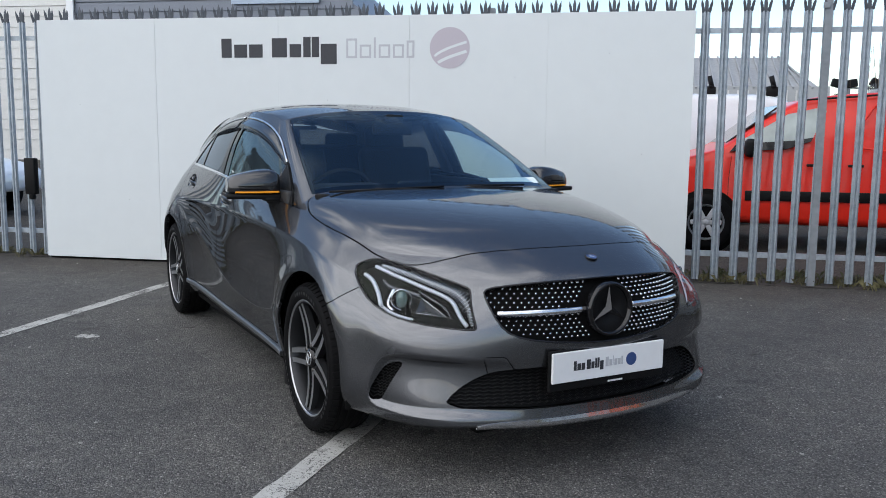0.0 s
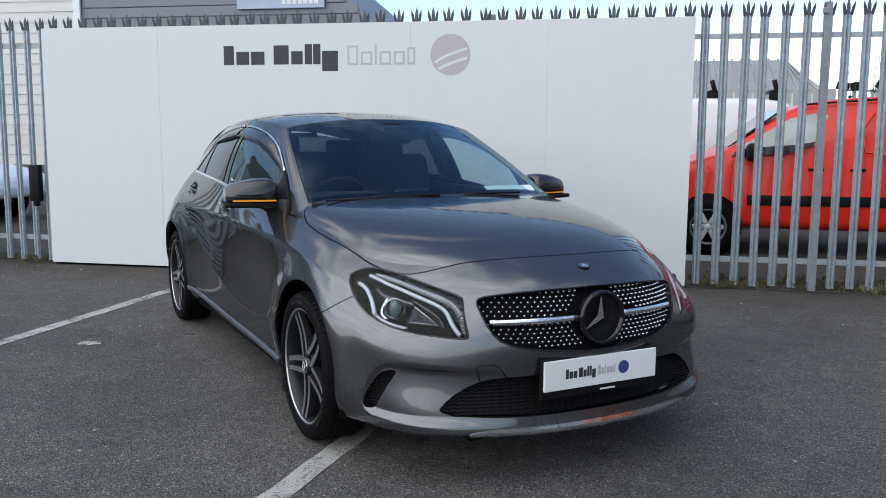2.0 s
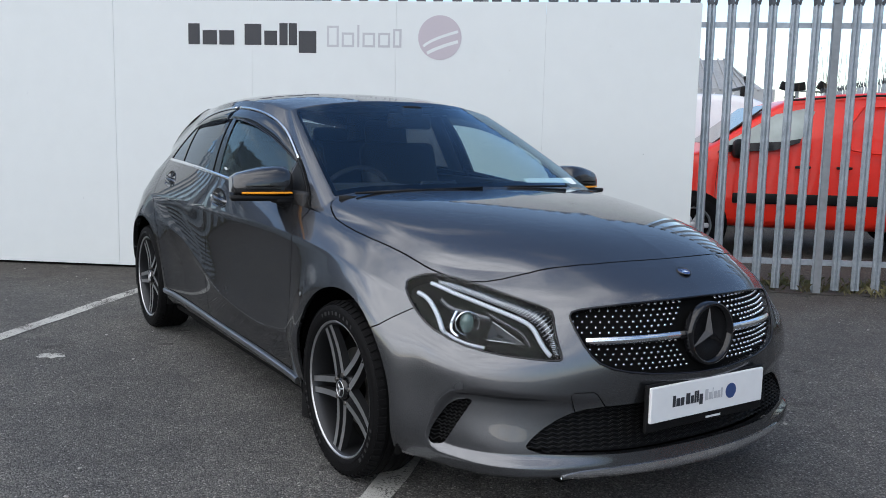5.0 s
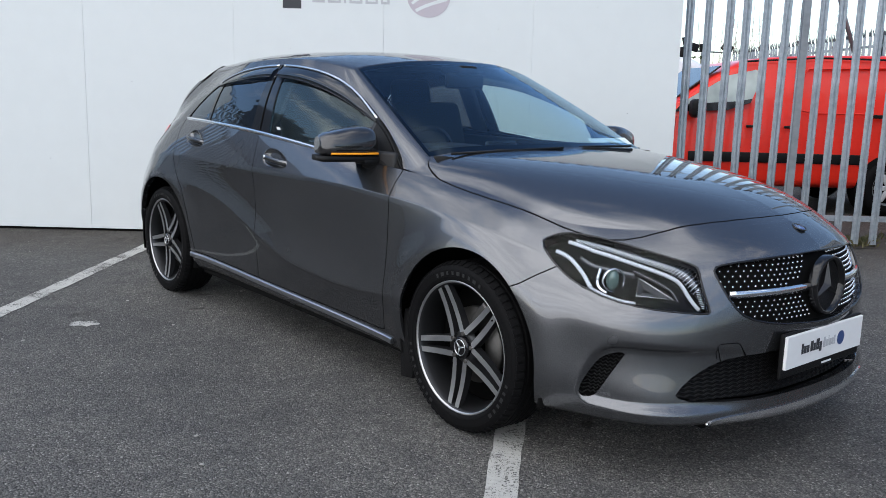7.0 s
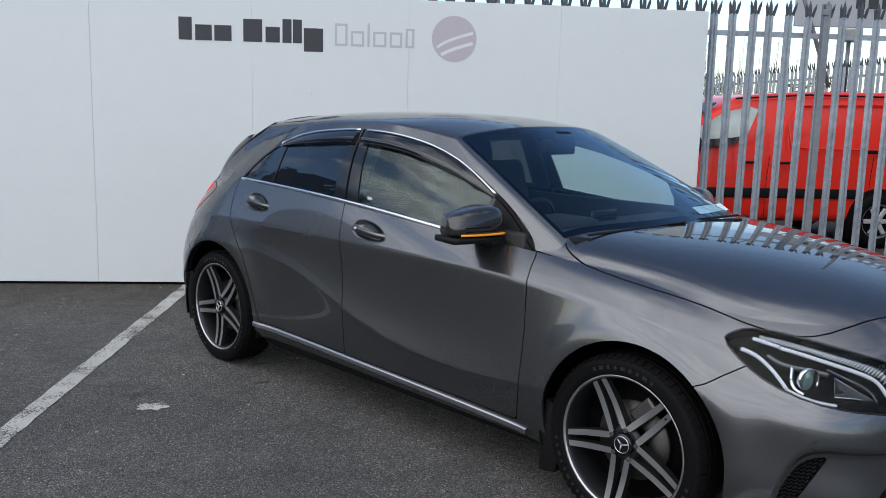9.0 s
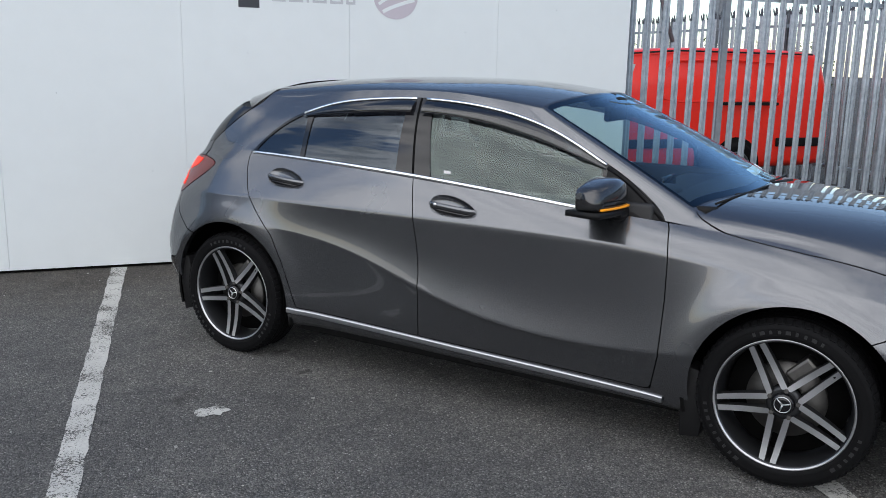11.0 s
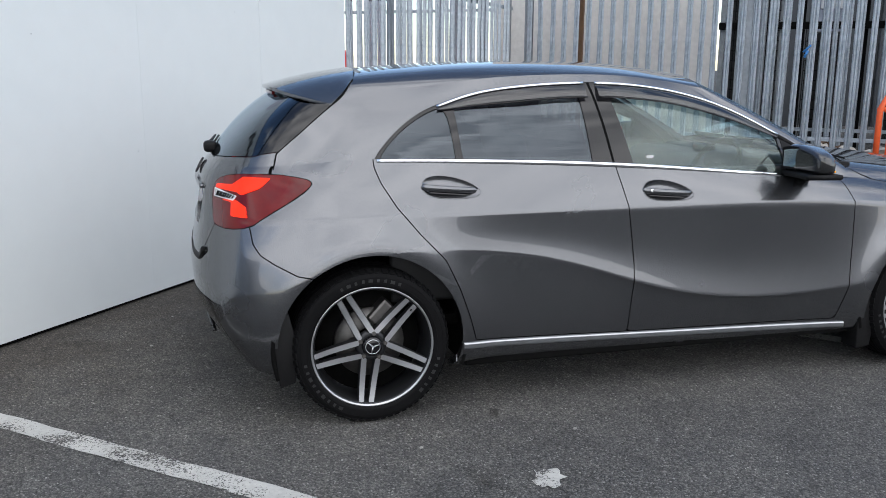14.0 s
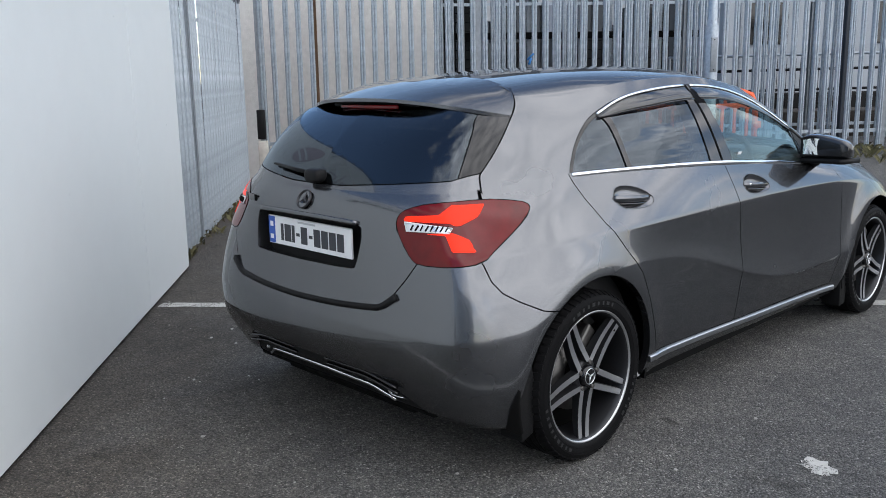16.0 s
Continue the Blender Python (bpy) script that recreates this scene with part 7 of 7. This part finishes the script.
for w, h in ((.16, .28), (.18, .30), (.08, .5), (.10, .45), (.06, .45), (.06, .45), (.18, .42), (.10, .1), (.26, .45), (.2, .3)):
    part("print_bar", block((w, .01, h), (x + w / 2, -.05, 3.42 + h / 2), .003, 1), INK, bill)
    x += w + .06


# ---- hedge and bare trees far off ----
def bush(name, at, size, count, seed, label, twigs=60):
    rnd = random.Random(seed)
    ob = yard_thing(name, label, "bush", at=at)
    tw = bmesh.new()
    for i in range(twigs):
        a = (rnd.uniform(-size[0], size[0]) * .8, rnd.uniform(-size[1], size[1]) * .8, 0)
        b = (a[0] + rnd.gauss(0, .35), a[1] + rnd.gauss(0, .2), size[2] * rnd.uniform(.6, 1.45))
        merge(tw, rod(a, b, .018, 4, .004))
    part("twig_mass", tw, TWIG, ob)
    v, f = [], []
    for i in range(count):
        c = np.array([rnd.uniform(-1, 1) * size[0], rnd.uniform(-1, 1) * size[1], 0.0])
        hgt = size[2] * (.72 + .28 * math.sin(c[0] * 1.7 + seed) * math.sin(c[0] * .6 + 1))
        c[2] = hgt * rnd.random() ** .6
        d, e = np.array([rnd.gauss(0, 1) for _ in range(3)]), np.array([rnd.gauss(0, 1) for _ in range(3)])
        d, e = d / np.linalg.norm(d) * rnd.uniform(.05, .13), e / np.linalg.norm(e) * rnd.uniform(.03, .07)
        n = len(v)
        v += [c - d, c + e, c + d, c - e]
        f.append((n, n + 1, n + 2, n + 3))
    solid("foliage", v, f, LEAF, ob, smooth=False)
    return ob


bush("hedge", (14.4, 19.0, 0), (2.5, .8, 3.0), 2600, 3, "dense dark evergreen hedge with bare twigs", 120)
bush("hedge", (28.0, 30.0, 0), (9.0, 1.0, 3.3), 2600, 5, "distant evergreen hedge with bare twigs", 120)

# ---- behind the far fence ----
wall = yard_thing("rendered_wall", "pale rendered boundary wall behind the fence", "wall", kind="structure")
part("wall_face", block((.22, 3.05, 3.4), (11.75, -.85, 1.7), .01), RENDER, wall)
part("wall_face", block((6.0, .22, 3.2), (14.8, .55, 1.6), .01), RENDER, wall)
depot = yard_thing("depot_building", "large depot with dark bays and pale panels", "building")
DEPOT = surface("dark depot cladding", (.045, .05, .056), .6, .2, vary=.25, grain=8, large=.8)
part("core", block((4, 9.0, 5.2), (20.2, -6.4, 2.6)), DEPOT, depot)
_q = random.Random(12)
for i in range(15):
    y = -2.2 - i * .55
    part("cladding_sheet", block((.06, .50, 5.0), (18.16, y, 2.5), .01, 1), DEPOT if i % 3 else CLAD_GREY, depot)
for y, z, w, h in ((-2.6, 3.6, .9, 1.2), (-3.9, 2.9, .55, .8), (-4.4, 4.0, 1.2, .7), (-5.6, 3.5, .9, 1.3), (-7.1, 3.2, .8, 1.6)):
    part("pale_panel", block((.05, w, h), (18.08, y, z), .01), ROOF_GREY, depot, "pale wall panel")
CAGE = surface("black machine paint", (.012, .013, .014), .5, vary=.2)
for x, y, w, h, label in ((13.6, -2.75, .75, 2.9, "tall black steel plant cage"), (13.9, -3.72, .5, 1.95, "black steel plant cage"), (14.2, -5.0, .95, 2.12, "black mesh plant cage"), (14.3, -6.15, .7, 2.5, "black mesh plant cage")):
    cage = yard_thing("plant_cage", label, "cage", "plant cages", at=(x, y, 0))
    part("housing", block((.7, w * .94, h - .06), (.05, 0, h / 2), .02), CAGE, cage)
    for k in range(int(h / .14)):
        part("cage_bar", block((.016, w, .014), (-.37, 0, .1 + k * .14)), BLACK_PLASTIC, cage)
    for k in range(int(w / .12) + 1):
        part("cage_bar", block((.016, .012, h), (-.38, -w / 2 + k * w / int(w / .12), h / 2)), BLACK_PLASTIC, cage)
rack = yard_thing("steel_rack", "steel rack of dark and galvanised uprights", "rack")
for i, y in enumerate(np.arange(-2.35, -6.9, -.27)):
    part("upright", block((.05, .045 + .03 * (i % 3 == 0), 2.6 + .5 * (i % 2)), (13.05 + .12 * (i % 3), y, (2.6 + .5 * (i % 2)) / 2), .004), (GALV_DULL, DARK_VOID, GALV)[i % 3], rack)
part("beam", block((.06, 4.6, .10), (13.0, -4.6, 1.98), .006), DARK_VOID, rack)
part("beam", block((.05, 4.6, .06), (13.0, -4.6, 2.55), .006), GALV_DULL, rack)
unit = yard_thing("site_cabin", "pale grey site cabin with a dark base", "cabin")
CABIN = surface("pale grey cabin", (.36, .385, .41), .6, vary=.12)
part("body", block((3, 6.6, 2.7), (18.0, -11.9, 2.2), .03), CABIN, unit)
part("base", block((3.1, 6.7, .95), (18.0, -11.9, .475), .03), BLACK_PLASTIC, unit)
for y in np.arange(-8.9, -15.0, -1.1):
    part("panel_joint", block((.03, .05, 2.6), (16.49, y, 2.2), .006), GALV_DULL, unit)
for y in (-9.45, -12.1):
    part("window", block((.05, .8, .9), (16.47, y, 2.35), .01), BLACK_GLOSS, unit)
dark_post = yard_thing("steel_column", "dark painted steel column by the ramp", "column", at=(12.4, -8.75, 0))
part("shaft", block((.16, .14, 3.6), (0, 0, 1.8), .006), surface("dark blue steel paint", (.02, .025, .035), .5, vary=.2), dark_post)
rails = yard_thing("hand_rail", "galvanised steel hand rails beside a ramp", "railing")
for z in (1.05, 1.38, 1.62):
    part("rail", rod((13.6, -6.4, z), (13.4, -11.5, z + .05), .022, 10), GALV if z > 1.5 else BLACK_PLASTIC, rails)
for y in (-6.4, -7.0, -8.2, -9.4, -10.6, -11.4):
    part("rail_post", rod((13.55, y, .3), (13.55, y, 1.62), .022, 10), GALV_DULL, rails)
for k in range(14):
    part("mesh_wire", rod((13.57, -8.25 - .08 * k, .75), (13.57, -8.25 - .08 * k, 1.58), .005, 5), BLACK_PLASTIC, rails)
part("ramp", block((1.2, 6.2, .72), (13.9, -9.2, .36), .02), SOIL, rails)

# a tall unseen block, added to darken what the car's doors reflect
reflection_block = solid("unseen_wall", *[np.array([(x, y, z) for z in (0, 6.5) for x, y in ((-15.0, -6.0), (-11.8, -14.0), (-18.8, -16.8), (-22.0, -8.8))]), [(0, 1, 5, 4), (1, 2, 6, 5), (2, 3, 7, 6), (3, 0, 4, 7), (4, 5, 6, 7)]], CLAD_GREY, smooth=False)
tagged(reflection_block, "unseen slate grey block added to darken reflections in the car", "wall", kind="structure")

# ---- lamp pole, orange barrier ----
pole = yard_thing("lamp_pole", "galvanised lamp pole with a service door", "lamp post", at=(10.15, -5.69, bank(10.15, -5.69)))
part("shaft", merge(lathe_bm([(0, .085), (1.62, .085), (1.70, .060), (5.5, .052), (5.5, .001)], 24, "z")), GALV, pole)
part("service_door", smooth(block((.02, .085, .42), (-.080, 0, 1.30), .008)), GALV_DULL, pole)
for z in (1.48, 1.12):
    part("door_bolt", rod((-.096, 0, z), (-.085, 0, z), .008, 8), DARK_VOID, pole)


def barrier(at, turn):
    """A moulded plastic pedestrian barrier: rounded frame, two rails, slats, feet."""
    ob = yard_thing("plastic_barrier", "orange moulded plastic pedestrian barrier", "barrier", "plastic barriers", at, turn)
    L, H = 2.0, .98
    frame_line = [(0, 0, .10), (0, 0, .80), (.06, 0, .93), (.20, 0, H), (L - .20, 0, H), (L - .06, 0, .93), (L, 0, .80), (L, 0, .10)]
    part("frame", smooth(sweep(frame_line, [(-.022, -.03), (.022, -.03), (.022, .03), (-.022, .03)], side=(0, 1, 0), up=(1, 0, 0))), ORANGE, ob)
    part("top_rail", smooth(block((L - .04, .035, .05), (L / 2, 0, .80), .012)), ORANGE, ob)
    part("bottom_rail", smooth(block((L - .02, .04, .10), (L / 2, 0, .18), .014)), ORANGE, ob)
    for i in range(4):
        part("strut", smooth(block((.04, .034, .18), (.4 + i * .4, 0, .89), .010)), ORANGE, ob)
    for i in range(12):
        part("slat", smooth(block((.042, .030, .62), (.11 + i * .162, 0, .50), .010)), ORANGE, ob)
        part("slat_arch", smooth(sweep([(.11 + i * .162 + .07 * math.sin(a), 0, .76 - .05 * math.cos(a) + .05) for a in np.linspace(-1.2, 1.2, 7)], [(-.012, -.012), (.012, -.012), (.012, .012), (-.012, .012)], side=(0, 1, 0))), ORANGE, ob)
    for x in (.25, L - .25):
        part("foot", smooth(block((.10, .50, .06), (x, 0, .04), .015)), ORANGE, ob)
    part("lug", smooth(block((.09, .03, .09), (L + .04, 0, .55), .01)), ORANGE, ob)
    return ob


barrier((10.22, -4.33, .17), -90.0)

# ---- weeds, litter and earth along the fences ----
def tufts(name, label, spots, seed, mat, tall):
    rnd = random.Random(seed)
    v, f = [], []
    for x, y, z in spots:
        for _ in range(rnd.randint(5, 12)):
            a, h, w = rnd.uniform(0, 6.28), tall * rnd.uniform(.3, 1.1), rnd.uniform(.003, .007)
            dx, dy = math.cos(a), math.sin(a)
            bx, by = x + rnd.gauss(0, .03), y + rnd.gauss(0, .03)
            n = len(v)
            v += [(bx - dy * w, by + dx * w, z), (bx + dy * w, by - dx * w, z), (bx + dx * h * .35 + dy * w * .6, by + dy * h * .35 - dx * w * .6, z + h * .7), (bx + dx * h * .75, by + dy * h * .75, z + h * .8)]
            f.append((n, n + 1, n + 2, n + 3))
    ob = solid(name, v, f, mat, smooth=False)
    ob.matrix_basis = YARD
    return tagged(ob, label, "weeds", kind="stuff")


_r = random.Random(9)
tufts("weeds", "dry green weeds along the fence foot", [(x, _r.gauss(.13, .05), 0) for x in np.arange(-5, 10.7, .05) if not 0 < x < 6.05 and _r.random() < .75], 1, WEED, .10)
tufts("weeds", "tall grass behind the fence", [(_r.uniform(6.2, 10.9), _r.gauss(.45, .15), 0) for _ in range(200)], 2, surface("rough grass", (.07, .075, .03), .8, vary=.5, grain=4), .07)
tufts("weeds", "dry weeds on the verge by the far fence", [(_r.gauss(10.35, .25), _r.uniform(-11.5, -.3), 0) for _ in range(520)], 3, WEED, .14)
for ob in [o for o in scene.objects if o.get("label") == "dry weeds on the verge by the far fence"]:
    for vtx in ob.data.vertices:
        vtx.co.z += bank(vtx.co.x, vtx.co.y)
litter = yard_thing("litter_heap", "crumpled pale litter at the fence foot", "litter", at=(11.05, -3.75, .30))
for i in range(16):
    bm = bmesh.new()
    bmesh.ops.create_icosphere(bm, subdivisions=2, radius=_r.uniform(.05, .12))
    for vtx in bm.verts:
        vtx.co *= 1 + .55 * noise.noise(vtx.co * 22 + Vector((i * 7, 0, 0)))
        vtx.co.z *= .7
    part("scrap", moved(bm, Matrix.Translation((_r.gauss(0, .10), _r.gauss(0, .35), .06 + _r.uniform(0, .14)))), DEBRIS if i % 3 else RUST, litter, "crumpled scrap")
soil = [(x, y + .02 * math.sin(x * 5), .006 + bank(x, y)) for x in np.arange(-6, 10.9, .1) for y in (.03, .10, .22, .40)]
n = len(np.arange(-6, 10.9, .1))
earth = solid("earth_strip", soil, [(4 * i + j, 4 * i + 4 + j, 4 * i + 5 + j, 4 * i + 1 + j) for i in range(n - 1) for j in range(3)], SOIL)
earth.matrix_basis = YARD
tagged(earth, "bare earth strip along the fence foot", "soil", kind="structure")
